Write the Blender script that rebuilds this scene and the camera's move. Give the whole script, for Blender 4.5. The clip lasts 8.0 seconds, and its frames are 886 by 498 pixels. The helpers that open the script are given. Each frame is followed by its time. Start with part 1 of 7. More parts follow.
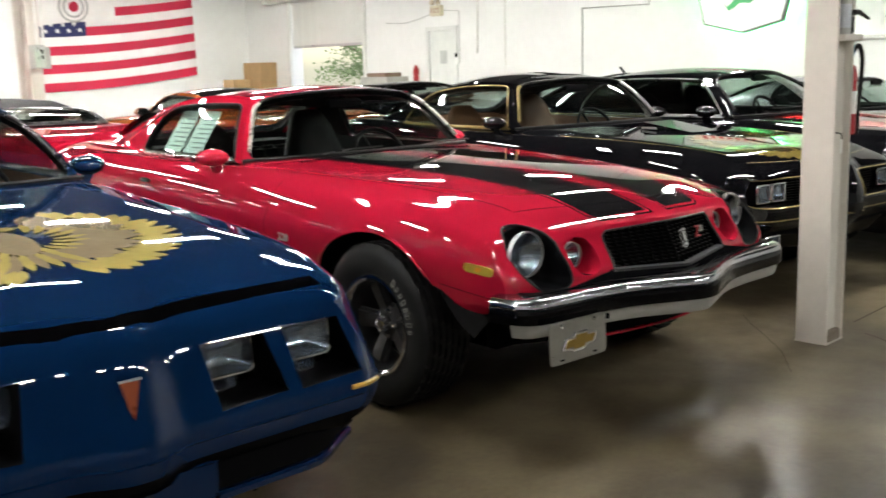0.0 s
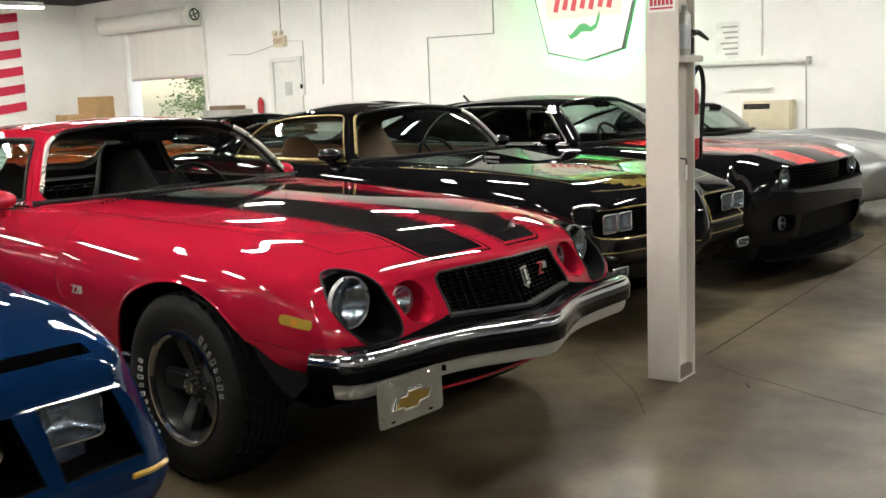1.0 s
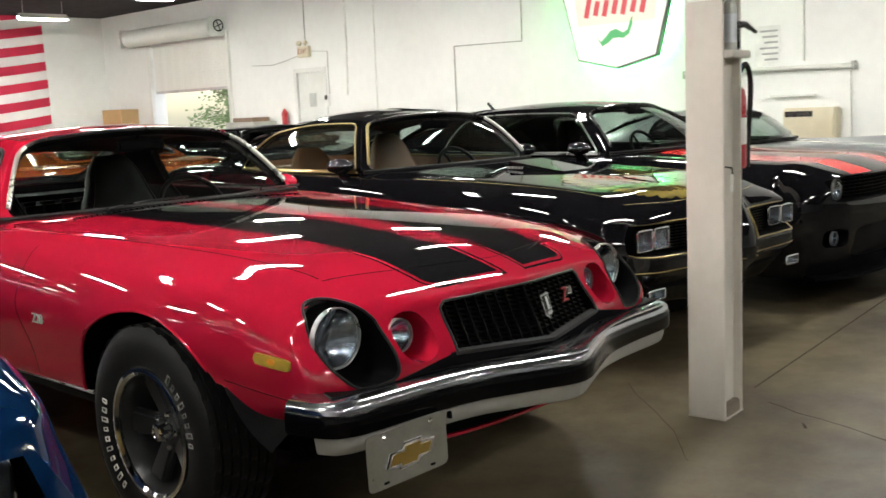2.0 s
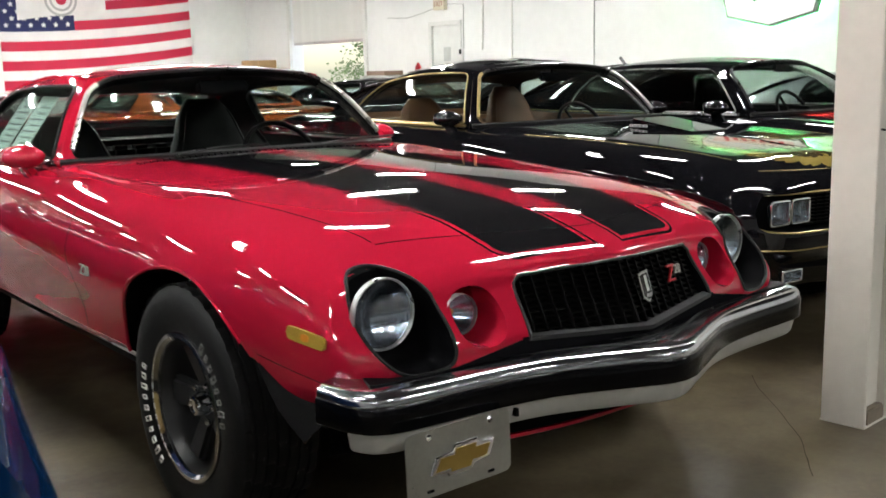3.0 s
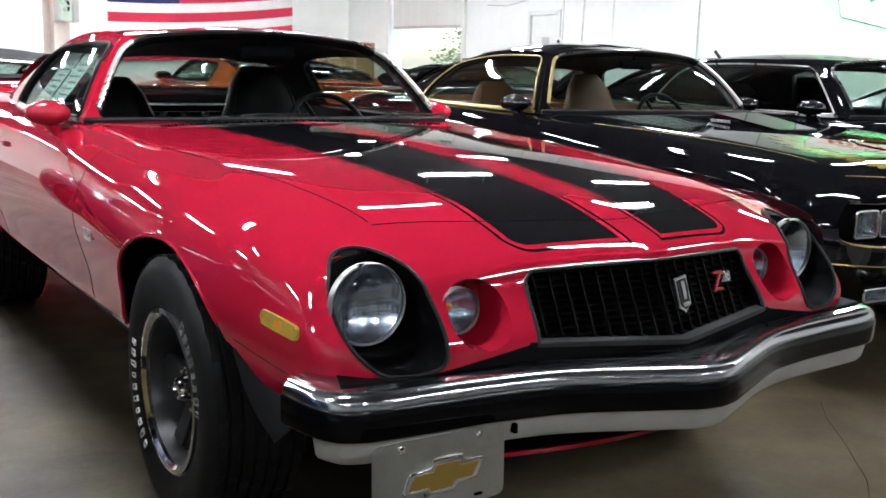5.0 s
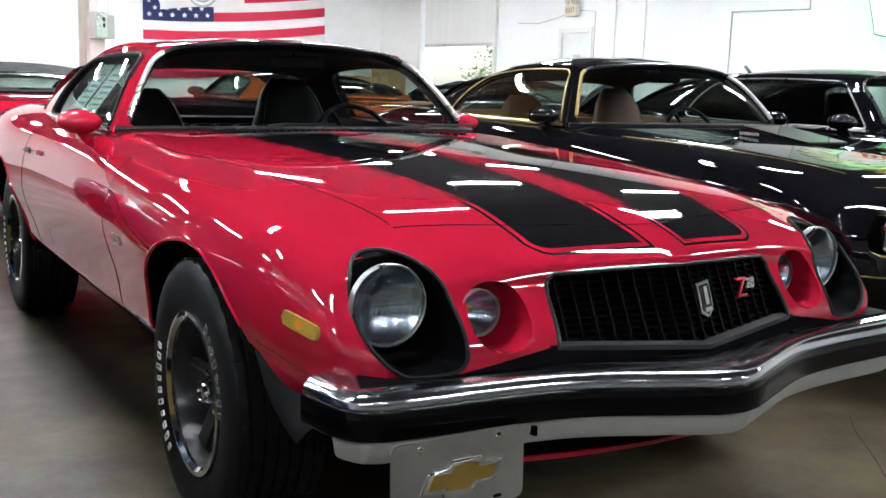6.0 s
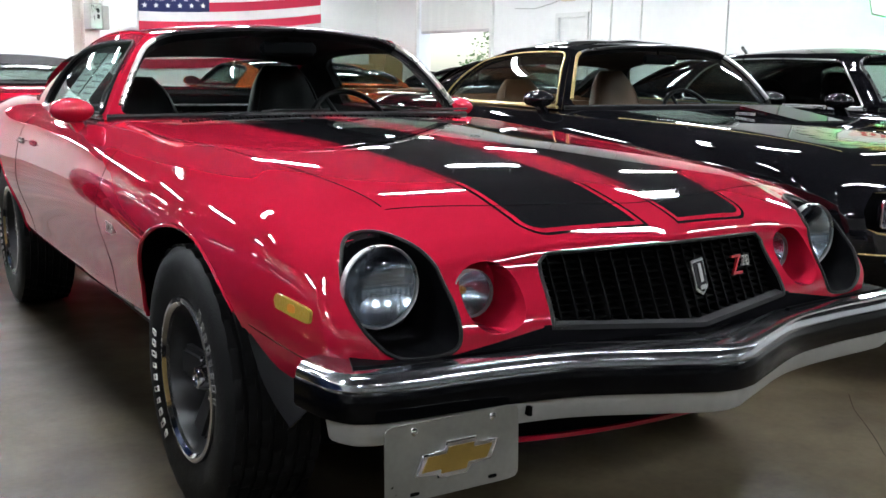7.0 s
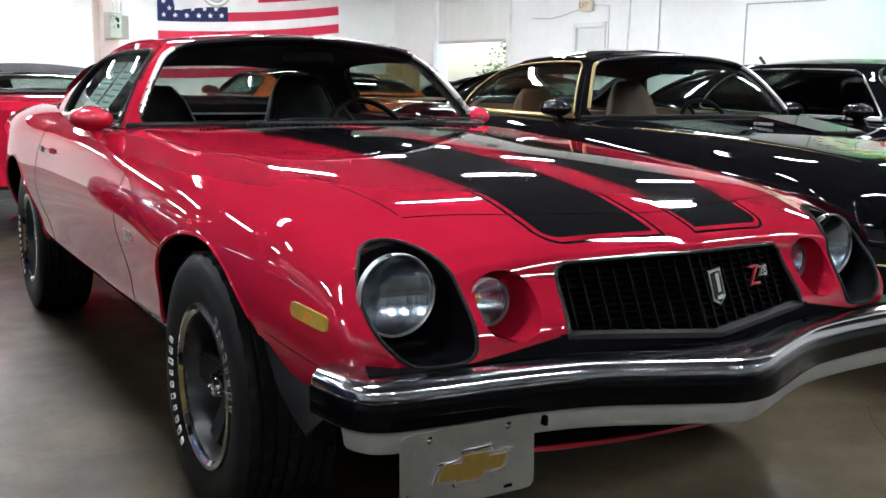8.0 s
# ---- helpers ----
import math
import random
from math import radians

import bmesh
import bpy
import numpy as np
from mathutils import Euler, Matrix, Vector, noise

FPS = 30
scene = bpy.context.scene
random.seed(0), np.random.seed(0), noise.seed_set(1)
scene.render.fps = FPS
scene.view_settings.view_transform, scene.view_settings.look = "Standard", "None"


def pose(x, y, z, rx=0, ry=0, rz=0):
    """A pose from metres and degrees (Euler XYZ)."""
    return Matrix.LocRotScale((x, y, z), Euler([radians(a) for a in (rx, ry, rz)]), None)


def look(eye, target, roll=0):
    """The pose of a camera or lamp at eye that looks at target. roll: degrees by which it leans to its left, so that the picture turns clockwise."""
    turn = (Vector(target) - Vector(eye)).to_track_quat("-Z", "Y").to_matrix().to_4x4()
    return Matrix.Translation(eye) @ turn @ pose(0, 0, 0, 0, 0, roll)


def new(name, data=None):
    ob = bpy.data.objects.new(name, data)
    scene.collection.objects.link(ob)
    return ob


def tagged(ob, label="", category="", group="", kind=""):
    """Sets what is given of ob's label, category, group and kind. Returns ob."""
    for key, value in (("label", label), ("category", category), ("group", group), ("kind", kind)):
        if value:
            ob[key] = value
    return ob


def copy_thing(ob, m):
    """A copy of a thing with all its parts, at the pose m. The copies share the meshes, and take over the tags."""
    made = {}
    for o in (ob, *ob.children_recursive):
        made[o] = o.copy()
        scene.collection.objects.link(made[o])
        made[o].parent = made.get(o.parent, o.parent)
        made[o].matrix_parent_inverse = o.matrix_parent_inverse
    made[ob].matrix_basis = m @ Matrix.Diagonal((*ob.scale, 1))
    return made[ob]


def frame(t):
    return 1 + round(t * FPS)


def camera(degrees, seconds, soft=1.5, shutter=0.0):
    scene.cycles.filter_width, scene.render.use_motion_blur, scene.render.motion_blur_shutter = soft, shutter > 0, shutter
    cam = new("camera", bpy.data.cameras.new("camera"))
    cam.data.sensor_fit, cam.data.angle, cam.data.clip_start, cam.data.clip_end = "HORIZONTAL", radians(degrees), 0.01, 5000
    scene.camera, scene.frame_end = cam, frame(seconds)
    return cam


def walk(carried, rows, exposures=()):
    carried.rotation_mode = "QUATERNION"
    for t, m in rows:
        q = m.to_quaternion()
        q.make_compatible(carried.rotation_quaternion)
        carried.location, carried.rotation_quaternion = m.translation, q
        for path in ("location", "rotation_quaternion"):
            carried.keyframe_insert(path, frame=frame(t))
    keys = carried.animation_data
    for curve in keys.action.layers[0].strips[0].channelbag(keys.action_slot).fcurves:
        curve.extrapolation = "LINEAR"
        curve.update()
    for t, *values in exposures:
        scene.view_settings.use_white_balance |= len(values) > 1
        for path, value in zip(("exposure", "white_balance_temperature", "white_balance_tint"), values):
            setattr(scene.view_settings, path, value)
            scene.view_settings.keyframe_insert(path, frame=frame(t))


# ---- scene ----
cam = camera(46.8, 8.0, soft=1.5, shutter=0.5)
PATH = [
    (0, (-3.32, -3.442, 1.406), (-2.047, -1.94, 1.054), -1.6),
    (0.5, (-3.141, -3.335, 1.385), (-1.758, -1.933, 1.035), -1.0),
    (1, (-2.914, -3.21, 1.372), (-1.438, -1.894, 1.072), -2.2),
    (2.5, (-2.238, -2.792, 1.293), (-0.884, -1.347, 1.011), -2.5),
    (3, (-2.009, -2.692, 1.26), (-0.779, -1.152, 0.919), -1.2),
    (3.5, (-1.86, -2.596, 1.239), (-0.612, -1.08, 0.859), -1.0),
    (4, (-1.75, -2.558, 1.223), (-0.521, -1.031, 0.827), -0.1),
    (4.5, (-1.681, -2.557, 1.205), (-0.53, -0.97, 0.809), 0.9),
    (5, (-1.659, -2.567, 1.194), (-0.581, -0.921, 0.837), 1.7),
    (6.5, (-1.639, -2.594, 1.15), (-0.619, -0.905, 0.827), 1.5),
    (7, (-1.628, -2.592, 1.146), (-0.601, -0.911, 0.8), 0.9),
    (7.5, (-1.629, -2.587, 1.144), (-0.609, -0.899, 0.806), 1.1),
    (8, (-1.628, -2.592, 1.144), (-0.627, -0.892, 0.816), 1.0),
]
walk(cam, [(t, look(eye, target, roll)) for t, eye, target, roll in PATH],
     [(0, 0.68, 7100, 10), (1, 0.58, 7400, 10), (2.5, 0.58, 7100, 10), (3.5, 0.72, 6750, 10), (5, 0.80, 6350, 11), (7, 0.74, 6250, 11), (8, 0.66, 6300, 11)])

# ---- world and light ----
WALL_X, WALL_Y, CEIL = 9.87, 19.4, 3.72      # sign wall, flag wall, ceiling
WEST_X, SOUTH_Y = -9.5, -17.0

world = bpy.data.worlds.new("sky")
scene.world = world
world.use_nodes = True
sky = world.node_tree.nodes.new("ShaderNodeTexSky")
sky.sky_type = "NISHITA"
sky.sun_disc = False
sky.sun_elevation, sky.sun_rotation = radians(50), radians(200)
world.node_tree.links.new(sky.outputs[0], world.node_tree.nodes["Background"].inputs[0])
world.node_tree.nodes["Background"].inputs[1].default_value = 0.15
sun = new("sun", bpy.data.lights.new("sun", "SUN"))
sun.data.energy, sun.data.angle, sun.data.color = 5.0, radians(0.5), (1.0, 0.95, 0.88)
sun.matrix_world = look((0, 0, 0), (-0.5, -0.35, -1.0))


# ---- materials ----
def mat(name, color, rough=0.5, metal=0.0, vary=0.12, scale=6.0, bump=0.0, bump_scale=60.0, coat=0.0, spec=0.5, rough_vary=0.15):
    """A surface with two scales of variation in colour and gloss, and fine relief."""
    m = bpy.data.materials.new(name)
    m.use_nodes = True
    nt = m.node_tree
    b = nt.nodes["Principled BSDF"]
    b.inputs["Roughness"].default_value = rough
    b.inputs["Metallic"].default_value = metal
    b.inputs["Specular IOR Level"].default_value = spec
    b.inputs["Coat Weight"].default_value = coat
    b.inputs["Coat Roughness"].default_value = 0.03
    b.inputs["Base Color"].default_value = (*color, 1)
    tc = nt.nodes.new("ShaderNodeTexCoord")
    n1, n2 = nt.nodes.new("ShaderNodeTexNoise"), nt.nodes.new("ShaderNodeTexNoise")
    n1.inputs["Scale"].default_value, n2.inputs["Scale"].default_value = scale, scale * 9
    n1.inputs["Detail"].default_value = 4
    for n in (n1, n2):
        nt.links.new(tc.outputs["Object"], n.inputs["Vector"])
    add = nt.nodes.new("ShaderNodeMath")
    add.operation = "MULTIPLY_ADD"
    add.inputs[1].default_value = 0.4
    nt.links.new(n2.outputs[0], add.inputs[0])
    nt.links.new(n1.outputs[0], add.inputs[2])
    if vary:
        mr = nt.nodes.new("ShaderNodeMapRange")
        mr.inputs["From Min"].default_value, mr.inputs["From Max"].default_value = 0.45, 0.95
        mr.inputs["To Min"].default_value, mr.inputs["To Max"].default_value = 1 - vary, 1 + vary
        nt.links.new(add.outputs[0], mr.inputs[0])
        mix = nt.nodes.new("ShaderNodeVectorMath")
        mix.operation = "MULTIPLY"
        mix.inputs[0].default_value = color
        nt.links.new(mr.outputs[0], mix.inputs[1])
        nt.links.new(mix.outputs[0], b.inputs["Base Color"])
    if rough_vary:
        mr = nt.nodes.new("ShaderNodeMapRange")
        mr.inputs["From Min"].default_value, mr.inputs["From Max"].default_value = 0.45, 0.95
        mr.inputs["To Min"].default_value, mr.inputs["To Max"].default_value = rough * (1 - rough_vary), rough * (1 + rough_vary)
        nt.links.new(add.outputs[0], mr.inputs[0])
        nt.links.new(mr.outputs[0], b.inputs["Roughness"])
    if bump:
        n3 = nt.nodes.new("ShaderNodeTexNoise")
        n3.inputs["Scale"].default_value = bump_scale
        nt.links.new(tc.outputs["Object"], n3.inputs["Vector"])
        bp = nt.nodes.new("ShaderNodeBump")
        bp.inputs["Strength"].default_value, bp.inputs["Distance"].default_value = bump, 0.01
        nt.links.new(n3.outputs[0], bp.inputs["Height"])
        nt.links.new(bp.outputs[0], b.inputs["Normal"])
    return m


def glass(name, tint=(0.94, 0.975, 0.96), clear=0.95, rough=0.0):
    """Thin window glass: mostly clear, with a true mirror coat on top."""
    m = bpy.data.materials.new(name)
    m.use_nodes = True
    nt = m.node_tree
    nt.nodes.remove(nt.nodes["Principled BSDF"])
    out = nt.nodes["Material Output"]
    tr, gl, mix, lw = (nt.nodes.new(k) for k in ("ShaderNodeBsdfTransparent", "ShaderNodeBsdfGlossy", "ShaderNodeMixShader", "ShaderNodeLayerWeight"))
    tr.inputs[0].default_value = (*[c * clear for c in tint], 1)
    gl.inputs["Roughness"].default_value = rough
    op = tool(nt)
    nt.links.new(op("MULTIPLY_ADD", op("POWER", lw.outputs["Facing"], 5.0), 0.9, 0.035), mix.inputs[0])
    nt.links.new(tr.outputs[0], mix.inputs[1])
    nt.links.new(gl.outputs[0], mix.inputs[2])
    nt.links.new(mix.outputs[0], out.inputs[0])
    return m


def glow(name, color, strength):
    m = bpy.data.materials.new(name)
    m.use_nodes = True
    b = m.node_tree.nodes["Principled BSDF"]
    b.inputs["Base Color"].default_value = (*[c * 0.2 for c in color], 1)
    b.inputs["Emission Color"].default_value = (*color, 1)
    b.inputs["Emission Strength"].default_value = strength
    return m


def tool(nt):
    """Short form for maths nodes of a tree: op(kind, a, b)."""
    def op(kind, a, b=None, c=None):
        n = nt.nodes.new("ShaderNodeMath")
        n.operation = kind
        for k, v in enumerate((a, b, c)):
            if v is None:
                continue
            if isinstance(v, (int, float)):
                n.inputs[k].default_value = v
            else:
                nt.links.new(v, n.inputs[k])
        return n.outputs[0]
    return op


BLACK_RUBBER = mat("black_rubber", (0.0075, 0.0075, 0.0078), 0.55, vary=0.25, scale=8, bump=0.15, bump_scale=200, spec=0.15)
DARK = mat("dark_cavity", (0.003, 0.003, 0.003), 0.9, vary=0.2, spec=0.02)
UNDERCOAT = mat("undercoat", (0.002, 0.002, 0.002), 0.85, vary=0.3, bump=0.4, spec=0.02)
CHROME = mat("chrome", (0.82, 0.83, 0.85), 0.10, 1.0, vary=0.05, rough_vary=0.6, scale=9)
ALU = mat("dull_aluminium", (0.55, 0.55, 0.54), 0.3, 0.9, vary=0.1, bump=0.02)
ARGENT = mat("argent_paint", (0.43, 0.43, 0.41), 0.35, 0.4, vary=0.1)
BLACK_TRIM = mat("black_trim", (0.012, 0.012, 0.013), 0.28, vary=0.2, coat=0.3)
BLACK_MATT = mat("matt_black", (0.0025, 0.0025, 0.003), 0.5, vary=0.2, spec=0.03)
BLACK_VINYL = mat("black_vinyl", (0.004, 0.004, 0.0045), 0.45, vary=0.2, bump=0.2, bump_scale=350, spec=0.10)
TAN_VINYL = mat("tan_vinyl", (0.15, 0.068, 0.031), 0.5, vary=0.2, bump=0.2, bump_scale=350)
STRIP_BLACK = mat("strip_black", (0.0015, 0.0015, 0.002), 0.16, vary=0.1, rough_vary=0, spec=0.16)
BUMPER_METAL = mat("bumper_metal", (0.45, 0.46, 0.49), 0.16, 1.0, vary=0.04, rough_vary=0.3, scale=9)
RED_PLAIN = mat("red_paint", (0.345, 0.008, 0.027), 0.25, vary=0.04, coat=1.0, spec=0.0, rough_vary=0)
BLACK_PAINT = mat("black_paint", (0.0035, 0.0035, 0.0045), 0.2, vary=0.1, coat=0.75, spec=0.0, rough_vary=0)
BLUE_PAINT = mat("blue_paint", (0.001, 0.012, 0.044), 0.25, vary=0.06, coat=1.0, spec=0.0, rough_vary=0)
SILVER_PAINT = mat("silver_paint", (0.36, 0.37, 0.38), 0.3, 0.6, vary=0.04, coat=1.0, spec=0.0, rough_vary=0)
ORANGE_PAINT = mat("orange_paint", (0.30, 0.068, 0.018), 0.3, vary=0.05, coat=1.0, spec=0.0, rough_vary=0)
BRIGHT_TRIM = mat("bright_trim", (0.50, 0.50, 0.45), 0.28, 0.7, vary=0.08)
GOLD = mat("gold_trim", (0.34, 0.26, 0.10), 0.35, 0.6, vary=0.1)
GLASS = glass("window_glass", (0.91, 0.97, 0.945), 0.86)
SMOKED = glass("smoked_glass", (0.75, 0.78, 0.76), 0.5)
LENS = glass("lamp_glass", (0.9, 0.94, 0.97), 0.92)
REFLECTOR = mat("lamp_reflector", (0.88, 0.90, 0.95), 0.05, 1.0, vary=0.05, rough_vary=0)
FLUTED = mat("fluted_reflector", (0.64, 0.67, 0.74), 0.20, 1.0, vary=0.25, scale=24, bump=0.10, bump_scale=45, rough_vary=0.3)
AMBER = mat("amber_lens", (0.34, 0.22, 0.035), 0.3, vary=0.3, coat=0.3, bump=0.2, bump_scale=150)
WHITE_PAINT = mat("white_paint", (0.78, 0.78, 0.75), 0.5, vary=0.05)
LETTER_DIM = mat("letter_dim", (0.13, 0.13, 0.12), 0.6, vary=0.25)
LETTER_WHITE = mat("letter_white", (0.55, 0.54, 0.51), 0.6, vary=0.12)


# ---- mesh helpers ----
def part(name, bm, material, parent=None, label="", smooth=35, kind=""):
    """Links a bmesh as one mesh object, under a thing or part where one is given."""
    bmesh.ops.remove_doubles(bm, verts=bm.verts, dist=1e-5)
    bmesh.ops.recalc_face_normals(bm, faces=bm.faces)
    me = bpy.data.meshes.new(name)
    bm.to_mesh(me)
    bm.free()
    for m in (material if isinstance(material, (list, tuple)) else (material,)):
        me.materials.append(m)
    if smooth:
        me.shade_smooth()
        me.set_sharp_from_angle(angle=radians(smooth))
    ob = new(name, me)
    if parent is not None:
        ob.parent = parent
    return tagged(ob, label=label, kind=kind)


def thing(name, label, category, at=None, group="", kind=""):
    ob = new(name)
    ob.empty_display_size = 0.1
    if at is not None:
        ob.matrix_world = at
    return tagged(ob, label, category, group, kind)


def box(bm, x0, x1, y0, y1, z0, z1, bevel=0.0, m=None, seg=2, mi=0):
    r = bmesh.ops.create_cube(bm, size=1.0)
    vs = r["verts"]
    for v in vs:
        v.co = Vector(((x0 + x1) / 2 + v.co.x * (x1 - x0), (y0 + y1) / 2 + v.co.y * (y1 - y0), (z0 + z1) / 2 + v.co.z * (z1 - z0)))
    fs = {f for v in vs for f in v.link_faces}
    if bevel:
        es = list({e for v in vs for e in v.link_edges})
        rb = bmesh.ops.bevel(bm, geom=es, offset=bevel, segments=seg, affect="EDGES", clamp_overlap=True)
        fs |= set(rb["faces"])
        vs = list({v for f in fs if f.is_valid for v in f.verts})
    for f in fs:
        if f.is_valid:
            f.material_index = mi
    if m is not None:
        for v in vs:
            v.co = m @ v.co
    return vs


def boxed(*a, **k):
    bm = bmesh.new()
    box(bm, *a, **k)
    return bm


def lathe(bm, profile, n=32, m=None, mi=0, close=False, caps=True):
    """Turns (radius, height) points round the z axis."""
    rings = []
    for r, z in profile:
        rings.append([bm.verts.new((r * math.cos(2 * math.pi * k / n), r * math.sin(2 * math.pi * k / n), z)) for k in range(n)])
    if close:
        rings.append(rings[0])
    for a, b in zip(rings, rings[1:]):
        for k in range(n):
            f = bm.faces.new((a[k], a[(k + 1) % n], b[(k + 1) % n], b[k]))
            f.material_index = mi
    if not close and caps:
        for ring in (rings[0], rings[-1]):
            f = bm.faces.new(ring)
            f.material_index = mi
    if m is not None:
        for ring in rings[:len(profile)]:
            for v in ring:
                v.co = m @ v.co
    return bm


def tube(bm, pts, r, n=8, mi=0, closed=False):
    """A round bar along points; r is a number or a function of 0..1."""
    pts = [Vector(p) for p in pts]
    rings, up = [], None
    for i, p in enumerate(pts):
        a, b = pts[max(i - 1, 0)], pts[min(i + 1, len(pts) - 1)]
        if closed:
            a, b = pts[i - 1], pts[(i + 1) % len(pts)]
        d = (b - a).normalized()
        if up is None:
            up = d.orthogonal().normalized()
        up = (up - d * up.dot(d)).normalized()
        side = d.cross(up)
        rr = r(i / max(len(pts) - 1, 1)) if callable(r) else r
        rings.append([bm.verts.new(p + rr * (math.cos(2 * math.pi * k / n) * up + math.sin(2 * math.pi * k / n) * side)) for k in range(n)])
    if closed:
        rings.append(rings[0])
    for a, b in zip(rings, rings[1:]):
        for k in range(n):
            bm.faces.new((a[k], a[(k + 1) % n], b[(k + 1) % n], b[k])).material_index = mi
    if not closed:
        bm.faces.new(rings[0]).material_index = mi
        bm.faces.new(rings[-1]).material_index = mi
    return bm


def sweep(bm, path, profile, mi=0, up=Vector((0, 0, 1))):
    """Carries a closed profile of (out, up) along a path in plan; out is to the path's right."""
    path = [Vector(p) for p in path]
    rings = []
    for i, p in enumerate(path):
        a, b = path[max(i - 1, 0)], path[min(i + 1, len(path) - 1)]
        d = (b - a).normalized()
        out = d.cross(up).normalized()
        rings.append([bm.verts.new(p + out * o + up * h) for o, h in profile])
    k = len(profile)
    for a, b in zip(rings, rings[1:]):
        for i in range(k):
            bm.faces.new((a[i], a[(i + 1) % k], b[(i + 1) % k], b[i])).material_index = mi
    bm.faces.new(rings[0]).material_index = mi
    bm.faces.new(rings[-1]).material_index = mi
    return bm


def slab(bm, f, nu, nv, thick, mi=0, edge_mi=None):
    """A sheet f(u, v) with thickness, u and v from 0 to 1; thick along the sheet's normal."""
    P = [[Vector(f(i / nu, j / nv)) for j in range(nv + 1)] for i in range(nu + 1)]
    top, bot = [], []
    for i in range(nu + 1):
        ta, ba = [], []
        for j in range(nv + 1):
            du = P[min(i + 1, nu)][j] - P[max(i - 1, 0)][j]
            dv = P[i][min(j + 1, nv)] - P[i][max(j - 1, 0)]
            n = du.cross(dv).normalized()
            ta.append(bm.verts.new(P[i][j]))
            ba.append(bm.verts.new(P[i][j] - n * thick))
        top.append(ta)
        bot.append(ba)
    for i in range(nu):
        for j in range(nv):
            bm.faces.new((top[i][j], top[i + 1][j], top[i + 1][j + 1], top[i][j + 1])).material_index = mi
            bm.faces.new((bot[i][j], bot[i][j + 1], bot[i + 1][j + 1], bot[i + 1][j])).material_index = mi
    rim = [(i, 0) for i in range(nu)] + [(nu, j) for j in range(nv)] + [(i, nv) for i in range(nu, 0, -1)] + [(0, j) for j in range(nv, 0, -1)]
    for (a, b), (c, d) in zip(rim, rim[1:] + rim[:1]):
        bm.faces.new((top[a][b], top[c][d], bot[c][d], bot[a][b])).material_index = mi if edge_mi is None else edge_mi
    return bm


def prism(bm, outline, depth, m=None, mi=0, bevel=0.0):
    """A flat outline of (x, y), raised by depth along z."""
    a = [bm.verts.new((x, y, 0)) for x, y in outline]
    b = [bm.verts.new((x, y, depth)) for x, y in outline]
    n = len(a)
    fs = [bm.faces.new(a[::-1]), bm.faces.new(b)]
    fs += [bm.faces.new((a[i], a[(i + 1) % n], b[(i + 1) % n], b[i])) for i in range(n)]
    vs = a + b
    if bevel:
        r = bmesh.ops.bevel(bm, geom=list(fs[1].edges), offset=bevel, segments=2, affect="EDGES", clamp_overlap=True)
        vs = list({v for f in fs + r["faces"] if f.is_valid for v in f.verts} | {v for v in a})
    for f in {f for v in vs for f in v.link_faces}:
        f.material_index = mi
    if m is not None:
        for v in vs:
            v.co = m @ v.co
    return bm


def smooth_curve(xs, ys):
    """A smooth curve through points, with no overshoot."""
    xs, ys = list(map(float, xs)), list(map(float, ys))
    d = [(ys[i + 1] - ys[i]) / (xs[i + 1] - xs[i]) for i in range(len(xs) - 1)]
    m = [d[0]] + [0.0 if a * b <= 0 else 2 * a * b / (a + b) for a, b in zip(d, d[1:])] + [d[-1]]

    def at(x):
        if x <= xs[0]:
            return ys[0]
        if x >= xs[-1]:
            return ys[-1]
        i = max(k for k in range(len(xs) - 1) if xs[k] <= x)
        h = xs[i + 1] - xs[i]
        t = (x - xs[i]) / h
        return (2 * t**3 - 3 * t**2 + 1) * ys[i] + (t**3 - 2 * t**2 + t) * h * m[i] + (-2 * t**3 + 3 * t**2) * ys[i + 1] + (t**3 - t**2) * h * m[i + 1]
    return at


def step(a, b, x):
    t = min(max((x - a) / (b - a), 0.0), 1.0)
    return t * t * (3 - 2 * t)


def through_points(ctrl, per):
    """Catmull-Rom points through control points, per steps a piece."""
    c = [ctrl[0]] + list(ctrl) + [ctrl[-1]]
    out = []
    for i in range(1, len(c) - 2):
        p0, p1, p2, p3 = (np.array(c[i + k], float) for k in (-1, 0, 1, 2))
        for s in range(per):
            t = s / per
            out.append(0.5 * (2 * p1 + (p2 - p0) * t + (2 * p0 - 5 * p1 + 4 * p2 - p3) * t * t + (3 * p1 - p0 - 3 * p2 + p3) * t**3))
    out.append(np.array(c[-2], float))
    return out


def words(text, size, depth, material, parent, m, name="lettering"):
    """Raised letters in the built-in face, turned into a mesh."""
    cu = bpy.data.curves.new(name, "FONT")
    cu.body, cu.size, cu.extrude, cu.align_x, cu.align_y = text, size, depth, "CENTER", "CENTER"
    ob = new(name, cu)
    me = bpy.data.meshes.new_from_object(ob.evaluated_get(bpy.context.evaluated_depsgraph_get()))
    bpy.data.objects.remove(ob)
    me.materials.clear()
    me.materials.append(material)
    out = new(name, me)
    out.parent = parent
    out.matrix_basis = m
    return out


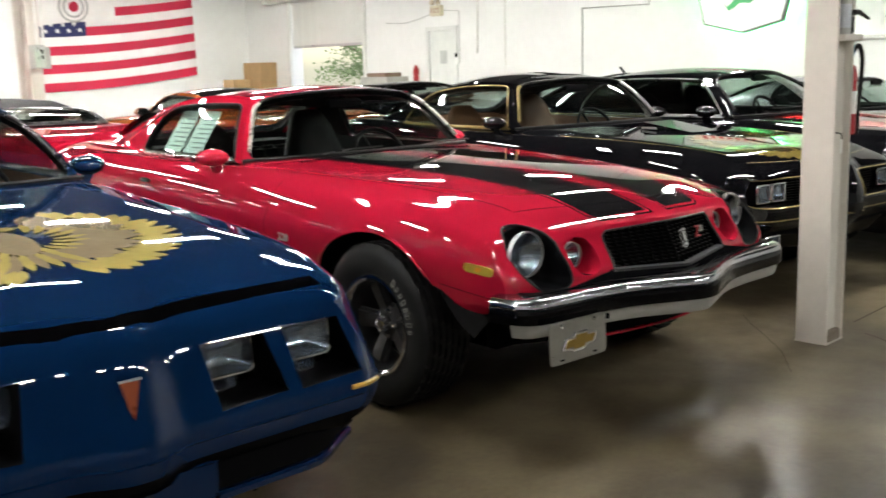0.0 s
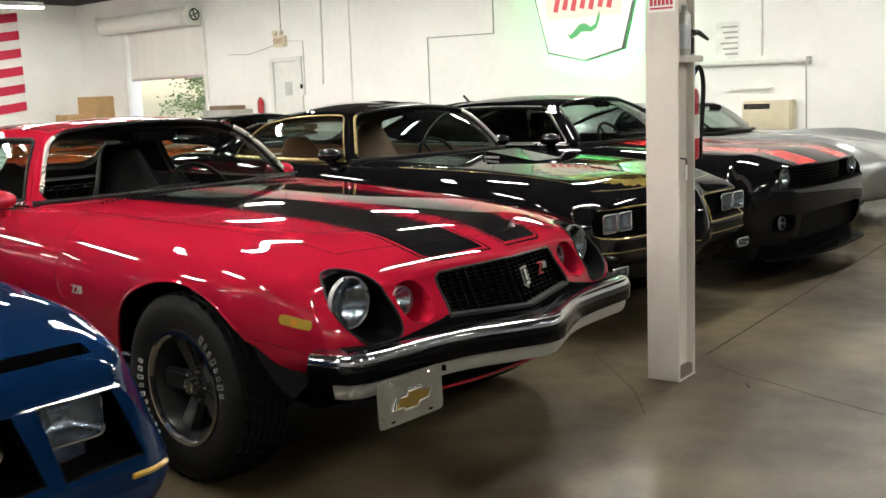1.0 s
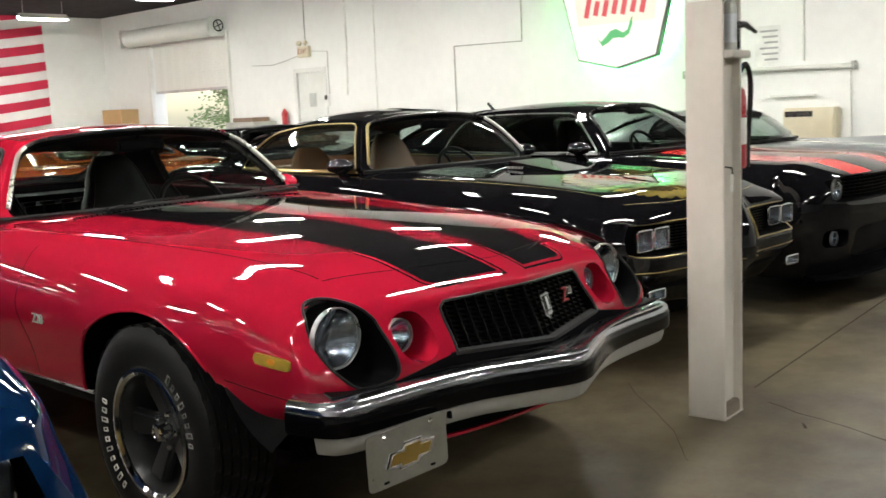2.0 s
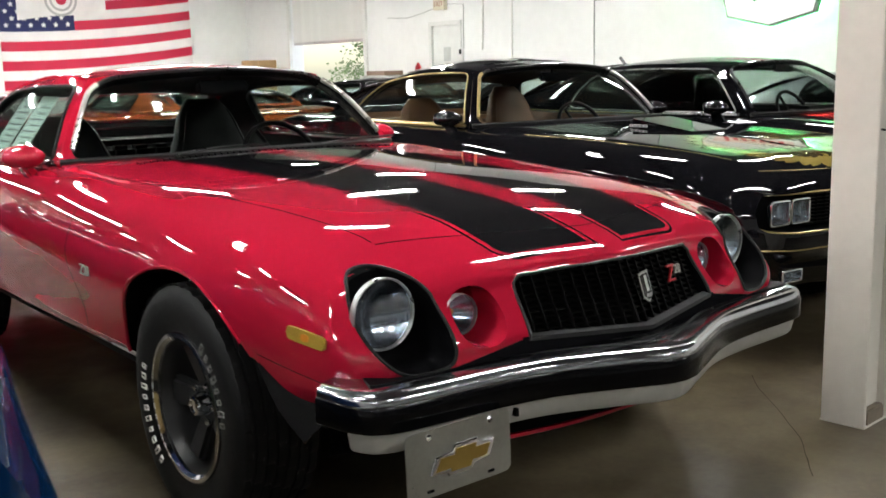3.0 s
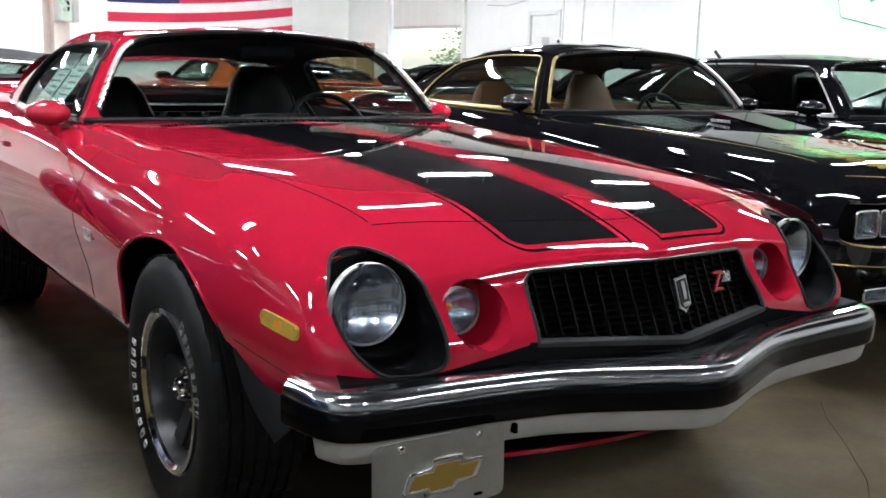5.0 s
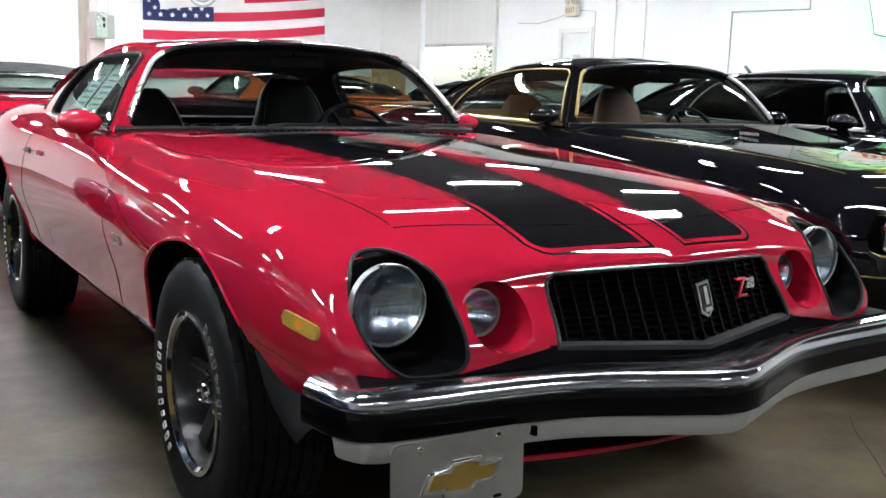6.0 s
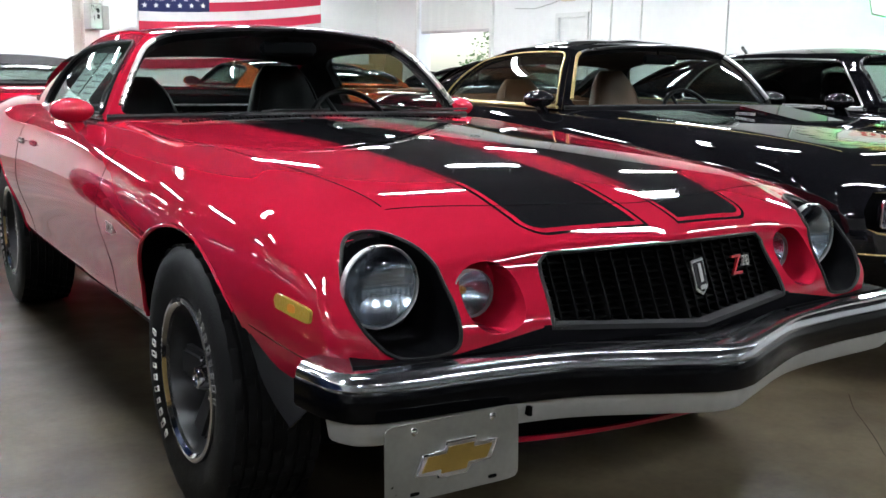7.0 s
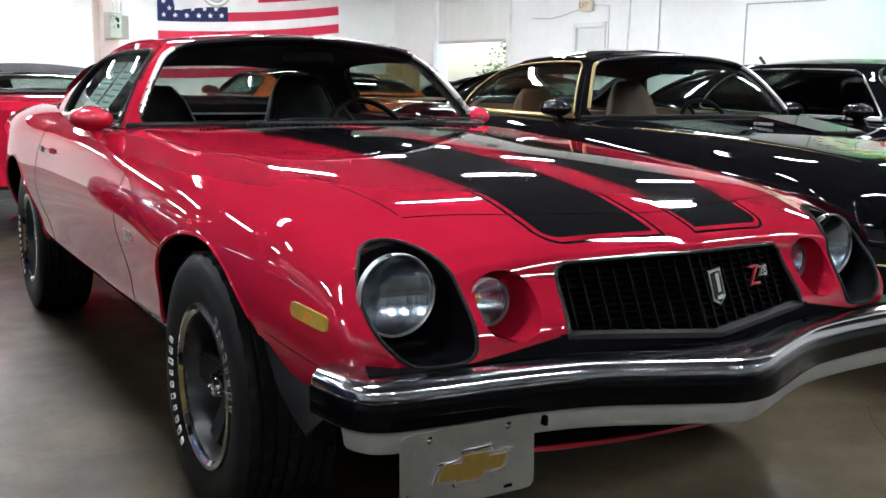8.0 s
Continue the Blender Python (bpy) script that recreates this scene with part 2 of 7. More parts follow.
# ---- the hall ----
def floor_material():
    """Worn sealed concrete: broad stains, dusty bloom, fine grit, and a gloss that wanders."""
    m = mat("concrete", (0.20, 0.185, 0.145), 0.42, vary=0.0, scale=0.8, bump=0.04, bump_scale=160, rough_vary=0.35, spec=0.32)
    nt = m.node_tree
    b = nt.nodes["Principled BSDF"]
    op = tool(nt)
    tc = nt.nodes.new("ShaderNodeTexCoord")
    ns = []
    for sc, det in ((0.55, 5), (2.6, 6), (38.0, 3)):
        n = nt.nodes.new("ShaderNodeTexNoise")
        n.inputs["Scale"].default_value, n.inputs["Detail"].default_value = sc, det
        nt.links.new(tc.outputs["Object"], n.inputs["Vector"])
        ns.append(n.outputs[0])
    k = op("ADD", op("MULTIPLY", ns[0], 0.9), op("ADD", op("MULTIPLY", ns[1], 0.45), op("MULTIPLY", ns[2], 0.15)))
    ramp = nt.nodes.new("ShaderNodeValToRGB")
    e = ramp.color_ramp.elements
    e[0].position, e[0].color = 0.60, (0.012, 0.0085, 0.0045, 1)
    e[1].position, e[1].color = 0.92, (0.110, 0.089, 0.053, 1)
    mid = e.new(0.72)
    mid.color = (0.042, 0.031, 0.017, 1)
    nt.links.new(k, ramp.inputs[0])
    nt.links.new(ramp.outputs[0], b.inputs["Base Color"])
    return m


CONCRETE = floor_material()
WALL = mat("wall_paint", (0.80, 0.805, 0.785), 0.55, vary=0.05, scale=0.8, bump=0.08, bump_scale=25)
CEILING = mat("ceiling_dark", (0.022, 0.018, 0.020), 0.8, vary=0.2, spec=0.2)
floor = tagged(part("floor", boxed(WEST_X - 0.3, WALL_X + 0.3, SOUTH_Y - 0.3, WALL_Y + 0.3, -0.2, 0.0), CONCRETE), "stained grey-brown sealed concrete floor", "floor", kind="structure")
ceiling = tagged(part("ceiling", boxed(WEST_X - 0.3, WALL_X + 0.3, SOUTH_Y - 0.3, WALL_Y + 0.3, CEIL, CEIL + 0.2), CEILING), "dark painted hall ceiling", "ceiling", kind="structure")
SH = (14.48, 17.40, 2.90)                       # roller door opening
DR = (11.60, 12.36, 2.08)                       # side door
bm = bmesh.new()
for y0, y1, z0 in ((SOUTH_Y, DR[0], 0), (DR[0], DR[1], DR[2]), (DR[1], SH[0], 0), (SH[0], SH[1], SH[2]), (SH[1], WALL_Y, 0)):
    box(bm, WALL_X, WALL_X + 0.3, y0, y1, z0, CEIL)
tagged(part("wall_east", bm, WALL), "white painted masonry wall", "wall", kind="structure")
tagged(part("wall_north", boxed(WEST_X, WALL_X + 0.3, WALL_Y, WALL_Y + 0.3, 0, CEIL), WALL), "white painted end wall", "wall", kind="structure")
tagged(part("wall_west", boxed(WEST_X - 0.3, WEST_X, SOUTH_Y, WALL_Y + 0.3, 0, CEIL), WALL), "white painted wall", "wall", kind="structure")
tagged(part("wall_south", boxed(WEST_X - 0.3, WALL_X + 0.3, SOUTH_Y - 0.3, SOUTH_Y, 0, CEIL), WALL), "white painted wall", "wall", kind="structure")

# sawn joints and cracks in the floor: narrow dark fillings a hair above the slab
CRACK = mat("joint_dirt", (0.035, 0.03, 0.022), 0.9, vary=0.3, spec=0.1)


def floor_line(pts, w, name="floor_crack", wob=0.0):
    bm = bmesh.new()
    prev = None
    rnd = random.Random(len(pts) * 7 + int(abs(pts[0][0]) * 100))
    fine = []
    for a, b in zip(pts, pts[1:]):
        n = max(2, int((Vector(b) - Vector(a)).length / 0.06))
        fine += [Vector(a).lerp(Vector(b), k / n) for k in range(n)]
    fine.append(Vector(pts[-1]))
    for i, p in enumerate(fine):
        d = (fine[min(i + 1, len(fine) - 1)] - fine[max(i - 1, 0)]).normalized()
        o = Vector((-d.y, d.x)) * w * (0.35 + 0.65 * rnd.random() if wob else 1) / 2
        q = p + Vector((rnd.uniform(-wob, wob), rnd.uniform(-wob, wob)))
        row = [bm.verts.new((q.x - o.x, q.y - o.y, 0.0005)), bm.verts.new((q.x, q.y, 0.0015)), bm.verts.new((q.x + o.x, q.y + o.y, 0.0005))]
        if prev:
            for k in (0, 1):
                bm.faces.new((prev[k], prev[k + 1], row[k + 1], row[k]))
        prev = row
    ob = part(name, bm, CRACK, floor)
    return ob


floor_line([(1.77, -0.81), (5.85, -0.36), (9.8, 0.07)], 0.010, "floor_joint")
floor_line([(1.60, -0.97), (1.52, -1.12), (1.50, -1.22), (1.38, -1.55), (1.29, -1.86), (1.15, -2.4), (0.9, -3.2)], 0.016, wob=0.006)
floor_line([(1.52, -0.30), (1.39, -0.42), (1.22, -0.62), (1.02, -0.84), (0.75, -1.05)], 0.004, wob=0.002)
floor_line([(1.40, -1.20), (1.34, -1.24)], 0.016, wob=0.004)
floor_line([(-9.0, 3.2), (9.8, 5.2)], 0.008, "floor_joint")

# fluorescent strip lights under the ceiling
TUBE = glow("fluorescent_tube", (0.94, 0.98, 1.0), 128)


def strip_light(x, y, z=3.40):
    t = thing("strip_light", "white fluorescent strip light hung under the ceiling", "lamp", pose(x, y, z), "strip lights")
    bm = bmesh.new()
    sweep(bm, [(0.50, 0, 0), (-0.50, 0, 0)], [(-0.085, -0.02), (-0.05, 0.03), (0.05, 0.03), (0.085, -0.02), (0.08, -0.024), (0.045, 0.02), (-0.045, 0.02), (-0.08, -0.024)])
    part("reflector", bm, WHITE_PAINT, t)
    part("housing", boxed(-0.48, 0.48, -0.04, 0.04, 0.031, 0.075, 0.008), WHITE_PAINT, t)
    for s in (-1, 1):
        bm = bmesh.new()
        tube(bm, [(-0.45, s * 0.048, -0.02), (0.45, s * 0.048, -0.02)], 0.027, 10)
        part("tube", bm, TUBE, t)
        part("chain", tube(bmesh.new(), [(s * 0.4, 0, 0.07), (s * 0.4, 0, CEIL - z)], 0.006, 5), ALU, t)
    return t


first_strip = strip_light(-6.5, -5.6)
for i in range(6):
    for j, y in enumerate((-5.6, -0.4, 2.9, 6.2, 9.5, 12.8, 16.6)):
        if i or j:
            copy_thing(first_strip, pose(-6.5 + 2.72 * i, y, 3.40))

# steel column of I section with its small fixtures
POST_PAINT = mat("post_paint", (0.62, 0.585, 0.53), 0.5, vary=0.07, scale=2.5, bump=0.06, bump_scale=40)
post = tagged(new("post"), "cream painted steel column standing on the floor", "post", kind="structure")
post.matrix_world = pose(1.335, -0.853, 0, 0, 0, 5)
part("flange", boxed(-0.092, -0.078, -0.080, 0.080, 0, CEIL, 0.003), POST_PAINT, post)
part("flange", boxed(0.078, 0.092, -0.080, 0.080, 0, CEIL, 0.003), POST_PAINT, post)
part("web", boxed(-0.0785, 0.0785, -0.045, -0.033, 0, CEIL), POST_PAINT, post)
part("base_plate", boxed(-0.096, 0.096, -0.083, 0.083, 0, 0.008, 0.003), POST_PAINT, post)
part("base_block", boxed(-0.07, 0.07, -0.078, -0.046, 0, 0.06, 0.006), mat("dirty_block", (0.16, 0.13, 0.10), 0.8, vary=0.3), post)
part("shelf_bracket", boxed(-0.075, 0.12, -0.11, -0.046, 1.47, 1.50, 0.004), POST_PAINT, post)
SIGN_RED = mat("sticker_red", (0.48, 0.03, 0.06), 0.5, vary=0.1)
sticker = tagged(new("sticker"), "small white sticker with red printing on the post", "sticker")
sticker.matrix_world = post.matrix_world @ pose(-0.093, 0.0, 1.735)
part("backing", boxed(-0.0006, 0.0, -0.065, 0.065, -0.04, 0.04), WHITE_PAINT, sticker)
for k in range(6):
    part("print_bar", boxed(-0.0016, -0.0004, -0.055 + 0.019 * k, -0.041 + 0.019 * k, -0.012, 0.026 if k else 0.032), SIGN_RED, sticker)
part("print_line", boxed(-0.0016, -0.0004, -0.055, 0.055, -0.028, -0.020), SIGN_RED, sticker)
gun = thing("air_nozzle", "black air nozzle lying on the post bracket", "tool", post.matrix_world @ pose(0.045, -0.08, 1.50))
part("grip", boxed(-0.016, 0.016, -0.014, 0.014, 0.0, 0.09, 0.008), BLACK_TRIM, gun)
bm = bmesh.new()
tube(bm, [(-0.02, 0, 0.10), (0.06, -0.01, 0.105), (0.15, -0.02, 0.075)], lambda f: 0.018 - 0.011 * f, 8)
part("barrel", bm, BLACK_TRIM, gun)
can = thing("spray_can", "white and grey spray can on the post bracket", "can", post.matrix_world @ pose(-0.02, -0.078, 1.50))
bm = bmesh.new()
lathe(bm, [(0.028, 0), (0.028, 0.17), (0.02, 0.19), (0.012, 0.195), (0.012, 0.22)], 20)
part("body", bm, ARGENT, can)
part("label_band", lathe(bmesh.new(), [(0.0286, 0.03), (0.0286, 0.14)], 20), mat("can_label", (0.55, 0.58, 0.62), 0.5), can)
ext = thing("fire_extinguisher", "red fire extinguisher with a black hose hung on the post", "extinguisher", post.matrix_world @ pose(0.155, -0.02, 1.02))
bm = bmesh.new()
lathe(bm, [(0.045, 0), (0.052, 0.012), (0.052, 0.29), (0.045, 0.325), (0.022, 0.345), (0.02, 0.365)], 24)
part("cylinder", bm, mat("extinguisher_red", (0.42, 0.02, 0.03), 0.3, coat=0.6), ext)
part("label", lathe(bmesh.new(), [(0.0526, 0.10), (0.0526, 0.21)], 24), WHITE_PAINT, ext)
bm = bmesh.new()
lathe(bm, [(0.03, 0.365), (0.034, 0.40), (0.030, 0.45), (0.012, 0.46)], 16)
part("bag_cap", bm, mat("blue_wrap", (0.12, 0.36, 0.55), 0.6), ext, "light blue wrapping on the valve")
bm = bmesh.new()
tube(bm, through_points([(0.02, -0.02, 0.40), (0.06, -0.03, 0.43), (0.095, -0.035, 0.36), (0.085, -0.035, 0.22), (0.062, -0.035, 0.10), (0.06, -0.035, 0.0)], 5), 0.011, 8)
part("hose", bm, BLACK_RUBBER, ext)
part("hanger", boxed(-0.065, -0.05, -0.02, 0.02, 0.25, 0.34), ALU, ext)
key = thing("key_tag", "white key tag hanging from a hook on the post", "key", post.matrix_world @ pose(-0.03, -0.088, 1.02))
part("tag", boxed(-0.012, 0.012, -0.003, 0.003, -0.08, -0.01, 0.002), WHITE_PAINT, key)
part("hook", tube(bmesh.new(), [(0, 0.04, 0.02), (0, 0.0, 0.015), (0, -0.003, -0.01)], 0.004, 6), BLACK_TRIM, key)

# roller door with its box, half lowered
roll = tagged(new("door_1"), "white steel roller door half lowered", "door", kind="structure")
SLAT = mat("shutter_white", (0.74, 0.74, 0.70), 0.5, vary=0.05)
first = None
for k in range(17):
    z = 1.955 + 0.056 * k
    if first is None:
        bm = bmesh.new()
        sweep(bm, [(0, SH[0] + 0.05, 0), (0, SH[1] - 0.05, 0)], [(-0.02, 0.0), (-0.006, 0.008), (-0.002, 0.028), (-0.006, 0.048), (-0.02, 0.054), (-0.03, 0.054), (-0.03, 0.0)])
        first = part("slat", bm, SLAT, roll)
        first.matrix_basis = pose(WALL_X + 0.06, 0, z)
    else:
        ob = new("slat", first.data)
        ob.parent = roll
        ob.matrix_basis = pose(WALL_X + 0.06, 0, z)
part("bottom_bar", boxed(WALL_X + 0.04, WALL_X + 0.10, SH[0] + 0.04, SH[1] - 0.04, 1.90, 1.955, 0.008), ALU, roll)
for y in (SH[0] - 0.05, SH[1] - 0.03):
    part("guide_rail", boxed(WALL_X - 0.07, WALL_X - 0.001, y, y + 0.08, 0, 3.05, 0.006), SLAT, roll)
bm = bmesh.new()
lathe(bm, [(0.17, 0), (0.19, 0.02), (0.19, 3.28), (0.17, 3.30)], 28, pose(WALL_X - 0.20, 14.62, 3.13, -90, 0, 0))
part("drum_cover", bm, SLAT, roll, "white rolled drum cover")
for y in (14.50, 17.95):
    part("drum_bracket", boxed(WALL_X - 0.40, WALL_X - 0.001, y, y + 0.02, 2.93, 3.33, 0.01), SLAT, roll)
bm = bmesh.new()
T = pose(WALL_X - 0.22, 14.46, 3.14, 90, 0, 0)
tube(bm, [T @ Vector((0.11 * math.cos(a), 0.11 * math.sin(a), 0)) for a in np.linspace(0, 2 * math.pi, 25)[:-1]], 0.012, 6, closed=True)
for k in range(4):
    a = k * math.pi / 2 + 0.4
    tube(bm, [T @ Vector((0, 0, 0)), T @ Vector((0.11 * math.cos(a), 0.11 * math.sin(a), 0))], 0.010, 6)
part("chain_wheel", bm, UNDERCOAT, roll, "dark chain wheel")

# outside: bright yard, a leafy tree and a parked car
yard = tagged(part("ground", boxed(WALL_X + 0.3, 70, -30, 70, -0.25, -0.05), mat("yard_paving", (0.60, 0.65, 0.70), 0.8, vary=0.1, scale=0.6)), "pale sunlit yard paving", "ground", kind="structure")
LEAF = mat("leaves", (0.11, 0.19, 0.06), 0.6, vary=0.4, scale=2.0)


def leafy_tree(x, y, h, seed):
    t = thing("tree", "broad leafy green tree in the yard", "tree", pose(x, y, -0.05))
    r = random.Random(seed)
    bm = bmesh.new()
    tube(bm, [(0, 0, 0), (0.1, 0.05, h * 0.3), (0.0, 0.1, h * 0.6), (0.1, 0, h * 0.85)], lambda f: 0.2 - 0.15 * f, 10)
    for k in range(9):
        a, z = r.uniform(0, 6.28), h * r.uniform(0.3, 0.75)
        tube(bm, [(0.05, 0.05, z), (math.cos(a) * 0.8, math.sin(a) * 0.8, z + 0.5), (math.cos(a) * 1.7, math.sin(a) * 1.7, z + 0.7)], lambda f: 0.07 - 0.05 * f, 6)
    part("trunk", bm, mat("bark", (0.13, 0.09, 0.06), 0.9, vary=0.3), t)
    vs, fs = [], []
    for c in range(70):
        a, rad, z = r.uniform(0, 6.28), 2.3 * math.sqrt(r.random()), h * r.uniform(0.28, 1.05)
        rad *= 1.0 - 0.5 * abs(z / h - 0.62)
        cx, cy = rad * math.cos(a), rad * math.sin(a)
        for k in range(60):
            p = Vector((cx + r.gauss(0, 0.22), cy + r.gauss(0, 0.22), z + r.gauss(0, 0.18)))
            d = Vector((r.uniform(-1, 1), r.uniform(-1, 1), r.uniform(-0.6, 0.6))).normalized()
            e = d.orthogonal().normalized() * 0.045
            i = len(vs)
            vs += [p - d * 0.08, p + e, p + d * 0.08, p - e]
            fs.append((i, i + 1, i + 2, i + 3))
    me = bpy.data.meshes.new("crown")
    me.from_pydata([tuple(v) for v in vs], [], fs)
    me.materials.append(LEAF)
    ob = new("crown", me)
    ob.parent = t
    tagged(ob, kind="stuff")


leafy_tree(21.0, 29.5, 4.2, 3)
leafy_tree(25.0, 31.0, 4.6, 5)
leafy_tree(20.5, 26.0, 3.6, 8)

# side door, exit sign, cables
DOOR_PAINT = mat("door_paint", (0.72, 0.73, 0.70), 0.45, vary=0.05)
door = tagged(new("door_2"), "closed white steel side door", "door", kind="structure")
part("leaf", boxed(WALL_X + 0.02, WALL_X + 0.07, DR[0] + 0.002, DR[1] - 0.002, 0, DR[2] - 0.002, 0.004), DOOR_PAINT, door)
for y0, y1, z0, z1 in ((DR[0] - 0.08, DR[0] + 0.001, 0, DR[2] + 0.08), (DR[1] - 0.001, DR[1] + 0.08, 0, DR[2] + 0.08), (DR[0], DR[1], DR[2] + 0.0005, DR[2] + 0.08)):
    part("door_frame", boxed(WALL_X - 0.03, WALL_X + 0.02, y0, y1, z0, z1, 0.004), DOOR_PAINT, door)
bm = bmesh.new()
tube(bm, [(WALL_X + 0.02, DR[0] + 0.07, 1.0), (WALL_X - 0.05, DR[0] + 0.07, 1.0), (WALL_X - 0.05, DR[0] + 0.18, 1.0)], 0.01, 8)
part("door_handle", bm, CHROME, door)
part("notice", boxed(WALL_X + 0.016, WALL_X + 0.0195, 11.86, 12.06, 1.45, 1.70), mat("notice_grey", (0.5, 0.52, 0.5), 0.7), door)
ex = thing("exit_sign", "cream emergency exit sign with two lamp heads", "sign", pose(WALL_X, 12.06, 2.36))
CREAM = mat("cream_plastic", (0.66, 0.60, 0.45), 0.5, vary=0.06)
part("case", boxed(-0.09, 0.0, -0.16, 0.16, 0.0, 0.20, 0.012), CREAM, ex)
words("EXIT", 0.13, 0.002, mat("exit_ink", (0.30, 0.10, 0.05), 0.5), ex, pose(-0.092, 0, 0.10) @ pose(0, 0, 0, 90, 0, -90), "exit_lettering")
for s in (-1, 1):
    bm = bmesh.new()
    lathe(bm, [(0.03, 0), (0.045, 0.03), (0.05, 0.06), (0.045, 0.066)], 20, pose(-0.05, s * 0.10, 0.24, 0, -70, 20 * s))
    part("lamp_head", bm, CREAM, ex)
CABLE = mat("cable_grey", (0.40, 0.40, 0.38), 0.6)


def wall_run(pts, r=0.010, label="thin grey conduit fixed along the wall", m=None):
    bm = bmesh.new()
    tube(bm, [(WALL_X - r, y, z) for y, z in pts], r, 6)
    return tagged(part("conduit", bm, m or CABLE), label, "conduit", kind="structure")


WHITE_PIPE = mat("pipe_white", (0.70, 0.70, 0.66), 0.5)
wall_run([(12.06, 2.56), (12.06, 3.70)])
wall_run([(13.73, 2.30), (13.1, 2.27), (12.6, 2.34), (12.22, 2.42)], 0.007)
wall_run([(11.9, 2.46), (11.46, 2.43), (11.46, 1.66)], 0.007)
wall_run([(10.95, 1.62), (10.92, 2.4), (10.91, 3.70)], 0.018, m=WHITE_PIPE)
wall_run([(10.2, 1.2), (10.18, 3.70)], 0.014, m=WHITE_PIPE)
wall_run([(8.34, 0.9), (8.34, 2.29), (6.95, 2.27), (6.95, 3.70)], 0.013)
wall_run([(2.56, 1.70), (2.56, 3.70)], 0.016, m=WHITE_PIPE)
wall_run([(1.98, 1.55), (1.95, 0.2)], 0.008)
ph = thing("door_phone", "dark wall phone beside the door", "phone", pose(WALL_X, 11.50, 1.56))
part("case", boxed(-0.05, 0.0, -0.05, 0.05, -0.12, 0.10, 0.01), WHITE_PAINT, ph)
part("handset", boxed(-0.075, -0.05, -0.03, 0.03, 0.0, 0.09, 0.01), BLACK_TRIM, ph)

# glowing shield-shaped advertising sign, with green tube light behind its rim
sign = thing("wall_sign", "white shield-shaped illuminated sign with a green rim glow", "sign", pose(WALL_X, 5.12, 2.49))
SHIELD = [(0.0, -0.72), (0.62, -0.58), (0.86, 0.28), (0.80, 0.62), (0.0, 0.80), (-0.80, 0.62), (-0.86, 0.28), (-0.62, -0.58)]
TS = pose(-0.24, 0, 0) @ pose(0, 0, 0, 90, 0, -90)
def sign_pts(k):
    return [(-x * k, y * k) for x, y in SHIELD][::-1]
part("can", prism(bmesh.new(), sign_pts(1.03), 0.10, TS @ pose(0, 0, -0.105)), mat("sign_can", (0.10, 0.12, 0.11), 0.5), sign)
part("face", prism(bmesh.new(), sign_pts(1.0), 0.006, TS), glow("sign_white", (0.90, 1.0, 0.94), 0.60), sign, "white lit face")
part("warm_panel", prism(bmesh.new(), [(-0.62, -0.12), (0.62, -0.12), (0.68, 0.34), (-0.68, 0.34)], 0.003, TS @ pose(0, 0, 0.006)), glow("sign_warm", (1.0, 0.80, 0.72), 0.62), sign)
for k in range(7):
    part("letter_bar", boxed(-0.04, 0.04, -0.12 + 0.02 * (k % 2), 0.10 + (0.06 if k == 0 else 0), 0.0, 0.006, 0.002), glow("sign_red_%d" % k, (0.80, 0.10, 0.12), 0.5), sign).matrix_basis = TS @ pose(-0.45 + 0.15 * k, 0.10, 0.009) @ pose(0, 0, 0, 0, 0, -14)
beast = [(-0.30, -0.30), (-0.24, -0.36), (-0.16, -0.30), (-0.08, -0.22), (0.02, -0.20), (0.12, -0.26), (0.20, -0.22), (0.24, -0.10), (0.28, -0.04), (0.27, -0.16), (0.22, -0.28), (0.13, -0.33), (0.06, -0.32), (-0.04, -0.32), (-0.12, -0.38), (-0.22, -0.42)]
part("green_shape", prism(bmesh.new(), beast, 0.004, TS @ pose(0, 0, 0.007)), glow("sign_green", (0.08, 0.50, 0.18), 0.6), sign, "plain green shape")
for y in (-0.4, 0.4):
    part("wall_bracket", boxed(-0.20, 0.0, y - 0.02, y + 0.02, -0.02, 0.02), CABLE, sign)
bm = bmesh.new()
loop = [TS @ Vector((x, y, -0.165)) for x, y in sign_pts(0.97)]
tube(bm, loop, 0.014, 8, closed=True)
part("green_tube", bm, glow("green_tube_light", (0.10, 1.0, 0.28), 70), sign, "green tube light behind the rim")

# things on the sign wall
poster = thing("notice_sheet", "white printed notice sheet on the wall", "poster", pose(WALL_X, 3.03, 1.91))
part("sheet", boxed(-0.006, -0.001, -0.17, 0.17, -0.25, 0.25), mat("paper_white", (0.74, 0.75, 0.72), 0.7), poster)
for k in range(6):
    part("print_bar", boxed(-0.0085, -0.005, -0.14, 0.10 - 0.03 * (k % 3), 0.17 - 0.07 * k, 0.195 - 0.07 * k), mat("print_grey", (0.35, 0.36, 0.36), 0.7), poster)
rail = thing("tube_rail", "long white wall pipe rail on brackets", "pipe", pose(WALL_X, 3.05, 1.61))
part("rail_tube", tube(bmesh.new(), [(-0.06, -1.14, 0), (-0.06, 1.14, 0.02)], 0.03, 12), WHITE_PIPE, rail)
for s in (-1, 1):
    part("bracket", boxed(-0.09, 0.0, s * 1.12 - 0.02, s * 1.12 + 0.02, -0.05, 0.05, 0.005), CABLE, rail)
shelf = thing("wall_ledge", "small white ledge on the wall", "shelf", pose(WALL_X, 2.68, 1.28))
part("ledge", boxed(-0.08, 0.0, -0.28, 0.28, -0.015, 0.015, 0.004), WHITE_PIPE, shelf)
ac = thing("air_conditioner", "cream window air conditioner with grille slats", "air conditioner", pose(WALL_X, 2.42, 0.71))
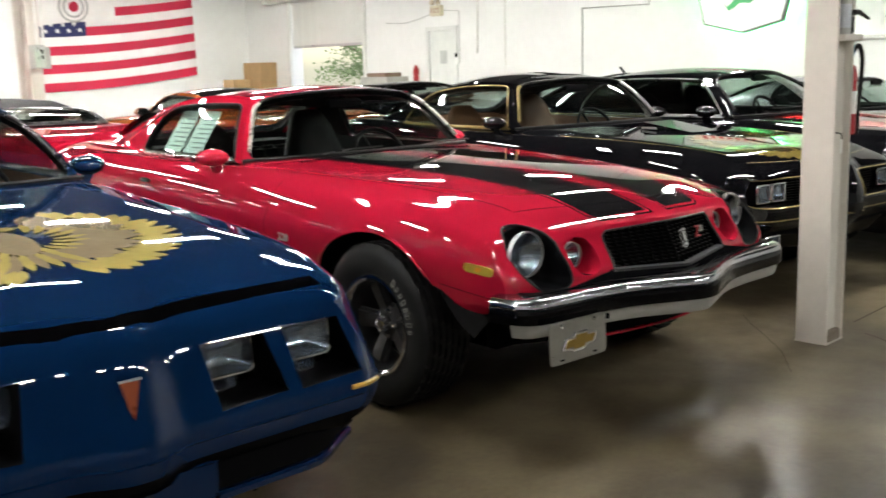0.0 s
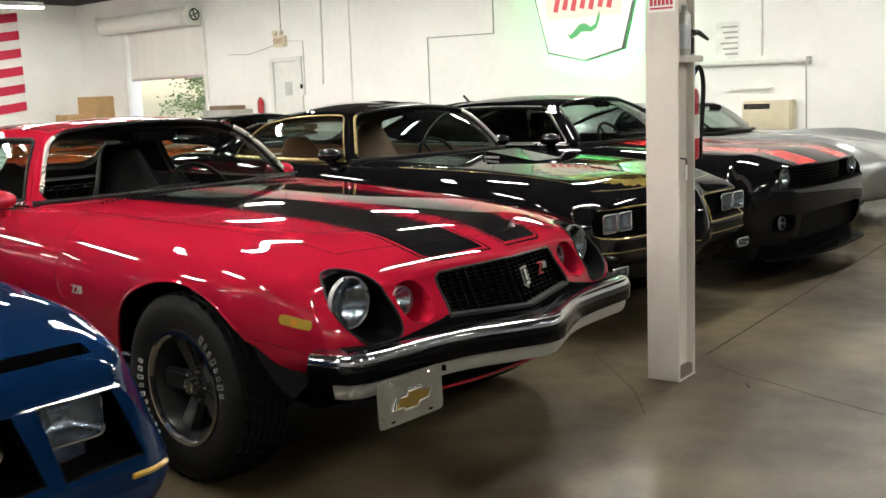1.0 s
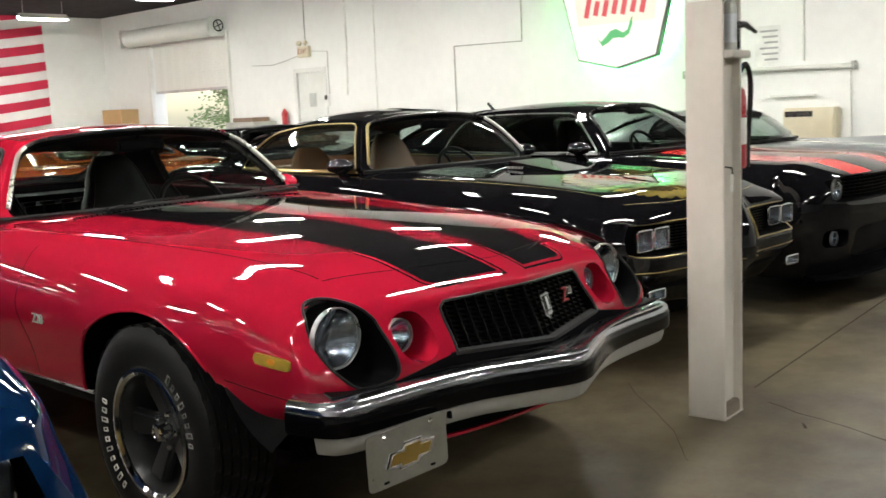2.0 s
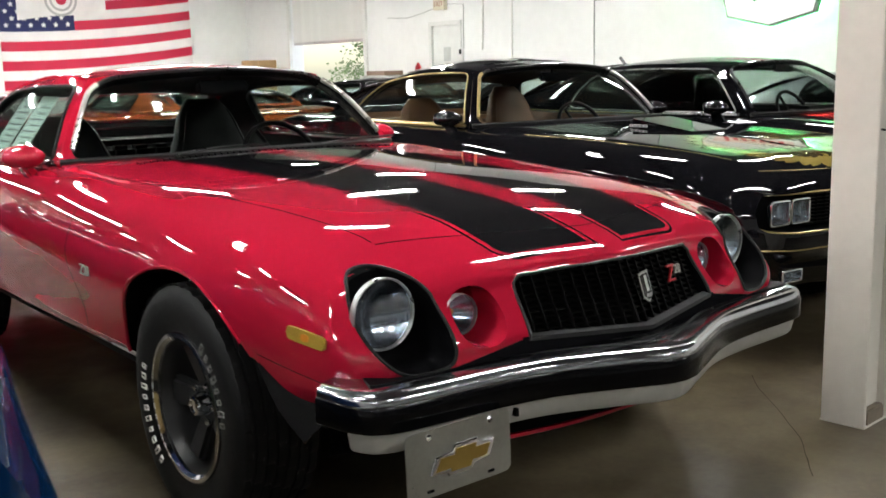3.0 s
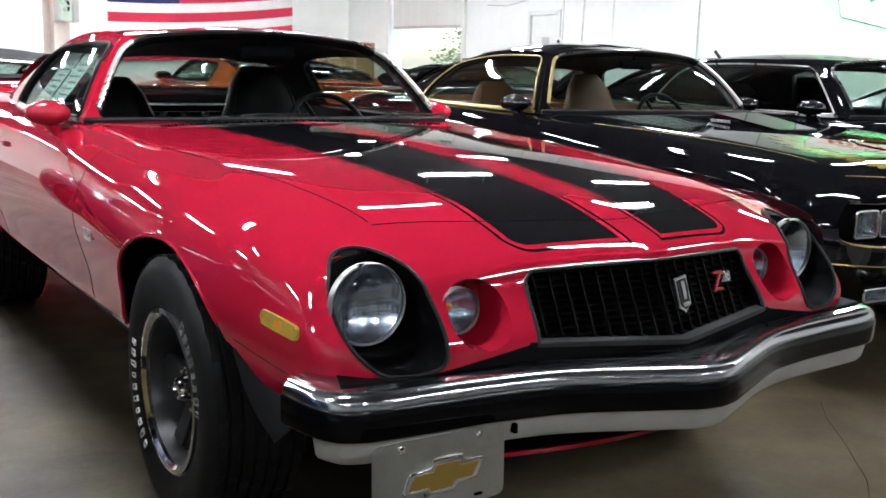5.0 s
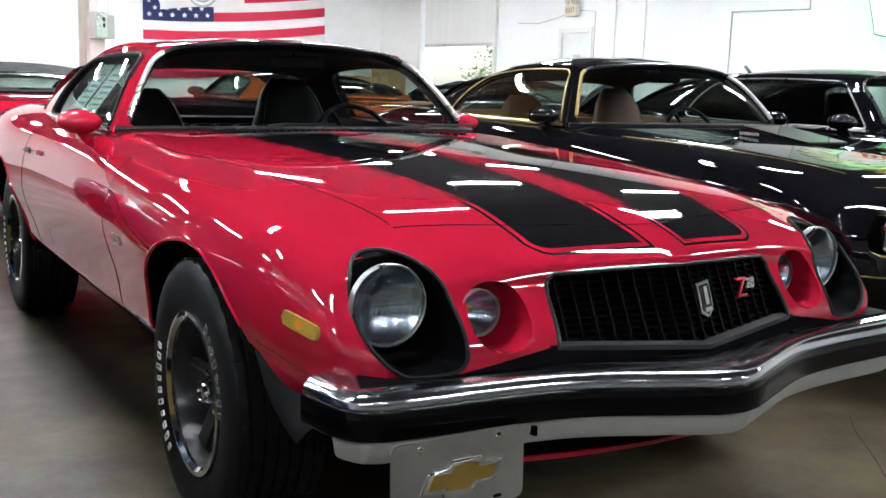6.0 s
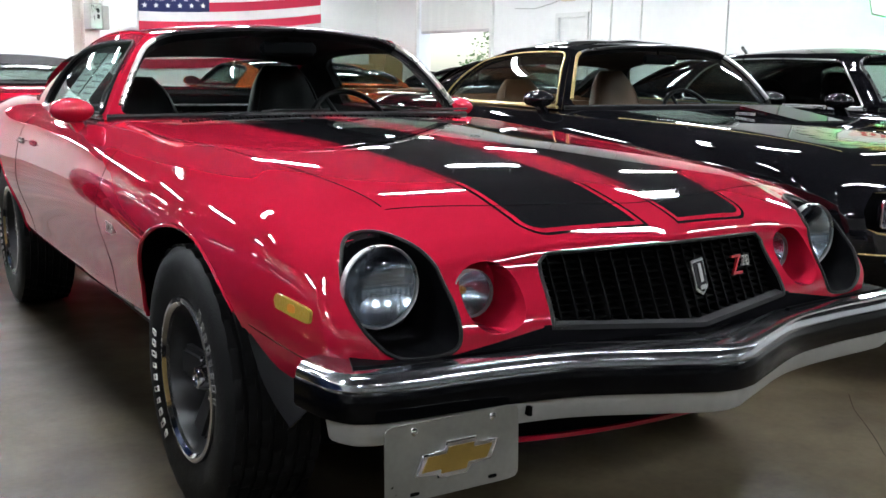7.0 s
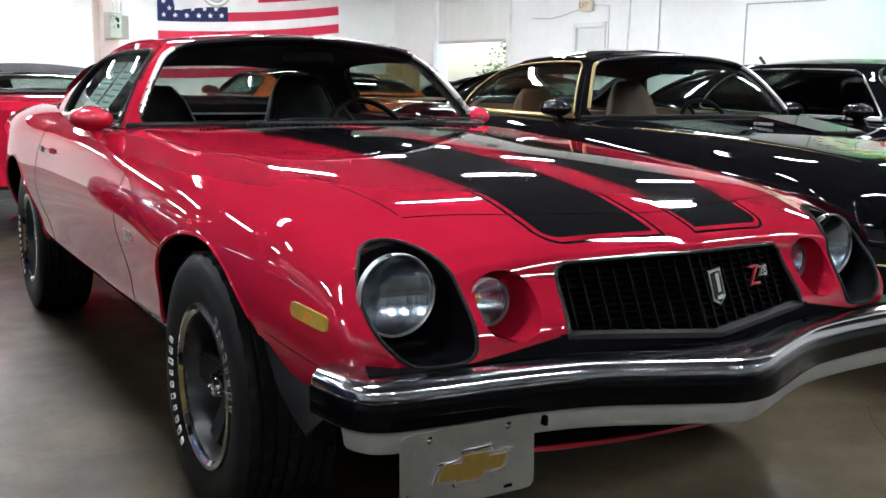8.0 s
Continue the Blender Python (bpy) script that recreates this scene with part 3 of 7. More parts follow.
part("case", boxed(-0.18, 0.0, -0.33, 0.33, 0.0, 0.42, 0.02), CREAM, ac)
part("control_strip", boxed(-0.187, -0.178, -0.05, 0.30, 0.31, 0.38, 0.004), BLACK_TRIM, ac)
for k in range(11):
    part("slat", boxed(-0.19, -0.178, -0.29, 0.22, 0.04 + 0.023 * k, 0.052 + 0.023 * k), CREAM, ac)

# flag on the end wall, with a white banner over its canton
CLOTH_RED = mat("flag_red", (0.55, 0.02, 0.06), 0.8, vary=0.08, scale=4)
CLOTH_WHITE = mat("flag_white", (0.75, 0.72, 0.70), 0.8, vary=0.05, scale=4)
CLOTH_BLUE = mat("flag_blue", (0.014, 0.018, 0.085), 0.8, vary=0.1, scale=4)
FX0, FX1, FZ0, SW = 4.26, 8.40, 1.06, 0.1965


def cloth(x, z):
    sag = 0.30 * ((x - FX0) / (FX1 - FX0)) ** 2
    return Vector((x, WALL_Y - 0.06 - 0.02 * math.sin(x * 3.1 + z) - 0.012 * math.sin(x * 7.3 - z * 2), z + sag))


flag = thing("flag", "large striped flag with white stars hung on the wall", "flag")
for k in range(13):
    x0 = FX0 if k < 6 else FX0 + 1.52
    z0 = FZ0 + SW * k
    bm = bmesh.new()
    slab(bm, lambda u, v: cloth(x0 + (FX1 - x0) * u, z0 + SW * v), 30, 2, 0.004)
    part("stripe", bm, CLOTH_RED if k % 2 == 0 else CLOTH_WHITE, flag)
bm = bmesh.new()
slab(bm, lambda u, v: cloth(FX0 + 1.52 * u, FZ0 + SW * (6 + 7 * v)), 14, 10, 0.004)
part("canton", bm, CLOTH_BLUE, flag)
bm = bmesh.new()
prism(bm, [(0.062 * (1 if k % 2 == 0 else 0.4) * math.sin(k * math.pi / 5), 0.062 * (1 if k % 2 == 0 else 0.4) * math.cos(k * math.pi / 5)) for k in range(10)][::-1], 0.004, pose(0, 0, 0, 90, 0, 0))
star = part("star", bm, CLOTH_WHITE, flag, smooth=0)
for r in range(9):
    for c in range(6 if r % 2 == 0 else 5):
        ob = star if r == 0 and c == 0 else new("star", star.data)
        ob.parent = flag
        p = cloth(FX0 + 0.13 + 0.25 * c + (0.125 if r % 2 else 0), FZ0 + SW * 6 + 0.13 + 0.14 * r)
        ob.matrix_basis = pose(p.x, p.y - 0.010, p.z)
banner = thing("banner", "white cloth banner with a round grey emblem", "banner")
bm = bmesh.new()
slab(bm, lambda u, v: cloth(4.62 + 1.85 * u, 2.47 + 0.08 * math.sin(3 * u) + 1.12 * v) - Vector((0, 0.05, 0)), 14, 8, 0.004)
part("sheet", bm, CLOTH_WHITE, banner)
for k, (r, m) in enumerate(((0.34, CABLE), (0.29, CLOTH_WHITE), (0.24, CABLE), (0.19, CLOTH_WHITE), (0.11, CLOTH_RED))):
    bm = bmesh.new()
    lathe(bm, [(r, 0), (r, 0.004)], 36, pose(5.50, WALL_Y - 0.158 - 0.005 * k, 2.90, 90, 0, 0))
    part("ring", bm, m, banner)

# farther column with two switch boxes and their risers
far_post = tagged(new("post"), "cream painted steel column with switch boxes", "post", kind="structure")
far_post.matrix_world = pose(0.885, 8.82, 0, 0, 0, 28)
part("flange", boxed(-0.10, 0.10, -0.092, -0.078, 0, CEIL, 0.003), POST_PAINT, far_post)
part("flange", boxed(-0.10, 0.10, 0.078, 0.092, 0, CEIL, 0.003), POST_PAINT, far_post)
part("web", boxed(-0.006, 0.006, -0.0785, 0.0785, 0, CEIL), POST_PAINT, far_post)
eb = thing("electric_box", "grey electric switch box with a conduit riser", "switch box", far_post.matrix_world @ pose(-0.02, -0.093, 1.50))
part("case", boxed(-0.09, 0.085, -0.09, 0.0, 0.0, 0.27, 0.008), CABLE, eb)
part("cover", boxed(-0.075, 0.07, -0.096, -0.09, 0.015, 0.255, 0.004), ALU, eb)
for z in (0.11, 0.17):
    part("switch", boxed(0.005, 0.035, -0.106, -0.096, z, z + 0.045, 0.004), BLACK_TRIM, eb)
part("riser", tube(bmesh.new(), [(0.02, -0.04, 0.27), (0.02, -0.04, CEIL - 1.50)], 0.018, 10), WHITE_PIPE, eb)
eb2 = thing("electric_box", "narrow grey electric box beside the column", "switch box", far_post.matrix_world @ pose(0.145, -0.06, 1.50))
part("case", boxed(-0.04, 0.05, -0.08, 0.02, 0.0, 0.25, 0.008), CABLE, eb2)
part("handle", boxed(0.05, 0.062, -0.04, -0.02, 0.08, 0.13, 0.003), BLACK_TRIM, eb2)
part("riser", tube(bmesh.new(), [(0.0, -0.03, 0.25), (0.0, -0.03, CEIL - 1.50)], 0.014, 10), WHITE_PIPE, eb2)
CARD = mat("cardboard", (0.42, 0.27, 0.13), 0.8, vary=0.1, scale=5)


def carton(x, y, z, w, d, h, yaw):
    c = thing("cardboard_box", "brown closed cardboard box with taped flaps", "box", pose(x, y, z, 0, 0, yaw), "stacked cartons")
    part("carton", boxed(-w / 2, w / 2, -d / 2, d / 2, 0, h - 0.004, 0.004), CARD, c)
    for s in (-1, 1):
        part("flap", boxed(-w / 2, w / 2, min(s * 0.004, s * d / 2), max(s * 0.004, s * d / 2), h - 0.0035, h + 0.001), CARD, c)
    part("tape", boxed(-w / 2 - 0.001, w / 2 + 0.001, -0.025, 0.025, h + 0.0012, h + 0.0025), CREAM, c)


for z in (0, 0.41, 0.82, 1.22):
    carton(9.56, 18.35, z, 0.52, 0.60, 0.40 if z < 1.2 else 0.38, 3 + 7 * z)
for z in (0, 0.41, 0.82):
    carton(9.02, 18.55, z, 0.45, 0.50, 0.40, -4 + 6 * z)
cab = thing("parts_cabinet", "low grey metal cabinet against the wall", "cabinet", pose(9.55, 13.45, 0))
part("body", boxed(-0.28, 0.28, -0.45, 0.45, 0, 1.22, 0.01), mat("cabinet_grey", (0.42, 0.42, 0.38), 0.5), cab)
part("tray", boxed(-0.22, 0.22, -0.30, 0.30, 1.22, 1.30, 0.01), mat("tray_brown", (0.22, 0.14, 0.10), 0.6), cab)
for s in (-1, 1):
    part("cabinet_door", boxed(-0.292, -0.281, min(s * 0.01, s * 0.43), max(s * 0.01, s * 0.43), 0.05, 1.18, 0.003), mat("cabinet_front", (0.44, 0.44, 0.40), 0.5), cab)
red_ext = thing("fire_extinguisher", "small red fire extinguisher on the wall by the door", "extinguisher", pose(WALL_X - 0.07, 12.72, 1.10))
part("cylinder", lathe(bmesh.new(), [(0.05, 0), (0.06, 0.015), (0.06, 0.26), (0.03, 0.31), (0.02, 0.34)], 20), mat("wall_extinguisher_red", (0.42, 0.02, 0.03), 0.3, coat=0.6), red_ext)
part("hanger", boxed(0.055, 0.069, -0.03, 0.03, 0.15, 0.28), ALU, red_ext)


# ---- car building ----
from mathutils.bvhtree import BVHTree


def hull(Y, C, warp, rows=96, split=8):
    """A closed car body in smooth sections along y. C holds, for each station of Y, the curves
    xb zb (sill), xl zl (lower side), xm zm (widest), xs zs (shoulder), xf zf (fender crown), xh zh (hood edge), zc (middle)."""
    cv = {k: smooth_curve(Y, v) for k, v in C.items()}
    ys = sorted({round(v, 4) for v in np.linspace(Y[0], Y[-1], rows)} | {Y[0] + 0.012, Y[0] + 0.03, Y[0] + 0.06, Y[-1] - 0.015, Y[-1] - 0.04})
    secs = []
    for y in ys:
        g = {k: f(y) for k, f in cv.items()}
        side = through_points([(g["xb"] - 0.1, g["zb"]), (g["xb"], g["zb"]), (g["xl"], g["zl"]), (g["xm"], g["zm"]), (g["xs"], g["zs"]), (g["xf"], g["zf"]), (g["xh"], g["zh"]), (0, g["zc"]), (-g["xh"], g["zh"])], split)
        side = side[split:-split]                   # from the sill to the middle of the top
        side[-1] = np.array((0.0, g["zc"]))
        under = [np.array((g["xb"] * k / (2 * split), g["zb"])) for k in range(2 * split)]
        secs.append(under + side)
    n = 4 * split                                   # index of the widest point
    bm = bmesh.new()
    half = {}
    for s in (1, -1):
        grid = [[bm.verts.new((s * p[0], y, p[1])) for p in sec] for y, sec in zip(ys, secs)]
        half[s] = grid
        for a, b in zip(grid, grid[1:]):
            for k in range(len(a) - 1):
                bm.faces.new((a[k], a[k + 1], b[k + 1], b[k]))
        for end in (grid[0], grid[-1]):             # end faces
            m = 14
            prev = [end[n]] * (m + 1)
            for k in range(1, n + 1):
                a, b = end[n - k], end[n + k]
                row = [a] + [bm.verts.new(a.co.lerp(b.co, q / m)) for q in range(1, m)] + [b]
                for q in range(m):
                    vs = [prev[q], prev[q + 1], row[q + 1], row[q]]
                    vs = [v for i, v in enumerate(vs) if v not in vs[:i]]
                    if len(vs) > 2:
                        bm.faces.new(vs)
                prev = row
    bmesh.ops.remove_doubles(bm, verts=bm.verts, dist=1e-5)
    for v in bm.verts:
        v.co.y = warp(v.co.x, v.co.y, v.co.z)
    bmesh.ops.recalc_face_normals(bm, faces=bm.faces)
    return bm


def top_of(bm):
    """Height of a body's upper skin over a place in plan, and its normal there."""
    tree = BVHTree.FromBMesh(bm)

    def at(x, y):
        hit, nrm, _, _ = tree.ray_cast(Vector((x, y, 3)), Vector((0, 0, -1)))
        return (hit.z, nrm) if hit else (0.9, Vector((0, 0, 1)))
    return at


def side_of(bm):
    """Half width of a body's right side at a place seen from the side."""
    tree = BVHTree.FromBMesh(bm)

    def at(y, z, s=-1):
        hit, nrm, _, _ = tree.ray_cast(Vector((s * 3, y, z)), Vector((-s, 0, 0)))
        return hit.x if hit else s * 0.9
    return at


def front_of(bm):
    """How far forward a body's face stands at a place seen from the front."""
    tree = BVHTree.FromBMesh(bm)

    def at(x, z):
        hit, nrm, _, _ = tree.ray_cast(Vector((x, -4, z)), Vector((0, 1, 0)))
        return hit.y if hit else -0.9
    return at


def leaf(bm, zf, pts, lift=0.0022, mi=0):
    """A painted shape on a hood: a closed outline in plan, laid on the skin as a thin sheet of many small faces."""
    c = Vector((sum(p[0] for p in pts) / len(pts), sum(p[1] for p in pts) / len(pts)))
    n, rings = len(pts), []
    for f in (0.02, 0.35, 0.7, 1.0):
        ring = []
        for p in pts:
            q = c + (Vector(p) - c) * f
            z, nrm = zf(q.x, q.y)
            ring.append(bm.verts.new((q.x, q.y, z + lift)))
        rings.append(ring)
    bm.faces.new(rings[0]).material_index = mi
    for a, b in zip(rings, rings[1:]):
        for k in range(n):
            bm.faces.new((a[k], a[(k + 1) % n], b[(k + 1) % n], b[k])).material_index = mi
    return bm


def carve(name, bm, mats, cutter, parent, angle=38):
    """Cuts the cutter out of a body, and keeps the body's smooth normals on what remains of its skin."""
    me = bpy.data.meshes.new(name)
    bm.to_mesh(me)
    bm.free()
    me.shade_smooth()
    me.set_sharp_from_angle(angle=radians(angle))
    for m in mats:
        me.materials.append(m)
    cm = bpy.data.meshes.new("cutter")
    bmesh.ops.recalc_face_normals(cutter, faces=cutter.faces)
    cutter.to_mesh(cm)
    cutter.free()
    for m in mats:
        cm.materials.append(m)
    a, b = new(name, me), new("cutter", cm)
    mod = a.modifiers.new("cut", "BOOLEAN")
    mod.operation, mod.solver, mod.object = "DIFFERENCE", "EXACT", b
    mod.use_self = True
    out = bpy.data.meshes.new_from_object(a.evaluated_get(bpy.context.evaluated_depsgraph_get()))
    bpy.data.objects.remove(a)
    bpy.data.objects.remove(b)
    me.calc_loop_triangles()
    tris = [tuple(t.vertices) for t in me.loop_triangles]
    co = [v.co.copy() for v in me.vertices]
    vn = [Vector(v.vector) for v in me.vertex_normals]
    tree = BVHTree.FromPolygons(co, tris)
    out.shade_smooth()
    out.set_sharp_from_angle(angle=radians(angle))
    base = [Vector(c.vector) for c in out.corner_normals]
    near = []
    for v in out.vertices:
        hit, nrm, idx, dist = tree.find_nearest(v.co)
        if dist is None or dist > 2e-4:
            near.append(None)
            continue
        t = tris[idx]
        from_w = barycentric(hit, *[co[i] for i in t])
        near.append(sum((vn[i] * w for i, w in zip(t, from_w)), Vector()).normalized())
    for p in out.polygons:
        for li in p.loop_indices:
            q = near[out.loops[li].vertex_index]
            if q is not None and p.material_index == 0 and q.dot(p.normal) > 0.85:
                base[li] = q
    out.normals_split_custom_set(base)
    ob = new(name, out)
    ob.parent = parent
    return ob


def barycentric(p, a, b, c):
    v0, v1, v2 = b - a, c - a, p - a
    d00, d01, d11, d20, d21 = v0.dot(v0), v0.dot(v1), v1.dot(v1), v2.dot(v0), v2.dot(v1)
    den = d00 * d11 - d01 * d01 or 1e-12
    v, w = (d11 * d20 - d01 * d21) / den, (d00 * d21 - d01 * d20) / den
    return 1 - v - w, v, w


def egg(rx, rz, power=2.6, n=40, shear=0.0):
    """A rounded outline."""
    pts = []
    for k in range(n):
        a = 2 * math.pi * k / n
        c, s = math.cos(a), math.sin(a)
        x = rx * math.copysign(abs(c) ** (2 / power), c)
        z = rz * math.copysign(abs(s) ** (2 / power), s)
        pts.append((x + shear * z, z))
    return pts


FRONT = pose(0, 0, 0, 90, 0, 0)          # turns an outline of (x, y) to face -y


def facing(x, y, z, yaw=0.0, pitch=0.0):
    """Where an outline drawn flat stands on a car's front: its height goes up, its depth comes out to the front."""
    return pose(x, y, z) @ pose(0, 0, 0, 0, 0, yaw) @ pose(0, 0, 0, 90 + pitch, 0, 0)


# ---- wheels ----
def tyre_mesh(R, width, rim):
    """A tyre about the x axis with rounded shoulders and cut tread blocks."""
    bm = bmesh.new()
    w = width / 2
    prof = [(rim, -w * 0.80), (rim + 0.012, -w * 0.90), ((R + rim) / 2 - 0.012, -w), (R - 0.045, -w * 0.985), (R - 0.020, -w * 0.93), (R - 0.006, -w * 0.82)]
    tread = []
    for k in range(7):
        a = -0.78 + 1.56 * k / 6
        tread += [(R, (a - 0.085) * w), (R, (a + 0.085) * w), (R - 0.008, (a + 0.10) * w), (R - 0.008, (a + 0.155) * w)]
    tread = tread[:-2]
    prof = prof + tread + [(r, -z) for r, z in prof[::-1]]
    n = 120
    m = pose(0, 0, 0, 0, 90, 0)
    rings = []
    for i, (r, z) in enumerate(prof):
        ring = []
        for k in range(n):
            rr = r
            if r >= R - 0.001 and k % 4 == (i // 4) % 4:
                rr = r - 0.007
            ring.append(bm.verts.new(m @ Vector((rr * math.cos(2 * math.pi * k / n), rr * math.sin(2 * math.pi * k / n), z))))
        rings.append(ring)
    for a, b in zip(rings, rings[1:]):
        for k in range(n):
            bm.faces.new((a[k], a[(k + 1) % n], b[(k + 1) % n], b[k]))
    return bm


def wheel(parent, x, y, z, R, width, rim, style, rim_mat, letters=False, turn=0.0):
    """A wheel at a hub, x its outer side: wheel > tyre, rim, trim_ring, centre_cap, lettering."""
    s = -1 if x < 0 else 1
    bm = tyre_mesh(R, width, rim)
    hub = new("wheel")
    hub.parent = parent
    hub.matrix_basis = pose(x - s * width / 2, y, z, turn, 0, 0 if s > 0 else 180)
    tyre = part("tyre", bm, BLACK_RUBBER, hub, smooth=30)
    o = width / 2
    M = pose(0, 0, 0, 0, 90, 0)
    bm = bmesh.new()
    lathe(bm, [(rim + 0.006, o * 0.82), (rim + 0.004, o * 0.92), (rim - 0.008, o * 0.90), (rim - 0.022, o * 0.62), (rim - 0.030, o * 0.2), (rim - 0.034, -o * 0.5), (rim + 0.002, -o * 0.8)], 64, M, close=True)
    part("barrel", bm, rim_mat, hub)
    if style == "rally":
        bm = bmesh.new()
        lathe(bm, [(rim + 0.008, o * 0.84), (rim + 0.006, o * 0.94), (rim - 0.006, o * 0.95), (rim - 0.016, o * 0.87), (rim - 0.016, o * 0.8), (rim, o * 0.8)], 64, M, close=True)
        part("trim_ring", bm, CHROME, hub, "bright chrome trim ring")
        bm = bmesh.new()
        lathe(bm, [(0.001, o * 0.30), (0.075, o * 0.30), (0.082, o * 0.2), (0.082, o * 0.1), (0.001, o * 0.1)], 40, M)
        for k in range(5):
            a = 2 * math.pi * k / 5 + 0.3
            T = pose(0, 0, 0, math.degrees(a), 0, 0)
            vs = box(bm, o * 0.05, o * 0.36, -0.034, 0.034, 0.05, rim - 0.026, 0.012)
            for v in vs:
                f = (v.co.z - 0.05) / (rim - 0.076)
                v.co.y *= 1.0 + 0.35 * f
                v.co.x += o * 0.22 * f
                v.co = T @ v.co
        part("spokes", bm, rim_mat, hub, "charcoal five-spoke wheel centre")
        for k in range(5):
            a = 2 * math.pi * k / 5 + 0.3 + math.pi / 5
            bm = bmesh.new()
            lathe(bm, [(0.011, 0), (0.011, 0.018), (0.006, 0.024)], 6, pose(o * 0.30, 0.056 * -math.sin(a), 0.056 * math.cos(a), 0, 90, 0))
            part("lug_nut", bm, CHROME, hub)
        bm = bmesh.new()
        lathe(bm, [(0.036, o * 0.3), (0.034, o * 0.55), (0.028, o * 0.70), (0.022, o * 0.72), (0.020, o * 0.68), (0.001, o * 0.68)], 32, M)
        part("centre_cap", bm, CHROME, hub, "chrome centre cap")
        bm = bmesh.new()
        lathe(bm, [(rim - 0.03, -o * 0.4), (0.08, -o * 0.3), (0.03, -o * 0.3)], 32, M)
        part("drum", bm, UNDERCOAT, hub)
    else:
        bm = bmesh.new()
        lathe(bm, [(rim - 0.02, o * 0.6), (rim * 0.8, o * 0.45), (rim * 0.35, o * 0.5), (rim * 0.3, o * 0.65), (0.001, o * 0.7)], 40, M)
        part("disc", bm, rim_mat, hub)
    if letters:                                 # white outlined bars where the raised maker's name runs, the second arc dimmer
        rr = rim + 0.047
        bm = bmesh.new()
        for q in (0, 1):
            box(bm, o * 0.975, o * 0.997 + 0.002, (-0.0095 if q == 0 else 0.0055), (-0.0055 if q == 0 else 0.0095), -0.015, 0.015)
            box(bm, o * 0.975, o * 0.997 + 0.002, -0.007, 0.007, (-0.015 if q == 0 else 0.011), (-0.011 if q == 0 else 0.015))
        first = part("sidewall_mark", bm, LETTER_WHITE, hub)
        dim_mark = first.data.copy()
        dim_mark.materials[0] = LETTER_DIM
        for c0, count, pitch in ((90.0 - 17 * s, 10, 7.4), (298.0, 8, 7.0)):
            for k in range(count):
                a = c0 + (k - (count - 1) / 2) * pitch
                mk = first if (k == 0 and count == 10) else new("sidewall_mark", first.data if count == 10 else dim_mark)
                mk.parent = hub
                tall = 0.80 + 0.35 * ((k * 7 + count) % 3 == 0)
                mk.matrix_basis = pose(0, 0, 0, a, 0, 0) @ pose(0, 0, rr) @ Matrix.Diagonal((1, 0.72 + 0.2 * ((k * 5) % 3) / 2, tall, 1))
    return hub


# ---- cabin ----
def round_loop(l, r, b, t, radii, seg=7, run=9):
    """A rounded rectangle in the unit square, as points; radii are (across, up) for the corners right-low, right-high, left-high, left-low."""
    out = []
    corners = ((r, b, 1, -1, -90), (r, t, 1, 1, 0), (l, t, -1, 1, 90), (l, b, -1, -1, 180))
    ends = []
    for (cx, cy, sx, sy, a0), (ra, rb) in zip(corners, radii):
        ends.append([(cx - sx * ra + ra * math.cos(radians(a0 + 90 * k / seg)), cy - sy * rb + rb * math.sin(radians(a0 + 90 * k / seg))) for k in range(seg + 1)])
    for a, b2 in zip(ends, ends[1:] + ends[:1]):
        out += a
        out += [(a[-1][0] + (b2[0][0] - a[-1][0]) * k / run, a[-1][1] + (b2[0][1] - a[-1][1]) * k / run) for k in range(1, run)]
    return out


def framed_panel(car, name, f, loop, paint, liner, depth=0.034):
    """A body panel f(u, v) with one rounded opening: outer skin with a turned-in edge, and a lining behind it."""
    mid = Vector((0, 1.95, 0.95))
    n0 = ((0.0, 0.0),) * 4
    rim = round_loop(0, 1, 0, 1, n0)

    def inward(u, v):
        a, b = min(max(u, 0.02), 0.98), min(max(v, 0.02), 0.98)
        d = (Vector(f(a + 0.01, b)) - Vector(f(a - 0.01, b))).cross(Vector(f(a, b + 0.01)) - Vector(f(a, b - 0.01))).normalized()
        return d if d.dot(mid - Vector(f(a, b))) > 0 else -d
    skin, lining = bmesh.new(), bmesh.new()
    for bm, fs, off in ((skin, (0.0, 0.35, 0.7, 1.0), 0.0), (lining, (0.04, 0.5, 1.0), depth)):
        rings = []
        for g in fs:
            uv = [(p[0] + (q[0] - p[0]) * g, p[1] + (q[1] - p[1]) * g) for p, q in zip(rim, loop)]
            rings.append([bm.verts.new(Vector(f(u, v)) + inward(u, v) * off) for u, v in uv])
        if off:
            rings.append([bm.verts.new(Vector(f(u, v)) + inward(u, v) * 0.002) for u, v in loop])
        for a, b in zip(rings, rings[1:]):
            for k in range(len(a)):
                bm.faces.new((a[k], a[(k + 1) % len(a)], b[(k + 1) % len(a)], b[k]))
    part(name, skin, paint, car, smooth=50)
    part(name + "_lining", lining, liner, car, smooth=50)
    return [Vector(f(u, v)) - inward(u, v) * 0.004 for u, v in loop], [Vector(f(u, v)) + inward(u, v) * 0.012 for u, v in loop]


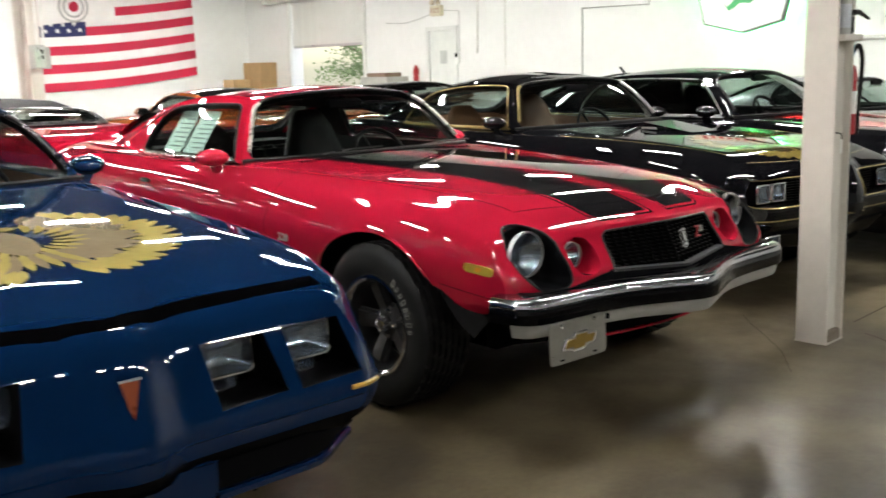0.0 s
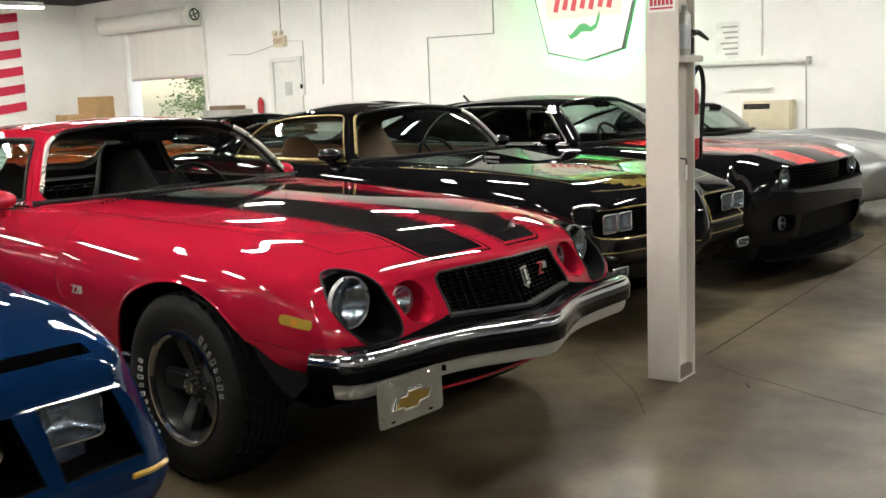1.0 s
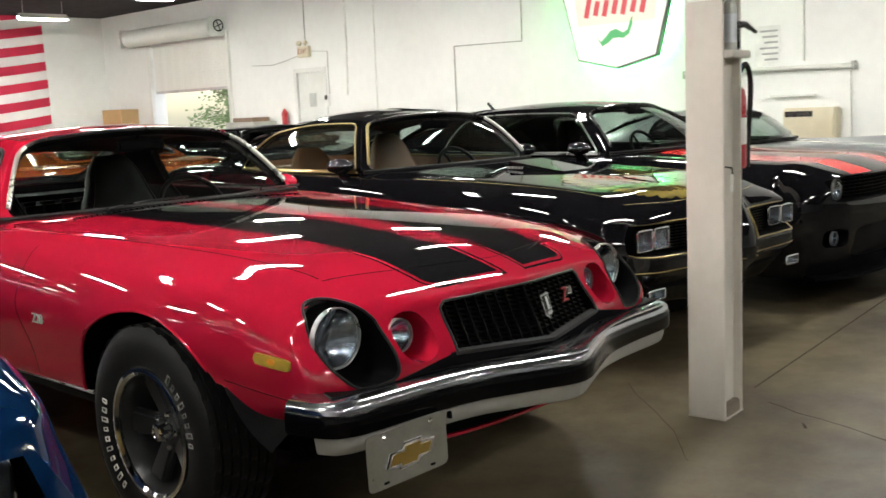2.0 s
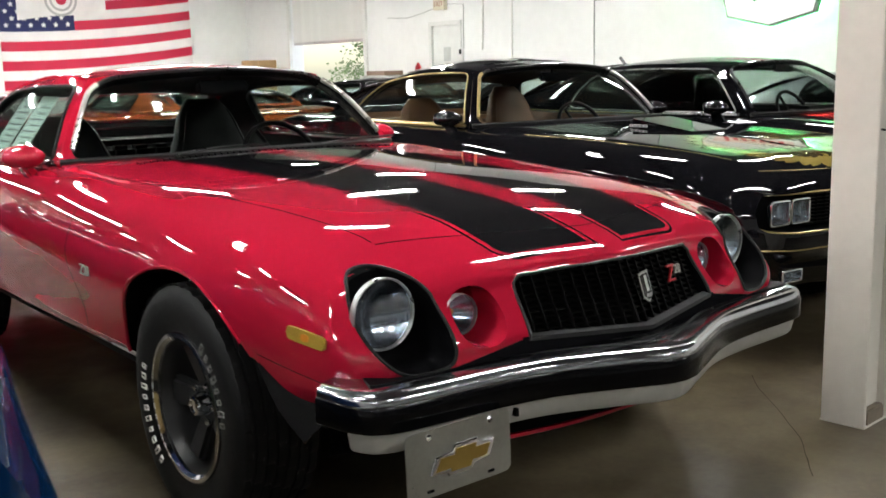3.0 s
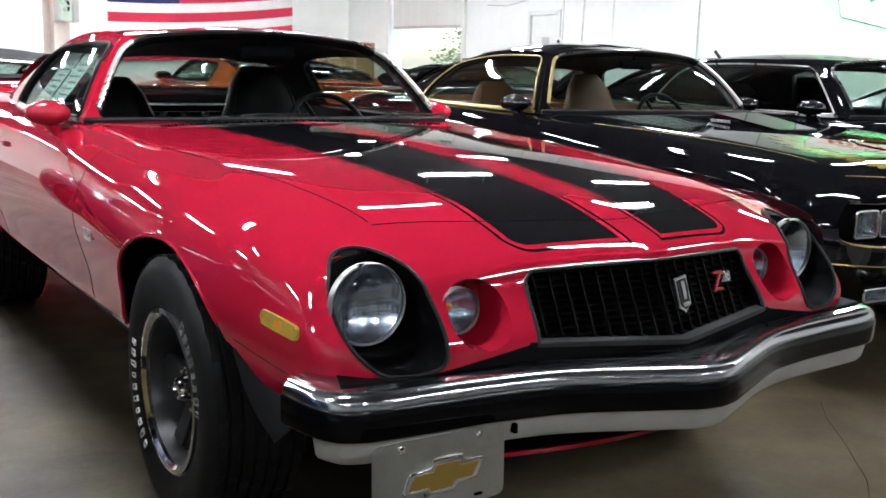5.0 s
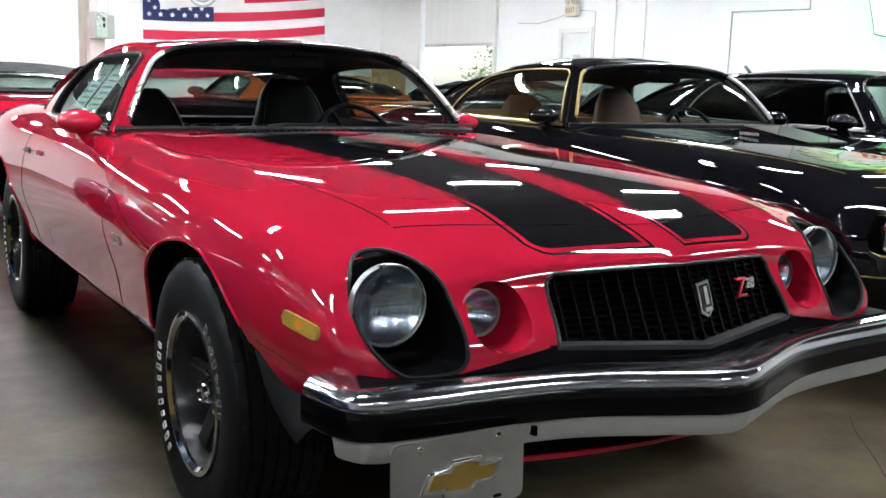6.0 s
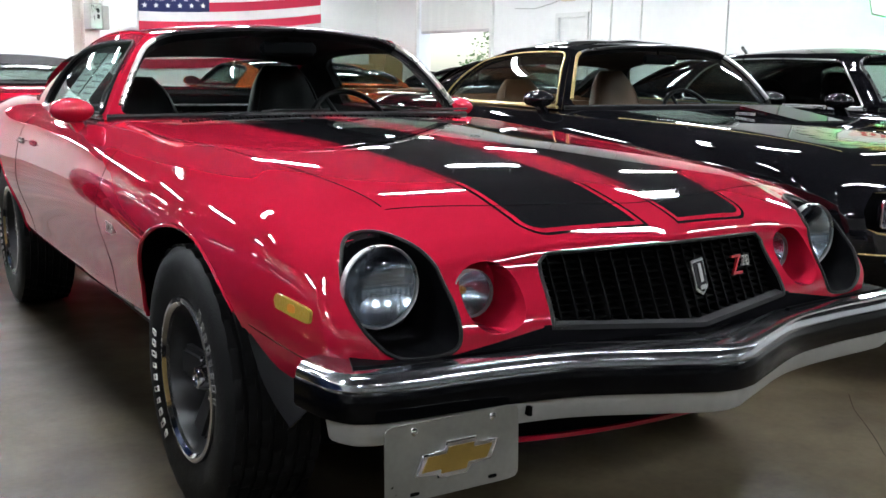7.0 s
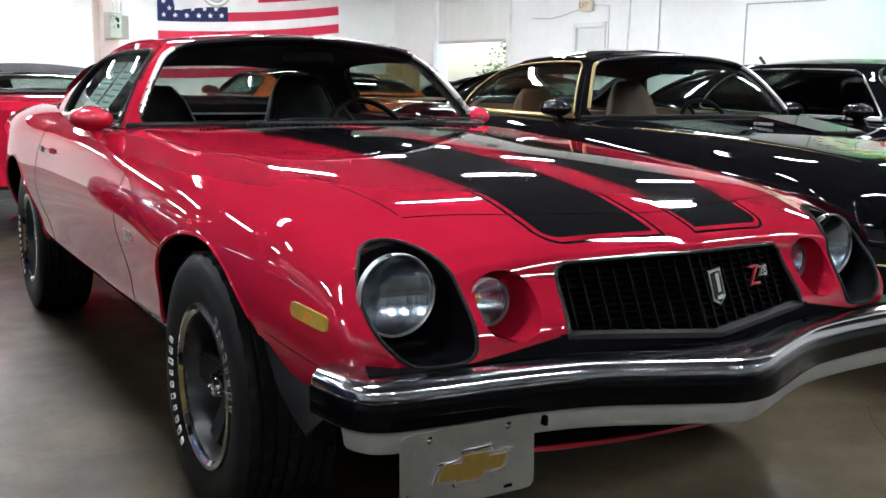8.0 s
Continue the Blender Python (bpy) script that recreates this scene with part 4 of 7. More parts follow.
def greenhouse(car, g, paint, pane, trim, liner, pillar=None):
    """Roof, pillars, glass. g holds the corners: wl/wu the windscreen's foot and head, rl/ru the rear window's,
    each (half width, y in the middle, y at the side, z in the middle, z at the side); belt (x, z); door (y0, y1, top y1)."""
    def edge(e):
        hw, ym, ysd, zm, zs = e
        return lambda s: Vector((hw * s, ym + (ysd - ym) * s * s, zm + (zs - zm) * s * s))
    wl, wu, rl, ru = (edge(g[k]) for k in ("wl", "wu", "rl", "ru"))
    slope, dome = 0.035, g.get("dome", 0.035)
    dark = BLACK_VINYL if liner is TAN_VINYL else liner
    skin = pillar or paint

    def ruled(a, b, bulge):
        def f(u, v):
            sx = 2 * u - 1
            return a(sx).lerp(b(sx), v) + Vector((0, 0, 4 * v * (1 - v) * bulge))
        return f

    def glaze(name, f, l, r, b, t, nu, nv, m):
        ob = part(name, slab(bmesh.new(), lambda u, v: f(l + (r - l) * u, b + (t - b) * v), nu, nv, 0.005), m, car)
        ob.visible_shadow = False
        return ob
    screen = ruled(wl, wu, slope)
    hole = round_loop(0.022, 0.978, 0.03, 0.945, ((0.03, 0.08), g.get("bend", (0.085, 0.26)), g.get("bend", (0.085, 0.26)), (0.03, 0.08)))
    edge_out, edge_in = framed_panel(car, "windshield_frame", screen, hole, skin, dark)
    glaze("windshield", lambda u, v: screen(u, v) - Vector((0, -0.008, 0.010)), 0.016, 0.984, 0.02, 0.955, 24, 10, pane)
    part("windshield_trim", tube(bmesh.new(), edge_out[7:20], 0.0115, 8), g.get("screen_trim_far", g.get("screen_trim", trim)), car)
    part("windshield_trim", tube(bmesh.new(), edge_out[36:49], 0.0095, 8), g.get("screen_trim", trim), car)
    part("header_trim", tube(bmesh.new(), edge_out[19:37], 0.0075, 8), BLACK_TRIM, car)
    part("cowl_trim", tube(bmesh.new(), [wl(-1 + 2 * k / 16) + Vector((0, -0.004, 0.006)) for k in range(17)], 0.013, 6), BLACK_RUBBER, car)
    back = ruled(rl, ru, 0.05)
    hole = round_loop(0.045, 0.955, 0.06, 0.94, ((0.06, 0.16),) * 4)
    rear_out, _ = framed_panel(car, "rear_window_frame", back, hole, skin, dark)
    glaze("rear_window", lambda u, v: back(u, v) - Vector((0, 0.006, 0.010)), 0.04, 0.96, 0.05, 0.95, 20, 10, pane)
    part("rear_window_trim", tube(bmesh.new(), rear_out, 0.008, 6, closed=True), trim, car)
    part("roof", slab(bmesh.new(), ruled(wu, ru, dome), 24, 14, 0.022), paint, car)
    part("headliner", slab(bmesh.new(), lambda u, v: ruled(wu, ru, dome)(0.015 + 0.97 * u, 0.01 + 0.98 * v) - Vector((0, 0, 0.028)), 12, 8, 0.012), dark, car)
    bx, bz = g["belt"]
    d0, d1, d2 = g["door"]
    for s in (-1, 1):
        head, tail = wu(s), ru(s)
        foot, heel = wl(s), rl(s)

        def roof_edge(v, head=head, tail=tail):
            return head.lerp(tail, v) + Vector((0, 0, dome * 4 * v * (1 - v)))

        def side(u, v, s=s, foot=foot, heel=heel, roof_edge=roof_edge):
            low = foot.lerp(heel, u)
            low.x = s * (bx + (abs(foot.x) - bx) * (1 - u) ** 8 + (abs(heel.x) - bx) * u ** 6)
            low.z = bz + (foot.z - bz) * (1 - u) ** 8 + (heel.z - bz) * u ** 4
            p = low.lerp(roof_edge(u), v)
            p.x += s * 0.020 * 4 * v * (1 - v) * min(1, 6 * u, 5 * (1 - u))
            p.z += slope * 4 * v * (1 - v) * (1 - u) ** 6
            return p
        ua = (d1 - foot.y) / (heel.y - foot.y)          # rear of the door glass, low and high
        ub = (d2 - head.y) / (tail.y - head.y)
        hole = []
        for p, q in round_loop(0, 1, 0, 1, ((0.05, 0.10), g.get("rear_bend", (0.14, 0.24)), (0.05, 0.14), (0.02, 0.05))):
            v = 0.035 + (g.get("glass_top", 0.86) - 0.035) * q
            u0, u1 = 0.035 + 0.022 * v, ua + (ub - ua) * v
            hole.append((u0 + (u1 - u0) * p, v))
        out, _ = framed_panel(car, "side_frame", side, hole, g.get("sail_paint", skin), dark)
        ob = part("side_window", slab(bmesh.new(), lambda u, v, side=side: side(0.03 + (max(ua, ub) - 0.02) * (u if s > 0 else 1 - u), 0.02 + (g.get("glass_top", 0.86)) * v) - Vector((s * 0.010, 0, 0)), 12, 6, 0.004), g.get("side_pane", pane) if s < 0 else g.get("far_pane", g.get("side_pane", pane)), car)
        ob.visible_shadow = False
        part("window_seal", tube(bmesh.new(), out, g.get("seal", 0.007), 6, closed=True), g.get("frame", BLACK_RUBBER), car)
        m = len(out) // 4
        part("belt_moulding", tube(bmesh.new(), [side(0.03 + (ua - 0.03) * k / 12, 0.012) + Vector((0.004 * s, 0, 0)) for k in range(13)], 0.009, 6), g.get("belt_trim", BLACK_TRIM), car)
        pil = [side(0, k / 8) for k in range(9)]
        part("a_pillar", tube(bmesh.new(), [p + Vector((-0.010 * s, 0.012, -0.010)) for p in pil], 0.017, 10), g.get("post", skin), car)
        part("drip_rail", tube(bmesh.new(), [roof_edge(k / 14) + Vector((-0.006 * s, 0, -0.008)) for k in range(15)], 0.014, 8), skin, car)
        part("quarter_edge", tube(bmesh.new(), [side(1, k / 8) + Vector((-0.012 * s, -0.008, -0.010)) for k in range(9)], 0.018, 8), skin, car)


def bucket_seat(car, x, y, z, m, high=0.64, width=0.52, name="front_seat"):
    """A high-backed bucket seat: a back that narrows to a rounded head, with ribs sewn into its middle."""
    seat = new(name)
    seat.parent = car
    seat.matrix_basis = pose(x, y, z)
    bm = bmesh.new()
    box(bm, -width / 2, width / 2, -0.28, 0.25, 0.0, 0.16, 0.05, seg=3)
    part("cushion", bm, m, seat)
    half = smooth_curve([0, 0.12, 0.45, 0.72, 0.90, 1.0], [0.42 * width, 0.5 * width, 0.5 * width, 0.36 * width, 0.27 * width, 0.16 * width])
    deep = smooth_curve([0, 0.5, 0.85, 1.0], [0.085, 0.075, 0.055, 0.025])
    bm = bmesh.new()
    rings = []
    n = 40
    for k in range(19):
        f = k / 18
        ring = []
        for q in range(n):
            a = 2 * math.pi * q / n
            c, d = math.cos(a), math.sin(a)
            px = half(f) * math.copysign(abs(c) ** 0.55, c)
            py = deep(f) * math.copysign(abs(d) ** 0.75, d)
            if d < -0.3 and abs(px) < half(f) * 0.72 and f < 0.80:      # sewn ribs in front
                py += 0.008 * math.cos(px * 2 * math.pi / 0.055)
            ring.append(bm.verts.new((px, py + 0.24 + 0.20 * f, 0.04 + high * f)))
        rings.append(ring)
    for a, b in zip(rings, rings[1:]):
        for q in range(n):
            bm.faces.new((a[q], a[(q + 1) % n], b[(q + 1) % n], b[q]))
    bm.faces.new(rings[0])
    bm.faces.new(rings[-1])
    part("backrest", bm, m, seat, smooth=60)
    bm = bmesh.new()
    tube(bm, [(px, 0.24 + 0.20 * f - deep(f) * 0.75, 0.04 + high * f) for f, px in [(k / 12 * 0.92, half(k / 12 * 0.92) * 0.86) for k in range(13)]], 0.006, 5)
    tube(bm, [(-px, 0.24 + 0.20 * f - deep(f) * 0.75, 0.04 + high * f) for f, px in [(k / 12 * 0.92, half(k / 12 * 0.92) * 0.86) for k in range(13)]], 0.006, 5)
    part("piping", bm, m, seat)
    return seat


def cabin(car, m, y=1.55, z=0.42, dash_y=1.08, wheel_x=0.36, wheel_mat=None, drop=0.0):
    for s in (-1, 1):
        bucket_seat(car, 0.36 * s, y + 0.25, z - 0.01, m, 0.64 if s < 0 else 0.70)
    bench = bmesh.new()
    box(bench, -0.60, 0.60, y + 1.05, y + 1.42, z, z + 0.52, 0.05, seg=3)
    for k in range(10):
        a = -0.55 + 0.11 * k
        box(bench, a, a + 0.108, y + 1.02, y + 1.10, z + 0.05, z + 0.49, 0.02)
    part("rear_seat", bench, m, car)
    bm = bmesh.new()
    vs = box(bm, -0.66, 0.66, dash_y - 0.08, dash_y + 0.20, z + 0.22, z + 0.50, 0.05, seg=3)
    box(bm, 0.12, 0.62, dash_y + 0.08, dash_y + 0.26, z + 0.36, z + 0.53, 0.04, seg=3)
    part("dashboard", bm, BLACK_VINYL, car)
    T = pose(wheel_x, dash_y + 0.36, z + 0.46, 62, 0, 0)
    bm = bmesh.new()
    tube(bm, [T @ Vector((0.185 * math.cos(a), 0.185 * math.sin(a), 0)) for a in np.linspace(0, 2 * math.pi, 33)[:-1]], 0.013, 8, closed=True)
    for a in (0.0, 2.1, 4.2, math.pi):
        tube(bm, [T @ Vector((0.03 * math.cos(a), 0.03 * math.sin(a), -0.02)), T @ Vector((0.18 * math.cos(a), 0.18 * math.sin(a), 0))], 0.010, 6)
    lathe(bm, [(0.05, -0.03), (0.045, 0.0), (0.02, 0.01)], 20, T)
    tube(bm, [T @ Vector((0, 0, -0.02)), T @ Vector((0, 0, -0.25))], 0.03, 10)
    part("steering_wheel", bm, wheel_mat or BLACK_VINYL, car)
    bm = bmesh.new()
    mz = z + 0.77 - drop
    box(bm, -0.10, 0.14, y - 0.24, y - 0.21, mz, mz + 0.055, 0.012)
    tube(bm, [(0.02, y - 0.22, mz + 0.03), (0.02, y - 0.20, mz + 0.075)], 0.006, 6)
    part("rear_view_mirror", bm, BLACK_MATT, car)


def door_mirror(car, x, y, z, paint):
    s = -1 if x < 0 else 1
    m = new("door_mirror")
    m.parent = car
    m.matrix_basis = pose(x, y, z)
    bm = bmesh.new()
    bmesh.ops.create_uvsphere(bm, u_segments=24, v_segments=14, radius=1.0)
    for v in bm.verts:
        c = v.co.copy()
        v.co = Vector((c.x * 0.078, min(c.y, 0.55) * 0.080, c.z * (0.046 + 0.006 * c.y)))
    part("shell", bm, paint, m)
    bm = bmesh.new()
    vs = box(bm, -0.022, 0.022, -0.035, 0.035, -0.105, -0.03, 0.012)
    for v in vs:
        f = (-0.03 - v.co.z) / 0.075
        v.co.x += -s * 0.045 * f
        v.co.y *= 1 + 0.5 * f
    part("stalk", bm, paint, m)
    bm = bmesh.new()
    prism(bm, egg(0.072, 0.040), 0.004, pose(0, 0.045, 0, -90, 0, 0))
    part("mirror_glass", bm, CHROME, m)


# ---- the coupe body that three cars in the row share ----
F_Y = [-0.93, -0.88, -0.78, -0.60, 0.0, 0.6, 1.0, 2.0, 2.75, 3.2, 3.7, 3.85]
F_C = dict(
    zc=[0.782, 0.806, 0.830, 0.862, 0.917, 0.947, 0.960, 0.960, 0.980, 0.985, 0.945, 0.90],
    xf=[0.56, 0.61, 0.635, 0.65, 0.665, 0.69, 0.715, 0.74, 0.74, 0.72, 0.68, 0.60],
    zf=[0.752, 0.786, 0.812, 0.847, 0.899, 0.930, 0.945, 0.952, 0.970, 0.970, 0.93, 0.88],
    xh=[0.33, 0.36, 0.40, 0.43, 0.45, 0.47, 0.49, 0.50, 0.50, 0.50, 0.45, 0.40],
    zh=[0.772, 0.800, 0.825, 0.858, 0.912, 0.942, 0.955, 0.955, 0.977, 0.98, 0.94, 0.89],
    xs=[0.69, 0.765, 0.79, 0.81, 0.835, 0.85, 0.86, 0.875, 0.885, 0.87, 0.82, 0.75],
    zs=[0.73, 0.755, 0.775, 0.80, 0.845, 0.865, 0.875, 0.88, 0.89, 0.88, 0.85, 0.80],
    xm=[0.735, 0.805, 0.825, 0.848, 0.885, 0.895, 0.900, 0.905, 0.925, 0.90, 0.86, 0.80],
    zm=[0.66, 0.66, 0.66, 0.655, 0.645, 0.635, 0.63, 0.62, 0.64, 0.66, 0.66, 0.66],
    xl=[0.72, 0.785, 0.805, 0.825, 0.855, 0.86, 0.865, 0.87, 0.88, 0.86, 0.82, 0.76],
    zl=[0.56, 0.55, 0.54, 0.50, 0.44, 0.38, 0.36, 0.36, 0.40, 0.44, 0.48, 0.50],
    xb=[0.68, 0.74, 0.76, 0.78, 0.81, 0.815, 0.82, 0.82, 0.82, 0.80, 0.76, 0.70],
    zb=[0.51, 0.49, 0.47, 0.40, 0.27, 0.24, 0.24, 0.24, 0.26, 0.30, 0.34, 0.38])
F_GLASS = dict(wl=(0.75, 0.985, 1.14, 0.962, 0.952), wu=(0.527, 1.305, 1.39, 1.302, 1.258), ru=(0.565, 2.36, 2.38, 1.225, 1.188),
               rl=(0.64, 3.05, 2.98, 0.995, 0.985), belt=(0.76, 0.952), door=(1.17, 2.26, 2.16), dome=0.045)


def wells(c, R=0.40, z=0.36, y0=-0.05, wb=2.79, mi=1):
    for y in (y0, y0 + wb):
        for s in (-1, 1):
            x0 = 0.50 if y == y0 else 0.69
            lathe(c, [(R, 0), (R, 0.7)], 64, pose(s * x0, y, z, 0, 90 * s, 0), mi=mi)


def groove(bm, zf, pts, w=0.005, lift=0.0012):
    """A dark shut line that lies on the upper skin."""
    prev = None
    for i, p in enumerate(pts):
        p = Vector(p)
        d = (Vector(pts[min(i + 1, len(pts) - 1)]) - Vector(pts[max(i - 1, 0)])).normalized()
        o = Vector((-d.y, d.x)) * w / 2
        row = []
        for q, up in ((p - o, 0), (p, 1), (p + o, 0)):
            row.append(bm.verts.new((q.x, q.y, zf(q.x, q.y)[0] + (lift if up else -0.001))))
        if prev:
            for k in range(2):
                bm.faces.new((prev[k], prev[k + 1], row[k + 1], row[k]))
        prev = row


def side_line(bm, xf, pts, w=0.005, s=-1):
    """A dark shut line on a car's side, through points of (y, z)."""
    pts = through_points(pts, 8)
    prev = None
    for i, p in enumerate(pts):
        p = Vector(p)
        d = (Vector(pts[min(i + 1, len(pts) - 1)]) - Vector(pts[max(i - 1, 0)])).normalized()
        o = Vector((-d.y, d.x)) * w / 2
        row = [bm.verts.new((xf(q.x, q.y, s) + s * up, q.x, q.y)) for q, up in ((p - o, -0.001), (p, 0.0012), (p + o, -0.001))]
        if prev:
            for k in range(2):
                bm.faces.new((prev[k], prev[k + 1], row[k + 1], row[k]))
        prev = row


def nose_warp(x, y, z):
    w = step(-0.40, -0.93, y)
    lean = smooth_curve([0.28, 0.48, 0.54, 0.61, 0.76, 0.84], [0.12, 0.02, -0.075, -0.085, -0.005, 0.0])(z)
    ax = abs(x)
    v = 0.20 * ax if ax < 0.33 else 0.066 + 0.10 * (ax - 0.33)
    v += 0.6 * max(0.0, ax - 0.545) ** 2                # the lamp corners sweep back
    if y < 0:
        y += w * (v + lean)
    if y > 3.4:
        y -= 0.12 * step(3.4, 3.85, y) * (x / 0.8) ** 2
    return y


def striped_paint(name, base, dark):
    """Gloss paint with the two tapering hood stripes and their outline, laid out on the car's own length and width."""
    m = bpy.data.materials.new(name)
    m.use_nodes = True
    nt = m.node_tree
    b = nt.nodes["Principled BSDF"]
    b.inputs["Roughness"].default_value, b.inputs["Coat Weight"].default_value, b.inputs["Coat Roughness"].default_value = 0.3, 1.0, 0.025
    b.inputs["Specular IOR Level"].default_value = 0.0
    b.inputs["Coat IOR"].default_value = 1.68
    op = tool(nt)
    tc, sp = nt.nodes.new("ShaderNodeTexCoord"), nt.nodes.new("ShaderNodeSeparateXYZ")
    nt.links.new(tc.outputs["Object"], sp.inputs[0])
    X, Yc, Z = op("ABSOLUTE", sp.outputs[0]), sp.outputs[1], sp.outputs[2]
    f = op("DIVIDE", op("ADD", Yc, 0.86), 1.85)
    inner = op("MULTIPLY_ADD", f, 0.005, 0.065)
    outer = op("MULTIPLY_ADD", f, 0.11, 0.322)
    front = op("MULTIPLY_ADD", X, 0.17, -0.875)

    def inside(grow):
        """1 inside the stripe grown by so much."""
        a = op("GREATER_THAN", X, op("SUBTRACT", inner, grow))
        c = op("LESS_THAN", X, op("ADD", outer, grow))
        d = op("GREATER_THAN", Yc, op("SUBTRACT", front, grow))
        r = 0.035 + grow                                # rounded front corners
        dx = op("MAXIMUM", op("SUBTRACT", op("SUBTRACT", r, op("SUBTRACT", op("ADD", outer, grow), X)), 0.0), 0.0)
        dy = op("MAXIMUM", op("SUBTRACT", r, op("SUBTRACT", Yc, op("SUBTRACT", front, grow))), 0.0)
        e = op("LESS_THAN", op("SQRT", op("ADD", op("MULTIPLY", dx, dx), op("MULTIPLY", dy, dy))), r)
        return op("MULTIPLY", op("MULTIPLY", a, c), op("MULTIPLY", d, e))
    mask = op("ADD", inside(0.0), op("SUBTRACT", inside(0.021), inside(0.013)))
    mask = op("MULTIPLY", mask, op("LESS_THAN", Yc, 1.02))
    mask = op("MULTIPLY", op("MINIMUM", mask, 1.0), op("GREATER_THAN", Z, 0.77))
    under = op("MULTIPLY", op("LESS_THAN", X, 0.372), op("LESS_THAN", Z, 0.626))     # black panel under the grille
    slope = op("MULTIPLY_ADD", op("MAXIMUM", op("SUBTRACT", X, 0.372), 0.0), -0.18, 0.622)
    under = op("MAXIMUM", under, op("MULTIPLY", op("LESS_THAN", X, 0.73), op("LESS_THAN", Z, slope)))
    under = op("MULTIPLY", under, op("LESS_THAN", Yc, -0.80))
    mask = op("MAXIMUM", mask, under)
    nt.links.new(op("SUBTRACT", 1.0, under), b.inputs["Coat Weight"])
    mix = nt.nodes.new("ShaderNodeMix")
    mix.data_type = "RGBA"
    nt.links.new(mask, mix.inputs[0])
    mix.inputs[6].default_value, mix.inputs[7].default_value = (*base, 1), (*dark, 1)
    n = nt.nodes.new("ShaderNodeTexNoise")
    n.inputs["Scale"].default_value = 3.0
    nt.links.new(tc.outputs["Object"], n.inputs["Vector"])
    sc = nt.nodes.new("ShaderNodeVectorMath")
    sc.operation = "MULTIPLY"
    nt.links.new(mix.outputs[2], sc.inputs[0])
    nt.links.new(op("MULTIPLY_ADD", n.outputs[0], 0.16, 0.92), sc.inputs[1])
    nt.links.new(sc.outputs[0], b.inputs["Base Color"])
    return m


# ---- the red coupe ----
RED_RGB = (0.345, 0.008, 0.027)
RED = striped_paint("red_paint_striped", RED_RGB, (0.006, 0.006, 0.007))
red = thing("coupe", "glossy red seventies muscle coupe with two black hood stripes", "car", pose(0, 0, 0))
R_C = dict(F_C)                                     # high tucked sills and a crease along the doors
R_C["zm"] = [0.66, 0.66, 0.66, 0.668, 0.695, 0.712, 0.705, 0.680, 0.665, 0.66, 0.66, 0.66]
R_C["zl"] = [0.56, 0.55, 0.54, 0.53, 0.53, 0.52, 0.51, 0.50, 0.50, 0.50, 0.51, 0.52]
R_C["zb"] = [0.51, 0.49, 0.47, 0.44, 0.42, 0.41, 0.405, 0.405, 0.41, 0.41, 0.42, 0.44]
R_C["xl"] = [0.72, 0.785, 0.805, 0.825, 0.862, 0.862, 0.862, 0.868, 0.885, 0.86, 0.82, 0.76]
R_C["xb"] = [0.68, 0.74, 0.76, 0.78, 0.825, 0.835, 0.838, 0.842, 0.84, 0.80, 0.76, 0.70]
R_C["xs"] = [0.69, 0.765, 0.79, 0.81, 0.838, 0.845, 0.852, 0.866, 0.885, 0.87, 0.82, 0.75]
R_C["xm"] = [0.735, 0.805, 0.825, 0.850, 0.898, 0.898, 0.900, 0.908, 0.932, 0.90, 0.86, 0.80]
R_C["xh"] = [0.33, 0.37, 0.42, 0.46, 0.50, 0.53, 0.55, 0.53, 0.50, 0.50, 0.45, 0.40]
R_C["zh"] = [0.774, 0.806, 0.837, 0.874, 0.926, 0.949, 0.958, 0.955, 0.977, 0.98, 0.94, 0.89]
R_C["xf"] = [0.56, 0.61, 0.64, 0.66, 0.70, 0.725, 0.745, 0.75, 0.74, 0.72, 0.68, 0.60]
R_C["zc"] = [0.784, 0.814, 0.847, 0.887, 0.942, 0.963, 0.967, 0.960, 0.980, 0.985, 0.945, 0.90]
body = hull(F_Y, R_C, nose_warp)
RED_TOP, RED_SIDE, RED_FACE = top_of(body), side_of(body), front_of(body)
cut = bmesh.new()
SIDEWAYS = Matrix(((0, 0, 1, 0), (1, 0, 0, 0), (0, 1, 0, 0), (0, 0, 0, 1)))
ARCHES = ((-0.105, 0.400, 0.405, 0.455, 0.350), (2.65, 0.365, 0.400, 0.400, 0.388))     # middle y and z, length ahead and behind, height


def arch_line(cy, cz, ahead, behind, b, t0=0.0, t1=math.pi, n=44):
    return [(cy - (ahead if math.cos(t) > 0 else behind) * math.cos(t), cz + b * math.sin(t)) for t in np.linspace(t0, t1, n)]


for k, row in enumerate(ARCHES):
    outline = arch_line(*row) + [(row[0] + row[3], 0.15), (row[0] - row[2], 0.15)]
    for s in (-1, 1):
        x0 = 0.50 if k == 0 else 0.66
        prism(cut, outline, 0.6, pose(x0 if s > 0 else -x0 - 0.6, 0, 0) @ SIDEWAYS, mi=1)
box(cut, -0.67, 0.67, 1.06, 2.95, 0.44, 1.3, mi=2)


def closed_curve(ctrl, per=6):
    """A smooth closed line through control points."""
    c = [np.array(p, float) for p in ctrl]
    n, out = len(c), []
    for i in range(n):
        p0, p1, p2, p3 = (c[(i + k) % n] for k in (-1, 0, 1, 2))
        for q in range(per):
            t = q / per
            out.append(tuple(0.5 * (2 * p1 + (p2 - p0) * t + (2 * p0 - 5 * p1 + 4 * p2 - p3) * t * t + (3 * p1 - p0 - 3 * p2 + p3) * t**3)))
    return out


